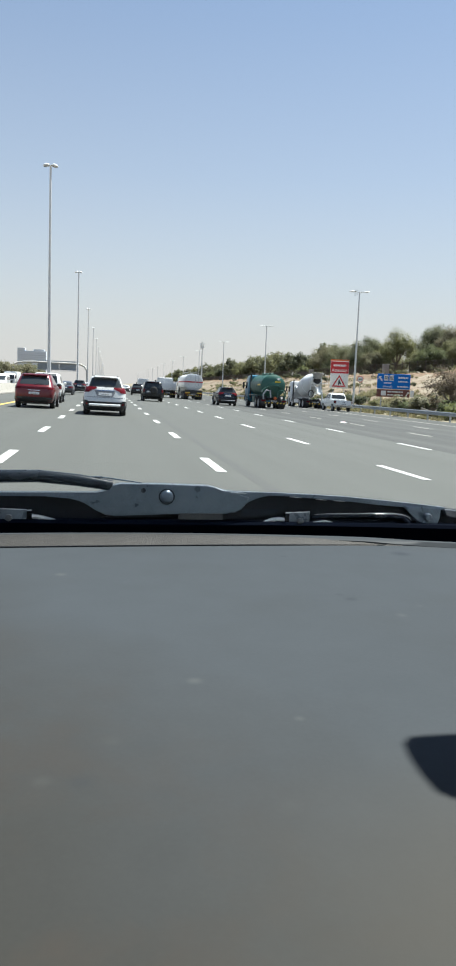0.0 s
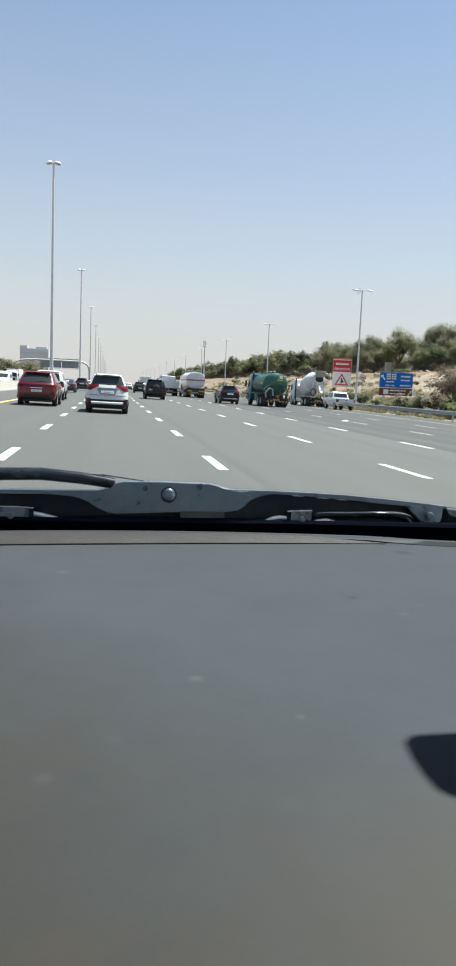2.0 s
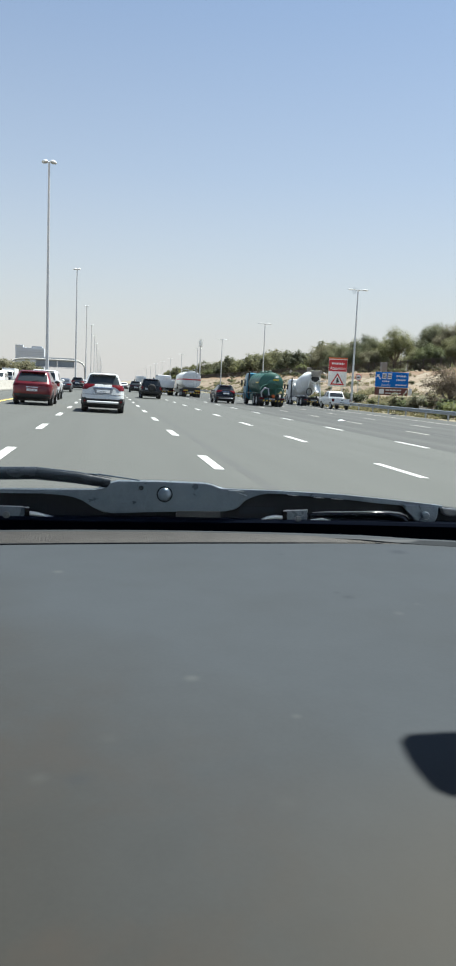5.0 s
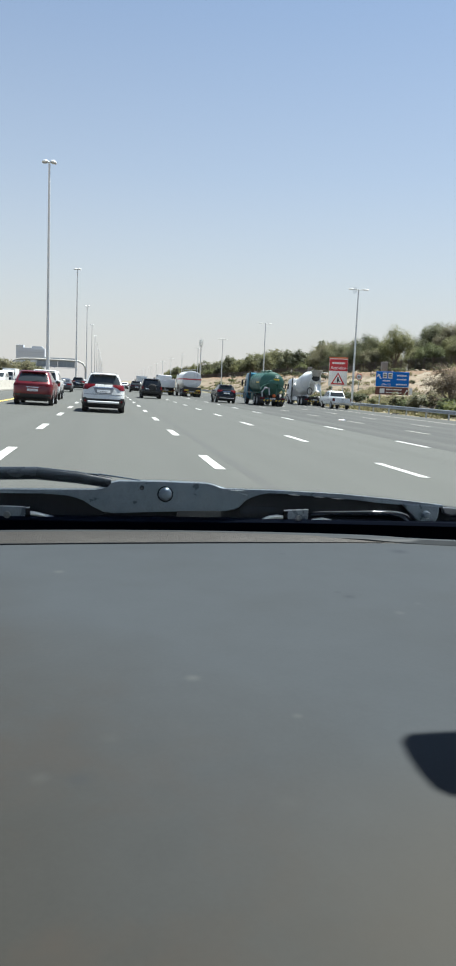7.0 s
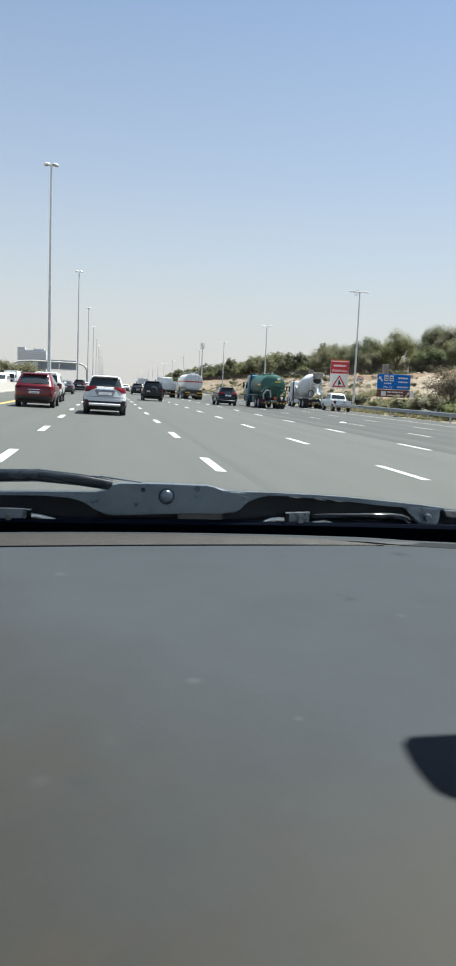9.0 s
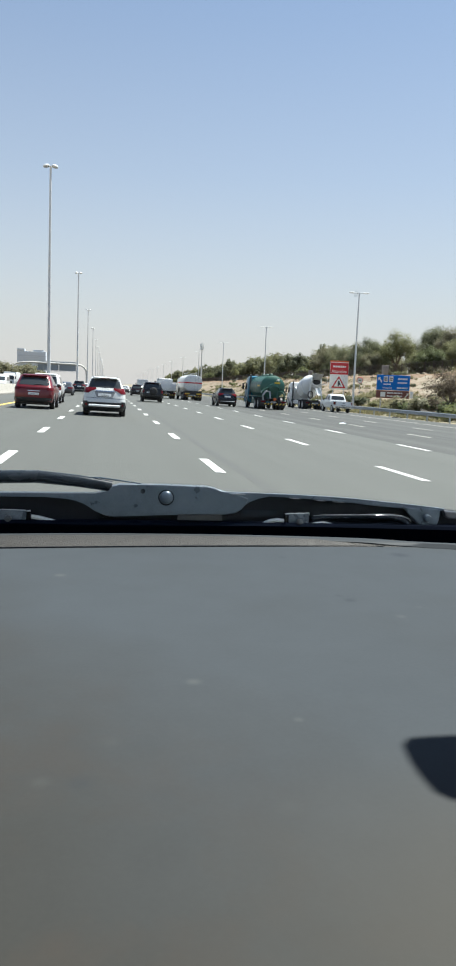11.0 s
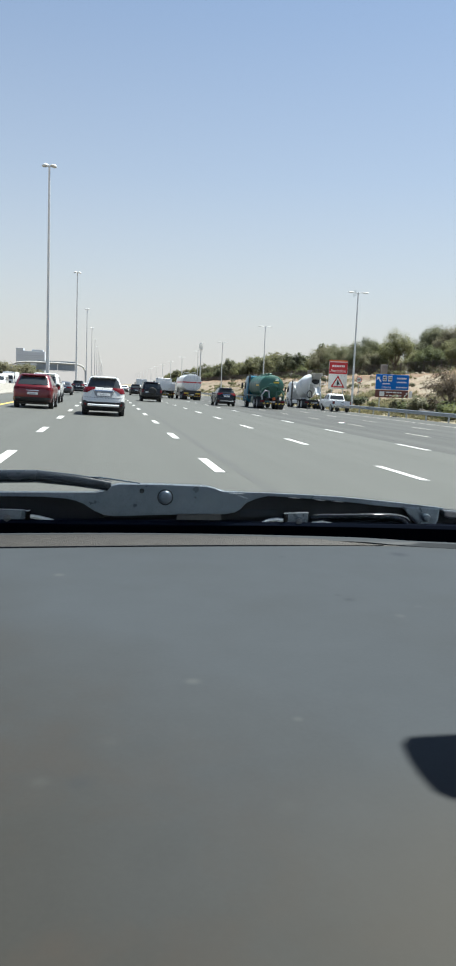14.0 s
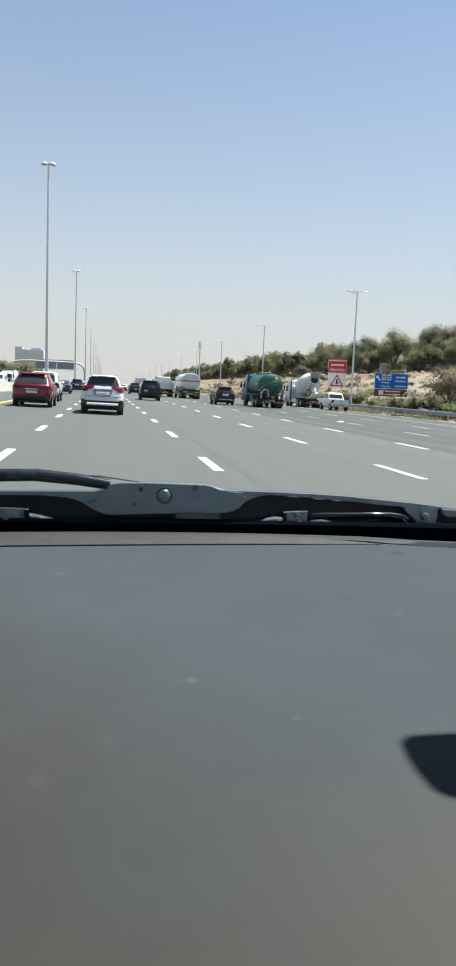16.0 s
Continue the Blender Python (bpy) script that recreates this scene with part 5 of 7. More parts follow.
def direction_sign(m):
    t = thing("direction_sign", m, "blue road direction sign with a brown panel below", "sign")
    for x in (-1.2, 1.2):
        part("post", tube(B(), [(x, 0.1, -0.5), (x, 0.1, 3.4)], 0.06, 8), M["galv"], t)
    blue = part("blue_board", box(B(), -1.7, 1.7, -0.02, 0.03, 1.98, 3.52, 0.02), M["sign_blue"], t)
    brown = part("brown_board", box(B(), -1.7, 1.7, -0.02, 0.03, 1.16, 1.94, 0.02), M["sign_brown"], t)
    part("arrow", slab(B(), [(-1.6, 2.95), (-1.55, 3.25), (-1.25, 3.25), (-1.36, 3.15), (-1.12, 2.80), (-1.22, 2.72), (-1.45, 3.05)], (0, -0.028, 0), (1, 0, 0), (0, 0, 1), 0.008), M["sign_white"], blue)
    for x in (-1.0, -0.45):
        part("route_shield", box(B(), x, x + 0.42, -0.032, -0.02, 2.82, 3.40, 0.0), M["sign_white"], blue)
        bars(blue, (x + 0.05, -0.036, 2.9), (1, 0, 0), (0, 0, 1), 0.32, 0.4, 2, M["ink"], 2)
    bars(blue, (0.45, -0.03, 3.02), (1, 0, 0), (0, 0, 1), 1.0, 0.26, 1, M["sign_white"], 11)
    bars(blue, (0.45, -0.03, 2.66), (1, 0, 0), (0, 0, 1), 1.0, 0.20, 1, M["sign_white"], 14)
    bars(blue, (0.4, -0.03, 2.14), (1, 0, 0), (0, 0, 1), 1.1, 0.20, 1, M["sign_white"], 12)
    bars(blue, (-1.0, -0.03, 2.48), (1, 0, 0), (0, 0, 1), 0.8, 0.20, 1, M["sign_white"], 13)
    lettering(blue, "(North)", 0.30, (-0.6, -0.026, 2.12), M["sign_white"])
    part("emblem", box(B(), -1.25, -0.75, -0.032, -0.02, 1.3, 1.78, 0.0), M["sign_white"], brown)
    bars(brown, (-0.6, -0.03, 1.60), (1, 0, 0), (0, 0, 1), 1.6, 0.20, 1, M["sign_white"], 15)
    bars(brown, (-0.6, -0.03, 1.30), (1, 0, 0), (0, 0, 1), 1.6, 0.16, 1, M["sign_white"], 16)
    part("arrow", slab(B(), [(1.25, 1.3), (1.5, 1.6), (1.42, 1.68), (1.64, 1.72), (1.62, 1.5), (1.56, 1.55), (1.32, 1.26)], (0, -0.028, 0), (1, 0, 0), (0, 0, 1), 0.008), M["sign_white"], brown)
    part("side_marker", box(B(), 1.78, 2.12, -0.02, 0.02, 1.2, 1.9, 0.01), M["sign_white"], t)
    return t


def round_sign(m):
    t = thing("speed_sign", m, "small round speed limit sign with a red rim", "sign")
    part("post", tube(B(), [(0, 0.05, 0), (0, 0.05, 2.4)], 0.035, 8), M["galv"], t)
    disc = part("disc", spin(B(), [(0.02, 0), (0.42, 0), (0.42, 0.02), (0.02, 0.02)], pose(0, 0.02, 2.4, 90, 0, 0), 28), M["sign_white"], t)
    part("rim", tube(B(), [(0.38 * math.cos(a), 0.0, 2.4 + 0.38 * math.sin(a)) for a in np.linspace(0, 2 * math.pi, 29)], 0.04, 6), M["sign_red"], disc)
    bars(disc, (-0.2, -0.008, 2.27), (1, 0, 0), (0, 0, 1), 0.4, 0.26, 1, M["ink"], 6)
    return t


warning_sign(pose(27.2, 86.8, ground_at(27.2), 0, 0, -8))
direction_sign(pose(29.0, 73.9, 0.0, 0, 0, -10))
round_sign(pose(33.0, 96, bank_z(33.0) - 0.2, 0, 0, -12))


# ---------------------------------------------------------------- gantry, tower
def gantry(m):
    t = thing("sign_gantry", m, "arched cream sign gantry over the other carriageway, seen from behind", "gantry")
    part("arch", tube(B(), [(34.5, 0, 0), (34.5, 0, 6.0), (34.3, 0, 8.0), (33.3, 0, 9.6), (31.6, 0, 10.5), (29, 0, 10.8), (10, 0, 11.0), (5.5, 0, 10.8), (2.9, 0, 10.4), (1.2, 0, 9.4), (0.2, 0, 7.8), (0, 0, 6.0), (0, 0, 0)], 0.42, 12), M["gantry"], t)
    for x0, x1, z0, z1 in ((12.0, 21.5, 7.6, 11.9), (21.7, 29.5, 7.6, 11.9)):
        b = part("sign_panel", box(B(), x0, x1, 0.55, 0.68, z0, z1, 0.03), M["sign_back"], t, "bare back of a large sign panel")
        for k in range(5):
            x = x0 + 0.5 + k * (x1 - x0 - 1) / 4
            part("stiffener", box(B(), x - 0.07, x + 0.07, 0.42, 0.56, z0 + 0.1, z1 - 0.1, 0.01), M["galv"], b)
    part("walkway", box(B(), 11.5, 31.0, -0.9, -0.1, 7.15, 7.25, 0.02), M["galv"], t)
    for k in range(10):
        part("hanger", tube(B(), [(12 + k * 2.05, -0.5, 7.2), (12 + k * 2.05, 0, 10.8)], 0.05, 6), M["galv"], t)
    for x in (0, 34.5):
        part("footing", box(B(), x - 0.9, x + 0.9, -0.9, 0.9, -0.3, 0.35, 0.04), M["concrete"], t)
    return t


def telecom_mast(m):
    t = thing("telecom_mast", m, "slim telecom mast with a cluster of antennas on top", "mast")
    part("pole", tube(B(), [(0, 0, -0.5), (0, 0, 9), (0, 0, 18)], [0.32, 0.24, 0.16], 10), M["pole"], t)
    for k in range(6):
        a = math.pi / 3 * k
        part("antenna", box(B(), 0.55, 0.75, -0.16, 0.16, 15.6, 17.6, 0.03, pose(0, 0, 0, 0, 0, math.degrees(a))), M["sign_white"], t)
        part("bracket", tube(B(), [(0, 0, 16.6), (0.6 * math.cos(a), 0.6 * math.sin(a), 16.6)], 0.03, 6), M["galv"], t)
    part("platform", spin(B(), [(0.2, 15.3), (0.95, 15.3), (0.95, 15.4), (0.2, 15.4)], pose(0, 0, 0), 16), M["galv"], t)
    part("lightning_rod", tube(B(), [(0, 0, 18), (0, 0, 19.6)], [0.03, 0.015], 6), M["galv"], t)
    return t


telecom_mast(pose(35.5, 290, 1.0))
gantry(pose(-44.6, 362, gz(-44)))
tower = thing("office_tower", pose(-146, 1500, 0), "distant grey slab tower block with a stepped roofline", "building")
part("wall", box(B(), -28, 26, 0, 20, 0, 60, 0.3), M["tower"], tower)
part("roof_block", box(B(), -28, -14, 0, 20, 60, 65, 0.3), M["tower"], tower)
part("roof_block", box(B(), 2, 22, 2, 18, 60, 63.5, 0.3), M["tower"], tower)
wm = finish(box(B(), -25.5, 24, -0.25, 0.1, 0, 1.9, 0), "window_band", M["tower_glass"])
for k in range(15):
    w = part("window_band", wm, None, tower)
    w.location = (0, 0, 4 + 3.6 * k)


# ---------------------------------------------------------------- barrier, guardrail, fence
def jersey(length):
    out = [(-0.62, 0), (-0.62, 0.10), (-0.42, 0.36), (-0.27, 0.88), (-0.24, 0.92), (0.24, 0.92), (0.27, 0.88), (0.42, 0.36), (0.62, 0.10), (0.62, 0)]
    return rings(B(), [[(x, y, z) for x, z in out] for y in (0.012, length - 0.012)])


barrier = thing("concrete_barrier", pose(-9.75, 0, gz(-9.75)), "pale concrete median barrier in cast lengths", "barrier")
jm = finish(jersey(6.0), "barrier_segment", M["concrete"], 25)
for k in range(90):
    s = part("barrier_segment", jm, None, barrier)
    s.location = (0, 6.0 * k, 0)
part("barrier_far_end", rings(B(), [[(x, y, z) for x, z in ((-0.62, 0), (-0.42, 0.36), (-0.25, 0.92), (0.25, 0.92), (0.42, 0.36), (0.62, 0))] for y in (540, 3000)]), M["concrete"], barrier)

RAIL_X = 24.95
rail = thing("guardrail", pose(RAIL_X, 0, gz(RAIL_X)), "galvanised steel guardrail on short posts along the shoulder", "guardrail")
wave = [(-0.06, 0.42), (-0.09, 0.46), (-0.09, 0.50), (-0.02, 0.54), (-0.02, 0.60), (-0.09, 0.64), (-0.09, 0.68), (-0.06, 0.72), (-0.05, 0.72), (-0.075, 0.675), (-0.005, 0.61), (-0.005, 0.53), (-0.075, 0.465), (-0.05, 0.42)]
rm = finish(rings(B(), [[(x, y, z) for x, z in wave] for y in (0.0, 4.02)]), "rail_beam", M["galv"], 20)
pm = finish(box(B(), -0.02, 0.09, -0.06, 0.06, -0.35, 0.70, 0.008), "rail_post", M["galv"])
for k in range(110):
    b = part("rail_beam", rm, None, rail)
    b.location = (0, 16 + 4.0 * k, 0)
    p = part("rail_post", pm, None, rail)
    p.location = (0, 16 + 4.0 * k, 0)
part("rail_far_end", rings(B(), [[(x, y, z) for x, z in wave] for y in (456, 2000)]), M["galv"], rail)

FX = 46.8
fence = thing("fence", pose(FX, 0, bank_z(FX)), "dark steel fence with brown screening on top of the bank", "fence")
fp = finish(box(B(), -0.05, 0.05, -0.05, 0.05, -0.6, 2.0, 0.01), "fence_post", M["fence"])
fs = finish(box(B(), -0.015, 0.015, 0.06, 2.94, 0.08, 1.35, 0.0), "fence_screen", M["fence_screen"])
pickets = B()
for k in range(7):
    box(pickets, 0.02, 0.05, 0.38 + 0.38 * k - 0.025, 0.38 + 0.38 * k + 0.025, 0.05, 1.75)
fk = finish(pickets, "fence_pickets", M["fence"])
fr = finish(tube(B(), [(0, 0, 0), (0, 3.0, 0)], 0.025, 6), "fence_rail", M["fence"])
for k in range(130):
    y = 50 + 3.0 * k
    for me, z in ((fp, 0), (fr, 1.8), (fr, 0.12)):
        o = part({fp: "fence_post", fr: "fence_rail"}[me], me, None, fence)
        o.location = (0, y, z)
    o = part("fence_pickets", fk, None, fence)
    o.location = (0, y, 0)
    if noise.noise((k * 0.11, 3.1, 0)) > 0.22:
        o = part("fence_screen", fs, None, fence)
        o.location = (0, y, 0)
pillar = finish(box(B(), -0.45, 0.45, -0.45, 0.45, -0.8, 1.7, 0.05), "gate_pillar", M["concrete"])
for y in (121, 168, 232):
    o = tagged(part("pillar", pillar, None), "pale concrete pillar beside the fence", "pillar", "pillars along the fence")
    o.matrix_basis = pose(FX - 0.9, y, bank_z(FX - 0.9))


# ---------------------------------------------------------------- trees and scrub
def leaf_cloud(rnd, clumps, count, size, up=0.3):
    """Many small leaf sprays gathered in uneven clumps: (centre, radius)."""
    verts, faces, normals = [], [], []
    vol = [r ** 2 for _, r in clumps]
    total = sum(vol)
    for (c, r), v in zip(clumps, vol):
        for _ in range(int(count * v / total)):
            d = Vector((rnd.gauss(0, 1), rnd.gauss(0, 1), rnd.gauss(0, 0.8))).normalized()
            p = Vector(c) + d * r * (rnd.random() ** 0.45) * rnd.uniform(0.75, 1.12)
            p.z -= 0.12 * r * (d.x ** 2 + d.y ** 2)
            s = size * rnd.uniform(0.55, 1.35)
            n = (d + Vector((rnd.gauss(0, 0.6), rnd.gauss(0, 0.6), rnd.gauss(0, 0.5) + up))).normalized()
            u = n.orthogonal().normalized()
            u = Matrix.Rotation(rnd.uniform(0, 6.28), 3, n) @ u
            w = n.cross(u)
            i = len(verts)
            verts += [p - u * s, p + w * s * 0.45 + n * s * 0.1, p + u * s, p - w * s * 0.45 - n * s * 0.1]
            faces.append((i + 3, i + 2, i + 1, i))
            normals += [tuple((d * 0.75 + n * 0.45 + Vector((0, 0, 0.75))).normalized())] * 4
    return verts, faces, normals


def cloud_mesh(name, verts, faces, material, normals=None):
    me = bpy.data.meshes.new(name)
    me.from_pydata([tuple(v) for v in verts], [], faces)
    me.materials.append(material)
    if normals:  # leaves catch the light as the rounded clump they belong to
        me.polygons.foreach_set("use_smooth", [True] * len(faces))
        me.normals_split_custom_set_from_vertices(normals)
    return me


def tree_meshes(seed, height, spread, leaf, count=22000, size=0.11):
    rnd = random.Random(seed)
    wood = B()
    lean = Vector((rnd.uniform(-0.5, 0.5), rnd.uniform(-0.5, 0.5), 0))
    fork = height * rnd.uniform(0.14, 0.22)
    base = Vector((0, 0, -0.4))
    top = Vector((0, 0, fork)) + lean * 0.4
    tube(wood, [base, Vector((0.02, 0.03, 0.25)), (base + top) / 2 + Vector((0.08, 0.05, 0.3)), top], [0.32, 0.24, 0.20, 0.17], 8)
    clumps = []
    n = rnd.randint(8, 11)
    for k in range(n):
        a = 2.4 * k + rnd.uniform(-0.3, 0.3)
        f = math.sqrt((k + 0.5) / n)
        reach = spread * 0.78 * f
        h = height * (0.86 - 0.40 * f ** 2.2 + rnd.uniform(-0.09, 0.05))
        end = top + Vector((math.cos(a) * reach, math.sin(a) * reach, h - fork))
        mid = top.lerp(end, 0.5) + Vector((rnd.uniform(-0.4, 0.4), rnd.uniform(-0.4, 0.4), rnd.uniform(-0.2, 0.4)))
        tube(wood, [top, mid, end], [0.12, 0.08, 0.03], 6)
        r = spread * rnd.uniform(0.26, 0.40)
        clumps.append((end, r))
        clumps.append((mid.lerp(end, 0.45) + Vector((rnd.uniform(-0.7, 0.7), rnd.uniform(-0.7, 0.7), rnd.uniform(-0.4, 0.4))), r * 0.85))
        if rnd.random() < 0.75:
            low = end + Vector((rnd.uniform(-0.9, 0.9), rnd.uniform(-0.9, 0.9), -rnd.uniform(1.0, 2.6)))
            if low.z > 1.0:
                clumps.append((low, r * 0.7))
    v, f, nn = leaf_cloud(rnd, clumps, count, size)
    return finish(wood, "trunk", M["bark"]), cloud_mesh("crown", v, f, M[leaf], nn)


FORMS = [(11, 8.5, 4.6, "leaf"), (12, 7.2, 4.2, "leaf_b"), (13, 9.5, 4.8, "leaf_b"), (14, 6.0, 3.8, "leaf"), (15, 8.0, 5.2, "leaf"), (16, 5.2, 3.6, "leaf_c"), (17, 9.0, 4.2, "leaf_b")]
KINDS = [tree_meshes(*f) for f in FORMS]
FAR = [tree_meshes(*f, 2000, 0.34) for f in FORMS]
NAMES = ["spreading olive-green ghaf tree on the bank", "grey-green roadside tree with drooping sprays", "tall grey-green ghaf tree with an open crown", "small olive-green tree on the bank",
         "broad olive-green tree with dense foliage", "low bright green tree", "slim grey-green tree behind the fence"]


def tree(k, x, y, z, turn, size):
    wood, crown = (KINDS if 0 < y < 190 and x > 0 else FAR)[k]
    t = tagged(part("tree", wood, None), NAMES[k], "tree", "trees along the road")
    t.name = "tree"
    t.matrix_basis = pose(x, y, z, 0, 0, turn) @ Matrix.Diagonal((size, size, size, 1))
    part("crown", crown, None, t)
    return t


# a dry brown tree close behind the guardrail
dry_wood, dry_crown = tree_meshes(31, 4.3, 2.7, "dry_leaf", 7000, 0.085)
dry = tagged(part("tree", dry_wood, None), "dry brown bushy tree behind the guardrail", "tree", "trees along the road")
dry.matrix_basis = pose(30.2, 63.0, ground_at(30.2), 0, 0, 40)
part("crown", dry_crown, None, dry)

rnd = random.Random(5)
y = 58.0
while y < 700:
    grow = 1.0 + 0.42 * noise.noise((y * 0.045, 1.0, 0)) - (0.06 - 0.08 * smooth(y, 110, 190))
    tree(rnd.choice((0, 1, 2, 4, 6)), rnd.uniform(51, 58), y, 4.8, rnd.uniform(0, 360), grow * rnd.uniform(0.85, 1.12))
    if rnd.random() < 0.5:
        tree(rnd.choice((0, 2, 4, 6, 1)), rnd.uniform(60, 72), y + rnd.uniform(-3, 3), 4.7, rnd.uniform(0, 360), grow * rnd.uniform(0.95, 1.25))
    if rnd.random() < 0.35:
        tree(rnd.choice((3, 5)), rnd.uniform(48.5, 51), y + rnd.uniform(-3, 3), 4.8, rnd.uniform(0, 360), rnd.uniform(0.6, 0.9))
    y += rnd.choice((5.5, 7.0, 8.0, 10.0, 15.0)) * (1.0 if y < 300 else 1.5)
for k in range(40):
    tree(rnd.choice((0, 1, 2, 3, 4, 6)), rnd.uniform(-52, -37), 200 + 9 * k + rnd.uniform(-4, 4), gz(-36) - 0.4, rnd.uniform(0, 360), rnd.uniform(1.15, 1.5))


def shrub_mesh(seed, leaf, count=700):
    r = random.Random(seed)
    clumps = [((r.uniform(-0.8, 0.8), r.uniform(-0.8, 0.8), r.uniform(0.25, 0.8)), r.uniform(0.35, 0.6)) for _ in range(7)]
    v, f, nn = leaf_cloud(r, clumps, count, 0.13, 0.5)
    bm = B()
    for c, _ in clumps:
        tube(bm, [(0, 0, -0.2), (c[0] * 0.5, c[1] * 0.5, c[2] * 0.6), c], [0.03, 0.02, 0.01], 5)
    return finish(bm, "stem", M["bark"]), cloud_mesh("foliage", v, f, M[leaf], nn)


SHRUBS = [shrub_mesh(21, "leaf"), shrub_mesh(22, "leaf_c"), shrub_mesh(23, "leaf_b")]


def shrub(k, x, y, z, s):
    t = tagged(part("shrub", SHRUBS[k][0], None), ("olive desert shrub on the slope", "bright green shrub by the guardrail", "dull grey-green shrub on the slope")[k], "shrub", "shrubs on the bank")
    t.matrix_basis = pose(x, y, z, 0, 0, rnd.uniform(0, 360)) @ Matrix.Diagonal((s, s, s * rnd.uniform(0.7, 1.0), 1))
    part("foliage", SHRUBS[k][1], None, t)


for k in range(80):
    x = rnd.choice((rnd.uniform(28.3, 32), rnd.uniform(30, 36), rnd.uniform(36, 46)))
    y = rnd.uniform(48, 260)
    shrub(rnd.choice((0, 0, 1, 2, 2)), x, y, bank_height(x, y) if x > 29.3 else verge_z(x, y), rnd.uniform(0.4, 1.0))
for x, y, s, k in ((28.6, 93.5, 1.7, 0), (28.2, 96, 1.2, 1), (29.5, 70.0, 1.3, 1), (28.8, 104, 1.0, 1), (30, 62, 1.5, 0), (29.6, 69, 2.1, 2), (28.3, 57, 1.3, 1), (28.6, 54.5, 1.5, 1), (29.2, 59.5, 1.4, 1), (30.2, 88, 1.5, 2)):
    shrub(k, x, y, ground_at(x), s)

# loose stones and grass, past counting
stones = B()
for k in range(420):
    x, y = rnd.uniform(30.5, 45.5), rnd.uniform(45, 230)
    s = rnd.uniform(0.07, 0.24) * rnd.choice((1, 1, 1, 1.6))
    mm = pose(x, y, bank_height(x, y) + 0.15 * s, rnd.uniform(0, 40), rnd.uniform(0, 40), rnd.uniform(0, 360))
    loops = []
    for h, r in ((-0.5, 0.55), (-0.1, 1.0), (0.3, 0.85), (0.55, 0.4)):
        loops.append([mm @ Vector((math.cos(a) * r * s * 1.6 * rnd.uniform(0.8, 1.15), math.sin(a) * r * s * rnd.uniform(0.8, 1.15), h * s * 0.8)) for a in (2 * math.pi * i / 7 for i in range(7))])
    rings(stones, loops)
tagged(part("stones", stones, M["stone"], None, "", 25), "pale broken limestone lying on the bank", "stones", kind="stuff")

tv, tf = [], []
for k in range(17000):
    if k < 5000:
        x, y = rnd.uniform(25.2, 29.4), rnd.uniform(28, 190)
        if noise.noise((x * 0.6, y * 0.12, 7)) < -0.05:
            continue
        z = verge_z(x, y)
    else:
        x, y = rnd.uniform(29.5, 46.5), rnd.uniform(42, 240)
        if noise.noise((x * 0.45, y * 0.13, 5)) < 0.13:
            continue
        z = bank_height(x, y)
    h = rnd.uniform(0.15, 0.45) * (1.3 if k >= 5000 else 1.0)
    for b in range(6):
        a = rnd.uniform(0, 6.28)
        dx, dy = math.cos(a), math.sin(a)
        i = len(tv)
        tv += [(x - dy * 0.06, y + dx * 0.06, z - 0.03), (x + dy * 0.06, y - dx * 0.06, z - 0.03), (x + dx * h * 0.6, y + dy * h * 0.6, z + h * rnd.uniform(0.5, 1.0))]
        tf.append((i, i + 1, i + 2))
tagged(new("grass", cloud_mesh("grass", tv, tf, M["grass"])), "dry yellow-green grass tufts on the verge and bank", "grass", kind="stuff")

# dense low scrub over the foot of the bank
sv, sf = [], []
for k in range(26000):
    x, y = 29.4 + 8.6 * rnd.random() ** 1.35, rnd.uniform(44, 250)
    if noise.noise((x * 0.35, y * 0.09, 11)) < -0.12 + 0.10 * (x - 29.4):
        continue
    z = bank_height(x, y)
    h = rnd.uniform(0.2, 0.55)
    for b in range(4):
        a = rnd.uniform(0, 6.28)
        dx, dy = math.cos(a), math.sin(a)
        i = len(sv)
        sv += [(x - dy * 0.10, y + dx * 0.10, z - 0.05), (x + dy * 0.10, y - dx * 0.10, z - 0.05), (x + dx * h * 0.8, y + dy * h * 0.8, z + h * rnd.uniform(0.4, 1.0))]
        sf.append((i, i + 1, i + 2))
tagged(new("scrub", cloud_mesh("scrub", sv, sf, M["scrub"])), "dense olive scrub and weeds along the foot of the bank", "scrub", kind="stuff")
for k in range(46):
    x, y = rnd.uniform(47.8, 49.8), 60 + 4.6 * k + rnd.uniform(-2, 2)
    shrub(rnd.choice((0, 2, 2)), x, y, 4.8, rnd.uniform(0.9, 1.7))

# pale concrete drain slabs set into the foot of the bank
for x, y, turn, s in ((29.6, 64.5, 8, 1.0), (29.3, 112, -12, 0.8)):
    d = thing("drain_slab", pose(x, y, ground_at(x) + 0.1, 0, 14, turn), "pale sloping concrete drain slab at the foot of the bank", "concrete slab", "drain slabs")
    part("slab", box(B(), -0.9 * s, 1.4 * s, -1.3 * s, 1.3 * s, -0.25, 0.12, 0.04), M["concrete"], d)
    for e in (-1, 1):
        part("kerb", box(B(), -0.9 * s, 1.4 * s, e * 1.3 * s - 0.09, e * 1.3 * s + 0.09, 0.10, 0.32, 0.03), M["concrete"], d)


# ---------------------------------------------------------------- the camera's own car: dashboard, cowl, wipers
DZ = 1.145


def rim_line(x):
    """The crest of the rim, bowed towards the windscreen."""
    return 0.976 - 0.24 * (x - 0.06) ** 2


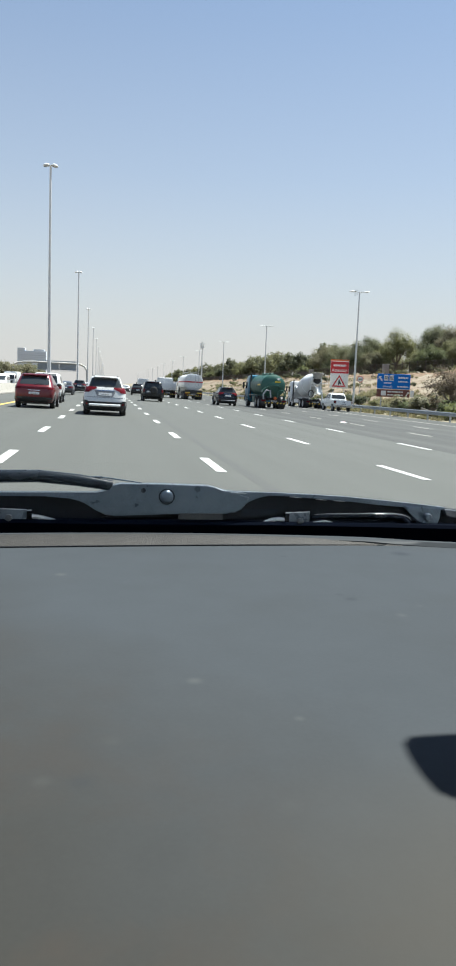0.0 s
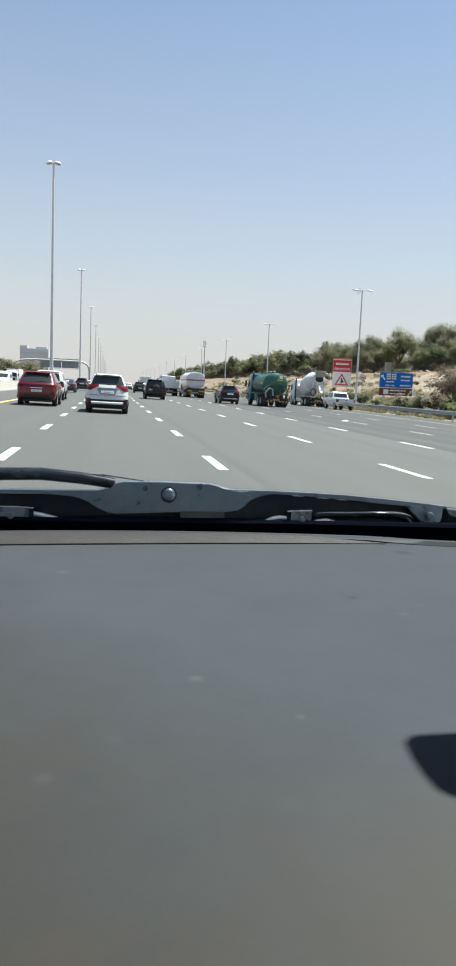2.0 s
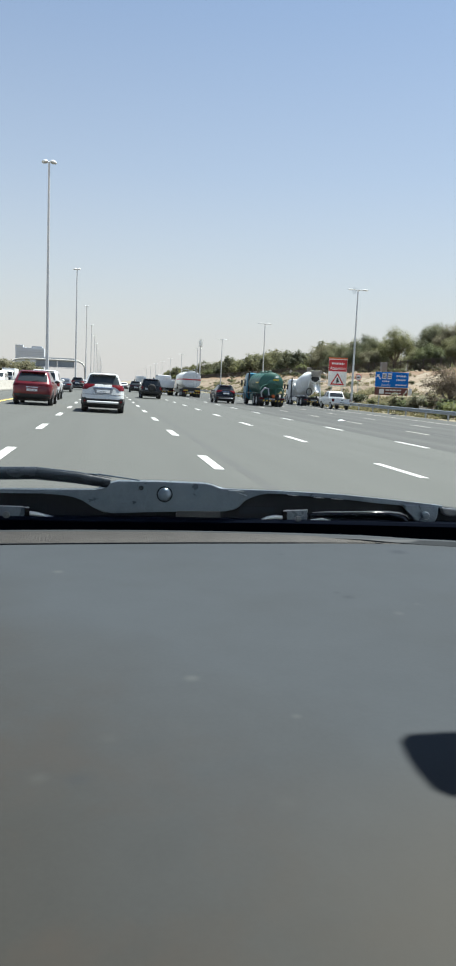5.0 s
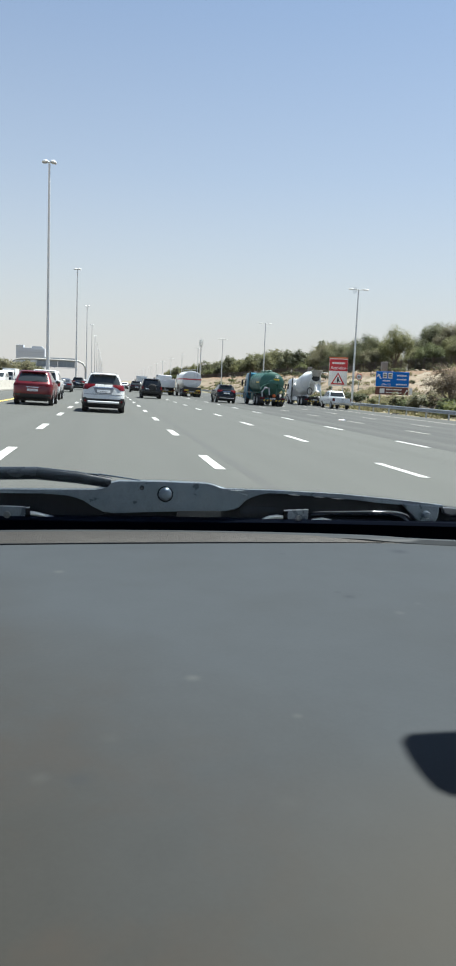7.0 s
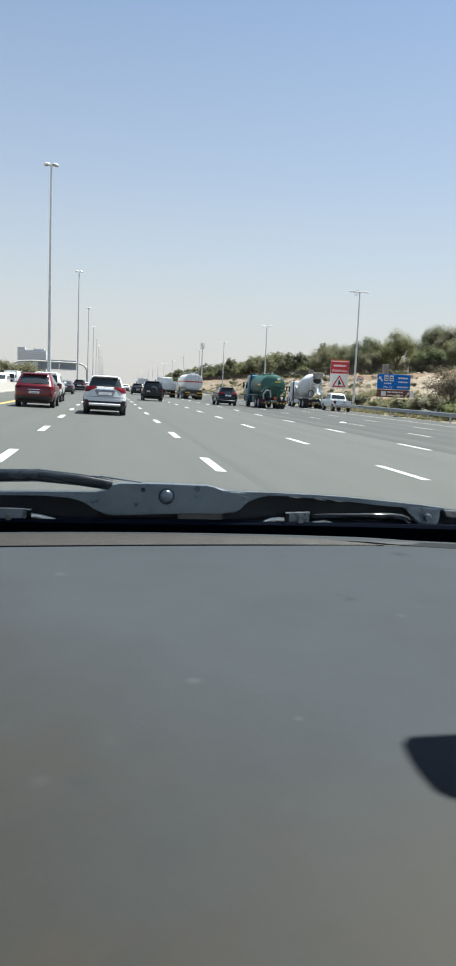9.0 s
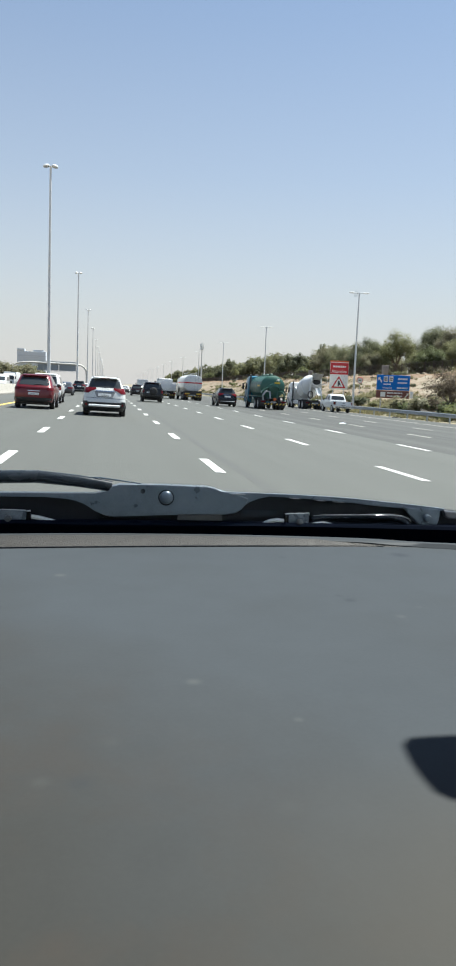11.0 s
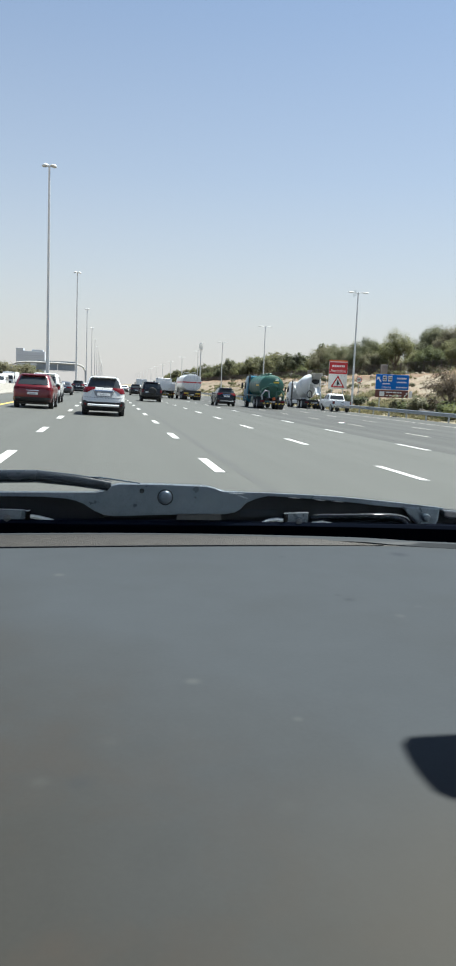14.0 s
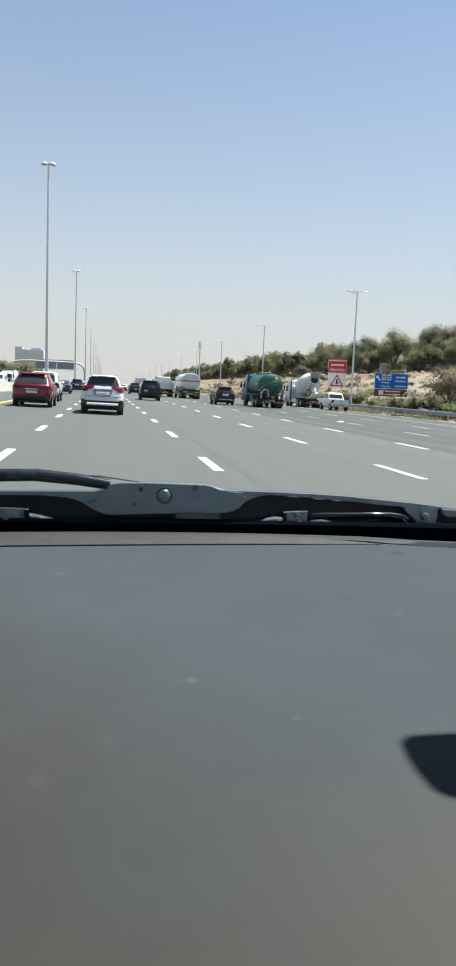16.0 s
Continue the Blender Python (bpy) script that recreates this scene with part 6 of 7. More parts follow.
def dash_edge(x):
    """The far edge of the top pad, beside the rim."""
    return min(0.9215 + 0.043 * x, rim_line(x) - 0.006)


def dash_top(x, y):
    z = DZ - 0.004 * ((x - 0.15) / 0.5) ** 2
    return z - 0.35 * max(0.10 - y, 0) ** 1.5 * 3 if y < 0.10 else z


def dash_grid():
    bm = B()
    xs = [-0.75 + 0.05 * i for i in range(35)]
    rows = []
    for f in [0.0, 0.02, 0.05, 0.08, 0.12, 0.2, 0.3, 0.4, 0.5, 0.6, 0.7, 0.8, 0.9, 0.96, 1.0]:
        rows.append([Vector((x, dash_edge(x) * f, dash_top(x, dash_edge(x) * f))) for x in xs])
    far = [Vector((p.x, p.y + 0.004, p.z - 0.006)) for p in rows[-1]]
    near = [Vector((p.x, p.y, p.z - 0.25)) for p in rows[0]]
    outer = [near] + rows + [far]
    inner = [[p + Vector((0, 0.004, -0.03)) if i else p + Vector((0, 0.03, 0)) for p in row] for i, row in enumerate(outer)]
    return strip(bm, (outer, inner))


dashboard = thing("dashboard", pose(0, 0, 0), "dark grey moulded dashboard top in hard sunlight", "dashboard")
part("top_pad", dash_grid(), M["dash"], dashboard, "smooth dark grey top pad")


def rim_strip():
    outer, inner = [], []
    xs = [-0.75 + 0.03 * i for i in range(56)]
    for dy, dz in ((-0.070, -0.030), (-0.055, -0.012), (-0.030, 0.000), (-0.010, 0.0048), (0.0, 0.0058), (0.008, 0.0048), (0.014, -0.002), (0.018, -0.06)):
        thin = [1 - 0.65 * (min(max((x - 0.15) / 0.25, 0), 1) if dy < 0 else 0) for x in xs]
        outer.append([Vector((x, rim_line(x) + dy * k, DZ + dz - 0.007 * smooth(x, 0.385, 0.43))) for x, k in zip(xs, thin)])
        inner.append([Vector((x, rim_line(x) + dy * 0.5 - 0.01, DZ + dz - 0.07)) for x in xs])
    return strip(B(), (outer, inner))


def rim_band():
    """The smooth pale top of the rim; it widens to the right until no grain is left."""
    outer, inner = [], []
    xs = [-0.75 + 0.02 * i for i in range(84)]
    for f, dz in ((-1.0, 0.0034), (-0.5, 0.0062), (0.0, 0.0068), (0.5, 0.0058), (1.0, 0.0)):
        row = []
        for x in xs:
            flush = smooth(x, 0.34, 0.43)
            low = max(rim_line(x) - 0.004 - 0.008 * smooth(x, 0.12, 0.40), dash_edge(x) + 0.0008 - 0.005 * smooth(x, 0.40, 0.43))
            y = rim_line(x) + (f * (rim_line(x) - low) if f < 0 else f * 0.012)
            z = DZ + dz * (1 - 0.35 * flush)
            row.append(Vector((x, y, z + (dash_top(x, 0.9) + 0.0004 - z) * flush if f == -1 else z)))
        outer.append(row)
        inner.append([p - Vector((0, 0, 0.004)) for p in row])
    return strip(B(), (outer, inner))


# the shade between pad and rim, laid in as a thin black tube
gap_x = [-0.25 + 0.04 * i for i in range(17)]
part("gap_shade_strip", tube(B(), [(x, dash_edge(x) + 0.0025, dash_top(x, 0.9) + 0.0004) for x in gap_x], [0.0011 - 0.0007 * smooth(x, 0.16, 0.39) for x in gap_x], 6), M["rubber"], dashboard, "thin black strip as the shade in the gap along the rim")
part("rim_edge", rim_band(), M["dash"], dashboard, "smooth paler edge of the rim")
part("grained_rim", rim_strip(), M["leather"], dashboard, "grained leather-like rim under the windscreen")

cowl = thing("cowl_panel", pose(0, 1.06, 0.9), "matt black cowl panel below the windscreen", "car panel")
cv = [[Vector((x, -0.045 + dy - 0.10 * (x - 0.06) ** 2, dz)) for x in np.linspace(-0.8, 0.95, 22)] for dy, dz in ((0.085, 0.0), (0.085, 0.20), (0.087, 0.2410), (0.092, 0.2455), (0.13, 0.2425), (0.17, 0.15))]
ci = [[p + Vector((0, 0.02, -0.02)) for p in row] for row in cv]
part("panel", strip(B(), (cv, ci)), M["cowl"], cowl)

# wipers lie in the plane y = 1.12; x across, z up
WY = 1.12


def flat(outline, depth, y=WY, bevel=0.002):
    return slab(B(), outline, (0, y, 0), (1, 0, 0), (0, 0, 1), depth, bevel)


wiper = thing("windscreen_wiper", pose(0, 0, 0), "worn black steel wiper arm parked across the windscreen", "wiper", "windscreen wipers")
plate_out = [(-0.45, 1.1800), (-0.18, 1.1832), (-0.07, 1.1842), (-0.015, 1.1850), (0.0045, 1.1880), (0.0085, 1.196), (0.020, 1.199), (0.080, 1.1992), (0.151, 1.198), (0.165, 1.195), (0.181, 1.188), (0.198, 1.186), (0.216, 1.181), (0.212, 1.172), (0.205, 1.163), (0.196, 1.158), (0.181, 1.156), (0.09, 1.154), (0.013, 1.1508), (-0.001, 1.1520), (-0.015, 1.1585), (-0.031, 1.1690), (-0.041, 1.1745), (-0.055, 1.1778), (-0.09, 1.1788), (-0.18, 1.1782), (-0.45, 1.1750)]
part("bracket", flat(plate_out, 0.018, WY, 0.0015), M["wiper"], wiper, "broad pressed-steel bracket")
# highlights on the bracket's upper edge, laid on as thin pale tubes
part("edge_highlight", tube(B(), [(0.012, WY - 0.008, 1.1965), (0.020, WY - 0.008, 1.1988), (0.080, WY - 0.008, 1.1990), (0.151, WY - 0.008, 1.1978), (0.165, WY - 0.008, 1.1948), (0.181, WY - 0.008, 1.1878)], [0.0003, 0.0005, 0.0005, 0.0007, 0.0007, 0.0003], 6), M["pale_steel"], wiper, "edge highlight modelled as a thin pale line")
part("edge_highlight", tube(B(), [(0.184, WY - 0.008, 1.1883), (0.20, WY - 0.008, 1.1880), (0.212, WY - 0.008, 1.1876)], [0.0003, 0.0008, 0.0003], 6), M["pale_steel"], wiper)
part("bolt_seat", spin(B(), [(0.0122, 0.0), (0.0122, 0.0010), (0.0108, 0.0014), (0.001, 0.0014)], pose(0.0896, WY - 0.0085, 1.1807, 90, 0, 0), 20), M["arm_rubber"], wiper)
part("pivot_bolt", spin(B(), [(0.0100, 0.0), (0.0100, 0.0030), (0.0090, 0.0042), (0.0080, 0.0056), (0.0058, 0.0066), (0.001, 0.0070)], pose(0.0896, WY - 0.008, 1.1807, 90, 0, 0), 20), M["wiper"], wiper, "round pivot bolt")
part("hole", spin(B(), [(0.0036, 0.0), (0.0036, 0.0010), (0.0022, 0.0004), (0.001, 0.0003)], pose(0.0543, WY - 0.009, 1.1897, 90, 0, 0), 14), M["arm_rubber"], wiper)
part("arm", tube(B(), [(-0.42, WY, 1.192), (-0.26, WY, 1.203), (-0.16, WY, 1.206), (-0.10, WY, 1.2075), (-0.043, WY, 1.2025), (-0.010, WY, 1.1978), (0.0085, WY, 1.1950)], [0.0098, 0.0098, 0.0096, 0.0094, 0.0090, 0.0085, 0.0080], 14), M["arm_rubber"], wiper, "thick rubber-covered arm")
part("arm_wire", tube(B(), [(-0.024, WY - 0.002, 1.2085), (-0.008, WY - 0.002, 1.2078), (0.016, WY - 0.002, 1.2048), (0.052, WY - 0.002, 1.2000)], [0.0005, 0.0013, 0.0013, 0.0008], 6), M["wiper"], wiper)
part("blade", flat([(-0.45, 1.1765), (-0.162, 1.1795), (-0.020, 1.1795), (-0.009, 1.170), (0.003, 1.158), (0.013, 1.149), (-0.02, 1.143), (-0.162, 1.141), (-0.45, 1.135)], 0.012, WY + 0.012), M["rubber"], wiper, "black rubber blade")
part("blade_root", flat([(-0.03, 1.165), (0.20, 1.165), (0.20, 1.130), (-0.03, 1.130)], 0.010, WY + 0.016, 0.001), M["rubber"], wiper, "black rubber behind the bracket")
part("blade", flat([(0.165, 1.188), (0.253, 1.1860), (0.332, 1.1840), (0.413, 1.1770), (0.500, 1.1690), (0.512, 1.160), (0.512, 1.128), (0.30, 1.128), (0.165, 1.130)], 0.012, WY + 0.012), M["rubber"], wiper, "black rubber blade")
part("blade_spine", flat([(0.170, 1.1905), (0.2225, 1.1893), (0.2647, 1.1885), (0.3141, 1.1868), (0.3676, 1.1845), (0.4151, 1.1807), (0.4565, 1.1772), (0.5018, 1.1729), (0.537, 1.1695), (0.537, 1.1655), (0.475, 1.1690), (0.457, 1.1699), (0.4225, 1.1723), (0.3883, 1.1760), (0.3545, 1.1787), (0.3144, 1.1813), (0.2748, 1.1838), (0.2486, 1.1846), (0.2325, 1.1824), (0.2199, 1.1774), (0.2121, 1.1715), (0.2044, 1.1634), (0.190, 1.170)], 0.008, WY - 0.003, 0.0012), M["wiper"], wiper, "pressed steel spine")
part("inner_tab", flat([(0.2061, 1.1602), (0.2092, 1.1625), (0.2644, 1.1620), (0.2616, 1.1545), (0.2405, 1.1520), (0.2066, 1.1496)], 0.003, WY + 0.002, 0.0), M["arm_rubber"], wiper)
part("grey_tab", flat([(0.108, 1.1565), (0.174, 1.1570), (0.175, 1.1478), (0.107, 1.1478)], 0.004, WY - 0.016, 0.0), M["tab"], wiper, "dusty grey tab")
part("end_bracket", flat([(0.4652, 1.1722), (0.5310, 1.1700), (0.5300, 1.1508), (0.5260, 1.1420), (0.4985, 1.1415), (0.4876, 1.1486), (0.4837, 1.1552), (0.4760, 1.1650)], 0.016, WY, 0.003), M["wiper"], wiper, "small end bracket")
part("end_bolt", spin(B(), [(0.0065, 0.0), (0.0065, 0.004), (0.005, 0.007), (0.001, 0.0075)], pose(0.5072, WY - 0.008, 1.1540, 90, 0, 0), 16), M["wiper"], wiper)

second = thing("windscreen_wiper", pose(0, 0, 0), "second wiper linkage with dark clips lying below the first", "wiper", "windscreen wipers")
part("clip", flat([(0.274, 1.1592), (0.3128, 1.1608), (0.3105, 1.1521), (0.3121, 1.1435), (0.274, 1.1435)], 0.006, WY - 0.010, 0.0015), M["clip_steel"], second, "dark steel clip")
part("clip_bolt", spin(B(), [(0.005, 0.0), (0.005, 0.003), (0.001, 0.004)], pose(0.296, WY - 0.017, 1.147, 90, 0, 0), 14), M["dull_steel"], second)
part("blade_back", tube(B(), [(0.316, WY - 0.010, 1.1505), (0.343, WY - 0.010, 1.1535), (0.414, WY - 0.010, 1.1548), (0.448, WY - 0.010, 1.1542), (0.465, WY - 0.010, 1.151), (0.475, WY - 0.010, 1.143)], [0.0035, 0.005, 0.0055, 0.0055, 0.0055, 0.005], 12), M["gloss_rubber"], second, "glossy black rounded blade back")
# the blade back's highlight, laid on as a pale tube
part("edge_highlight", tube(B(), [(0.319, WY - 0.0145, 1.1570), (0.3387, WY - 0.0145, 1.1583), (0.3954, WY - 0.0145, 1.1592), (0.4256, WY - 0.0145, 1.1604), (0.4461, WY - 0.0145, 1.1598), (0.4633, WY - 0.0145, 1.1578), (0.4738, WY - 0.0145, 1.1543), (0.4777, WY - 0.0145, 1.1497)], [0.0003, 0.0006, 0.0007, 0.0009, 0.0012, 0.0011, 0.0007, 0.0003], 6), M["worn_steel"], second)
part("link", tube(B(), [(0.240, WY - 0.012, 1.1425), (0.250, WY - 0.012, 1.1472), (0.262, WY - 0.012, 1.1490), (0.2755, WY - 0.012, 1.1470)], 0.0032, 8), M["pale_steel"], second)
part("link", tube(B(), [(0.318, WY - 0.012, 1.1435), (0.335, WY - 0.012, 1.1465), (0.352, WY - 0.012, 1.1425)], 0.0020, 8), M["pale_steel"], second)
part("clip", flat([(-0.166, 1.1600), (-0.117, 1.1595), (-0.1125, 1.1545), (-0.117, 1.1420), (-0.166, 1.1410)], 0.006, WY - 0.010, 0.0015), M["clip_steel"], second)
part("clip_bolt", spin(B(), [(0.005, 0.0), (0.005, 0.003), (0.001, 0.004)], pose(-0.1395, WY - 0.017, 1.1480, 90, 0, 0), 14), M["dull_steel"], second)
part("rod", tube(B(), [(-0.1126, WY - 0.012, 1.1505), (-0.097, WY - 0.012, 1.1485), (-0.074, WY - 0.012, 1.1425)], 0.0032, 8), M["pale_steel"], second)
part("end_blade", flat([(0.52, 1.168), (0.60, 1.160), (0.66, 1.152), (0.66, 1.120), (0.52, 1.126)], 0.010, WY + 0.014, 0.001), M["rubber"], second, "black rubber blade end")
for px, pz in ((0.2755, 1.1605), (-0.1105, 1.1600)):  # black posts beside the clips, each with a pale tube as its top highlight
    part("clip_post", flat([(px - 0.0035, 1.140), (px + 0.0035, 1.140), (px + 0.0035, pz), (px - 0.0035, pz)], 0.006, WY - 0.013, 0.001), M["gloss_rubber"], second, "black post beside the clip")
    part("post_glint", tube(B(), [(px - 0.003, WY - 0.0165, pz - 0.0012), (px + 0.003, WY - 0.0165, pz - 0.0008)], [0.0007, 0.0010], 6), M["pale_steel"], second)
part("end_clip", flat([(0.537, 1.166), (0.575, 1.163), (0.6, 1.156), (0.55, 1.152), (0.54, 1.156)], 0.01, WY, 0.002), M["dull_steel"], second)
# highlights on the clips' top edges, also pale tubes
part("edge_highlight", tube(B(), [(0.276, WY - 0.0135, 1.1592), (0.295, WY - 0.0135, 1.1600), (0.312, WY - 0.0135, 1.1606)], [0.0003, 0.0008, 0.0003], 6), M["pale_steel"], second)
part("edge_highlight", tube(B(), [(-0.164, WY - 0.0135, 1.1603), (-0.135, WY - 0.0135, 1.1600), (-0.114, WY - 0.0135, 1.1590)], [0.0003, 0.0007, 0.0005], 6), M["pale_steel"], second)
# glints along the spine's lower edge, put on as pale slivers
for x0, x1, z in ((0.281, 0.300, 1.1824), (0.3225, 0.341, 1.1795), (0.351, 0.371, 1.1777)):
    part("spine_glint", tube(B(), [(x0, WY - 0.003, z), ((x0 + x1) / 2, WY - 0.003, z - 0.0006), (x1, WY - 0.003, z - 0.0014)], [0.0002, 0.0007, 0.0002], 5), M["pale_steel"], wiper, "thin bright glint modelled on the spine")


for t in (wiper, second):  # keep the flat faces flat beside their rounded edges
    for ob in t.children:
        if ob.name.split(".")[0] in ("bracket", "blade", "blade_spine", "end_bracket", "clip", "end_clip", "inner_tab", "grey_tab"):
            ob.data.set_sharp_from_angle(angle=radians(20))

# rear-view mirror overhead: its shadow falls on the dashboard
mirror = thing("rear_view_mirror", pose(0.4495, 0.4515, 1.545, -10, 0, 0), "black rear-view mirror under the windscreen header", "mirror")
hull = []
for y, k, left in ((-0.033, 0.93, 0.93), (-0.025, 0.985, 0.985), (-0.008, 1.0, 1.0), (0.008, 1.0, 1.0), (0.025, 0.985, 0.985), (0.033, 0.93, 0.93)):
    hull.append([((0.125 * (left if math.cos(a) < 0 else 1)) * math.copysign(abs(math.cos(a)) ** (0.90 if math.sin(a) > 0 else 0.64), math.cos(a)), y, (0.046 if math.sin(a) > 0 else 0.0438) * k * math.copysign(abs(math.sin(a)) ** (0.90 if math.sin(a) > 0 else 0.85), math.sin(a))) for a in (2 * math.pi * i / 28 for i in range(28))])
part("housing", rings(B(), hull), M["plastic"], mirror)
part("mirror_glass", rings(B(), [[(p[0] * 0.95, -0.0355 + d, p[2] * 0.92) for p in hull[0]] for d in (0, 0.002)]), M["chrome"], mirror)
part("stem", tube(B(), [(0, 0.02, 0.01), (0, 0.05, 0.05), (0, 0.06, 0.09)], 0.012, 8), M["plastic"], mirror)

# plain unseen cabin round and behind the camera; the ceiling shades the dashboard
for n, b in (("ceiling", (-0.85, 0.95, -1.6, 0.33, 1.70, 1.75)), ("wall_rear", (-0.85, 0.95, -1.66, -1.6, 0.90, 1.75)), ("wall_left", (-0.90, -0.85, -1.6, 0.33, 0.90, 1.70)), ("wall_right", (0.95, 1.0, -1.6, 0.33, 0.90, 1.70)), ("floor", (-0.85, 0.95, -1.6, 0.9, 0.905, 0.94))):
    tagged(part(n, box(B(), *b, 0.012), M["lining"]), "plain dark lining of the car cabin", "car cabin", kind="structure")

# unseen side walls, added to keep low sky light off the dashboard
for n, x in (("wall_front_left", -0.90), ("wall_front_right", 0.95)):
    side = slab(B(), [(0.335, 0.90), (1.13, 0.90), (1.13, 1.10), (0.335, 1.69)], (x + 0.025, 0, 0), (0, 1, 0), (0, 0, 1), 0.05, 0.006)
    tagged(part(n, side, M["lining"]), "unseen plain dark side wall added below the windscreen pillar", "car cabin", kind="structure")

# plain body under the cabin, resting on its wheels
own = thing("saloon", pose(0.05, 0, 0, 0, math.degrees(math.atan(SLOPE)), 0), "plain dark grey car body on four wheels under the dashboard", "car")
hull_low = Shell([(0.28, -2.75, 1.95, 0.80), (0.42, -2.85, 2.12, 0.90), (0.60, -2.88, 2.15, 0.93), (0.75, -2.85, 2.12, 0.93), (0.86, -2.75, 1.98, 0.90), (0.90, -2.5, 1.7, 0.78)], 0.3, 0.08)
part("body", hull_low.build(B()), M["grey_paint"], own)
for s in (-1, 1):
    for y in (-1.9, 1.2):
        wheel(own, s * 0.83, y, 0.33, 0.23, s)

# plain painted skin round the cabin
for x in (-0.914, 1.014):
    skin = slab(B(), [(-1.66, 0.86), (1.10, 0.86), (1.10, 1.09), (0.30, 1.66), (0.22, 1.74), (-1.50, 1.74), (-1.66, 1.20)], (x, 0, 0), (0, 1, 0), (0, 0, 1), 0.022, 0.005)
    side = part("door_skin", skin, M["grey_paint"], own)
    out = x + (0.012 if x > 0 else -0.012)
    for y0, y1, z1 in ((-1.42, -0.68, 1.60), (-0.58, 0.20, 1.60)):
        part("side_window", slab(B(), [(y0, 1.14), (y1, 1.14), (y1, z1), (y0, z1)], (out, 0, 0), (0, 1, 0), (0, 0, 1), 0.008, 0.002), M["glass"], side)
    part("door_handle", box(B(), out - 0.012, out + 0.012, -0.52, -0.36, 0.99, 1.02, 0.005), M["plastic"], side)
part("roof", box(B(), -0.92, 1.02, -1.66, 0.31, 1.756, 1.795, 0.018), M["grey_paint"], own)
back = part("rear_panel", box(B(), -0.90, 1.00, -1.690, -1.665, 0.88, 1.75, 0.008), M["grey_paint"], own)
part("rear_window", box(B(), -0.72, 0.82, -1.698, -1.688, 1.18, 1.62, 0.003), M["glass"], back)

# windscreen: one clear pane over the dashboard, with a small smear on it
def pane_material(name, tint, gloss_rough):
    """Clear glass: see-through, with mirror gloss that grows towards grazing angles."""
    m = bpy.data.materials.new(name)
    m.use_nodes = True
    nt = m.node_tree
    nt.nodes.remove(nt.nodes["Principled BSDF"])
    clear, gloss, mx, fr = (nt.nodes.new("ShaderNode" + k) for k in ("BsdfTransparent", "BsdfGlossy", "MixShader", "Fresnel"))
    clear.inputs["Color"].default_value = (*tint, 1)
    gloss.inputs["Roughness"].default_value = gloss_rough
    fr.inputs["IOR"].default_value = 1.13
    nt.links.new(fr.outputs[0], mx.inputs[0])
    nt.links.new(clear.outputs[0], mx.inputs[1])
    nt.links.new(gloss.outputs[0], mx.inputs[2])
    nt.links.new(mx.outputs[0], nt.nodes["Material Output"].inputs["Surface"])
    return m


low_edge, high_edge = Vector((0, 1.13, 1.12)), Vector((0, 0.35, 1.70))
along = (high_edge - low_edge).normalized()
pane_mesh = finish(slab(B(), [(-0.82, 0), (0.92, 0), (0.92, 0.97), (-0.82, 0.97)], low_edge, (1, 0, 0), along, 0.004), "window_1", pane_material("clear_windscreen_glass", (0.985, 0.995, 0.99), 0.0))
clear_m = bpy.data.materials.new("clear_glass_body")
clear_m.use_nodes = True
cn = clear_m.node_tree
cn.nodes.remove(cn.nodes["Principled BSDF"])
cn.links.new(cn.nodes.new("ShaderNodeBsdfTransparent").outputs[0], cn.nodes["Material Output"].inputs["Surface"])
pane_mesh.materials.append(clear_m)
inward = Vector((1, 0, 0)).cross(along)
if inward.y > 0:
    inward = -inward
for f in pane_mesh.polygons:  # the gloss sits on the face towards the cabin
    f.material_index = 0 if Vector(f.normal).dot(inward) > 0.9 else 1
windscreen = tagged(part("window_1", pane_mesh, None), "clear raked windscreen with a small dried smear", "windscreen", kind="structure")
windscreen.visible_shadow = False
smear_m = bpy.data.materials.new("dried_smear")
smear_m.use_nodes = True
sn = smear_m.node_tree
sn.nodes["Principled BSDF"].inputs["Base Color"].default_value = (0.0, 0.0, 0.0, 1)
sn.nodes["Principled BSDF"].inputs["Roughness"].default_value = 1.0
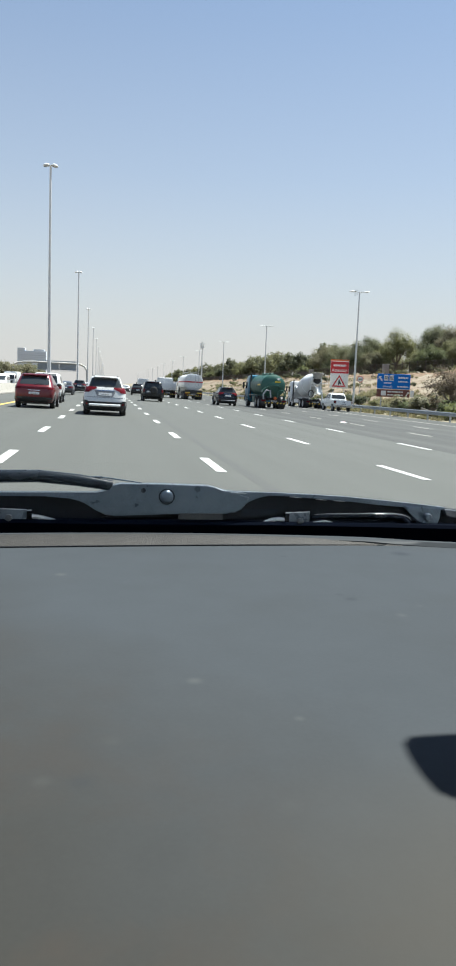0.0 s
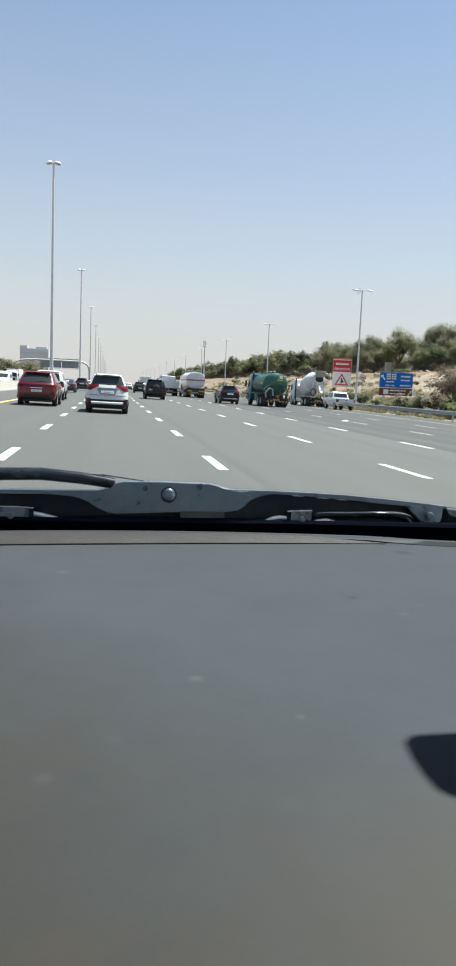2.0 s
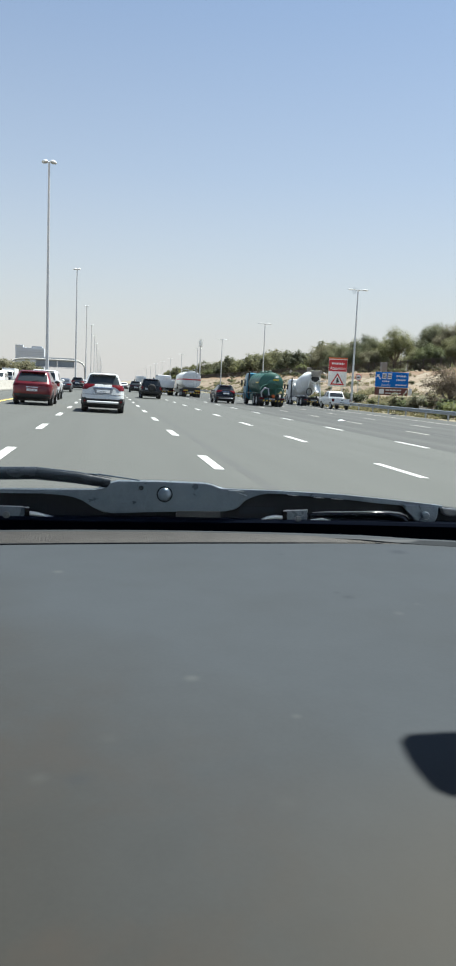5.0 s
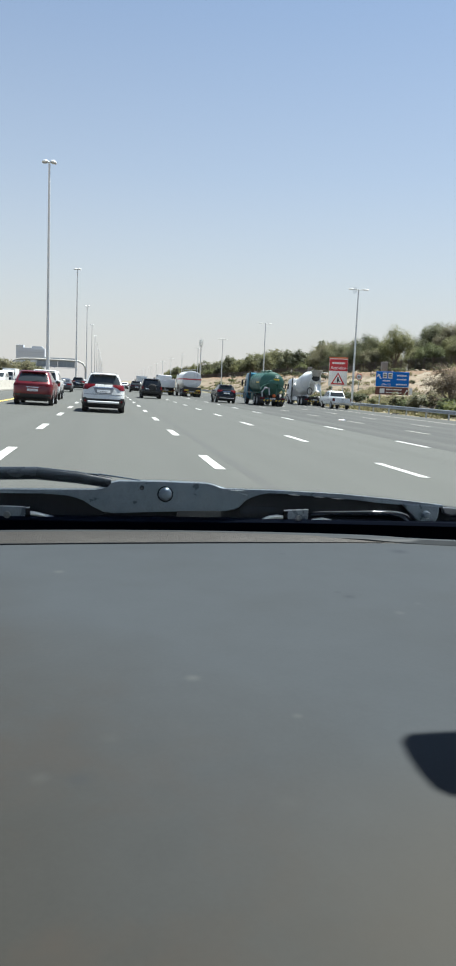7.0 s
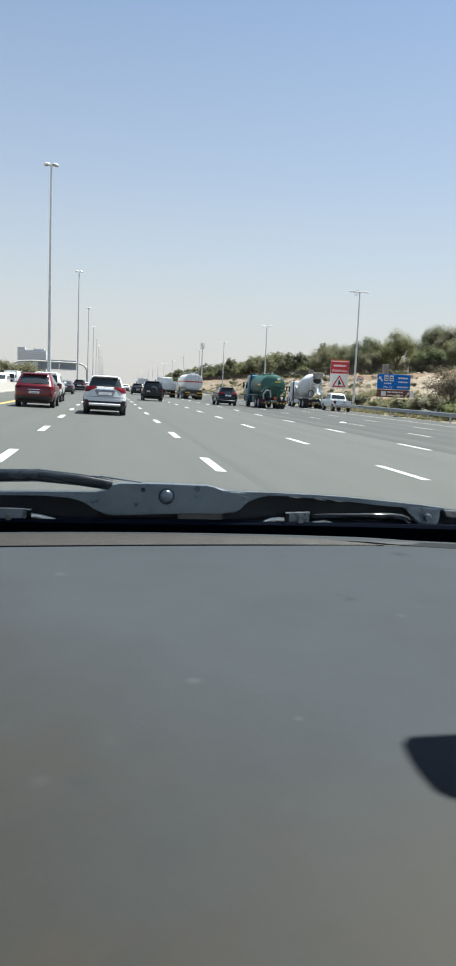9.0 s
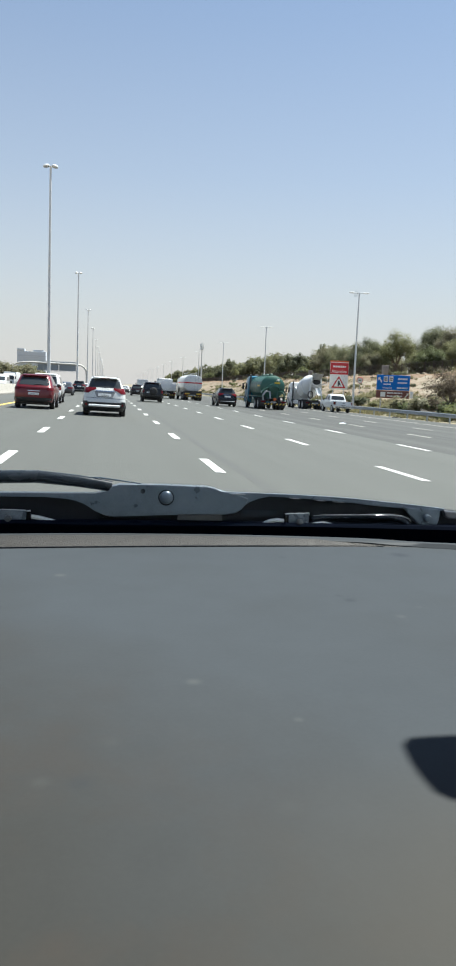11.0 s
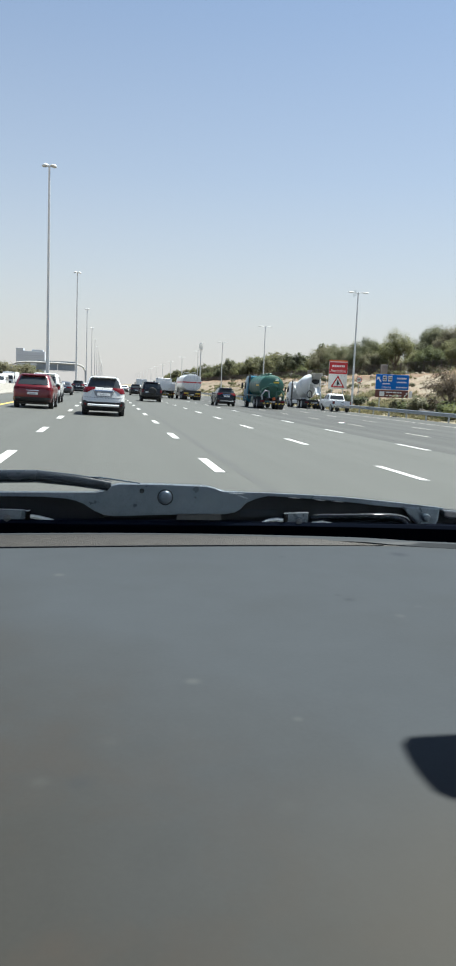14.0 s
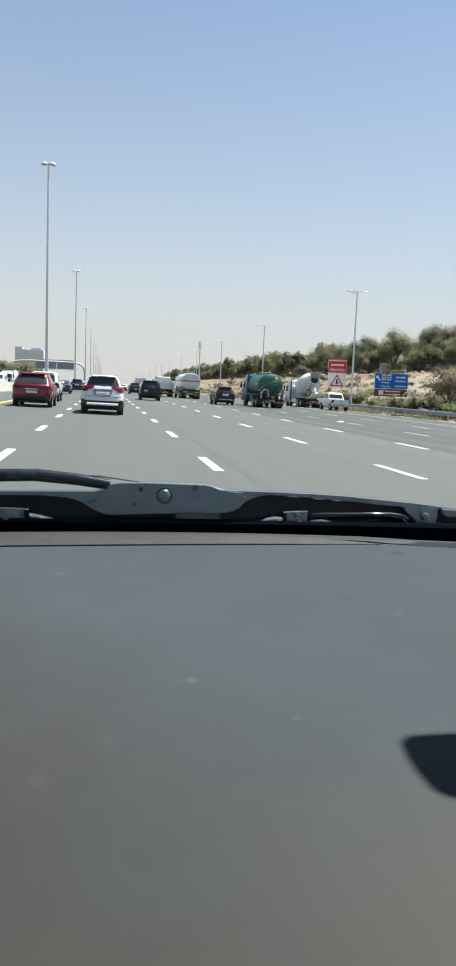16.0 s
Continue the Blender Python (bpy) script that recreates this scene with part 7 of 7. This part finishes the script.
sn.nodes["Principled BSDF"].inputs["Specular IOR Level"].default_value = 0.0
sn.nodes["Principled BSDF"].inputs["Alpha"].default_value = 0.09
smear = [(0.231 + 0.0009 * math.cos(a) * (1 + 0.3 * math.sin(3 * a)) + 0.0013 * math.sin(a), 0.537 + 0.0016 * math.sin(a)) for a in (2 * math.pi * i / 14 for i in range(14))]
dried = part("smear", slab(B(), smear, low_edge, (1, 0, 0), along, 0.006), smear_m, windscreen, "faint dried smear")
dried.visible_shadow = False

# a crumpled bag lying on the asphalt
bag = B()
r2 = random.Random(4)
rings(bag, [[(0.22 * k * math.cos(a) * r2.uniform(0.8, 1.25), 0.16 * k * math.sin(a) * r2.uniform(0.8, 1.2), h) for a in (2 * math.pi * i / 12 for i in range(12))] for h, k in ((0, 0.9), (0.06, 1.1), (0.13, 0.9), (0.17, 0.5), (0.19, 0.15))])
bg = tagged(part("plastic_bag", bag, M["bag"]), "crumpled white plastic bag on the asphalt", "litter")
bg.matrix_basis = on_road(12.6, 39.0) @ Matrix.Diagonal((0.8, 0.7, 0.38, 1))

scrap = B()
tube(scrap, [(-0.35, 0, 0.03), (-0.15, 0.08, 0.10), (0.1, 0.05, 0.07), (0.3, -0.06, 0.12), (0.45, -0.02, 0.02)], [0.05, 0.08, 0.06, 0.07, 0.03], 7, 0.6)
sc = tagged(part("tyre_scrap", scrap, M["tyre"]), "torn black strip of tyre lying on the shoulder", "litter")
sc.matrix_basis = on_road(24.0, 60)

# ---------------------------------------------------------------- painted lane marks, one by one
dash_mesh = {}
for k in range(-1, 5):
    mat = "white_line" if k < 3 else "pale_line"
    if mat not in dash_mesh:
        dash_mesh[mat] = finish(box(B(), -0.09, 0.09, 0, DASH_LEN, 0.001, 0.006, 0), "lane_mark", M[mat])
    x = LINE0 + LANE * k
    for n in range(48):
        d = part("lane_mark", dash_mesh[mat], None, road if k < 3 else slow_road)
        d.matrix_basis = pose(x, DASH0 + DASH_STEP * n, gz(x), 0, math.degrees(math.atan(SLOPE)), 0)
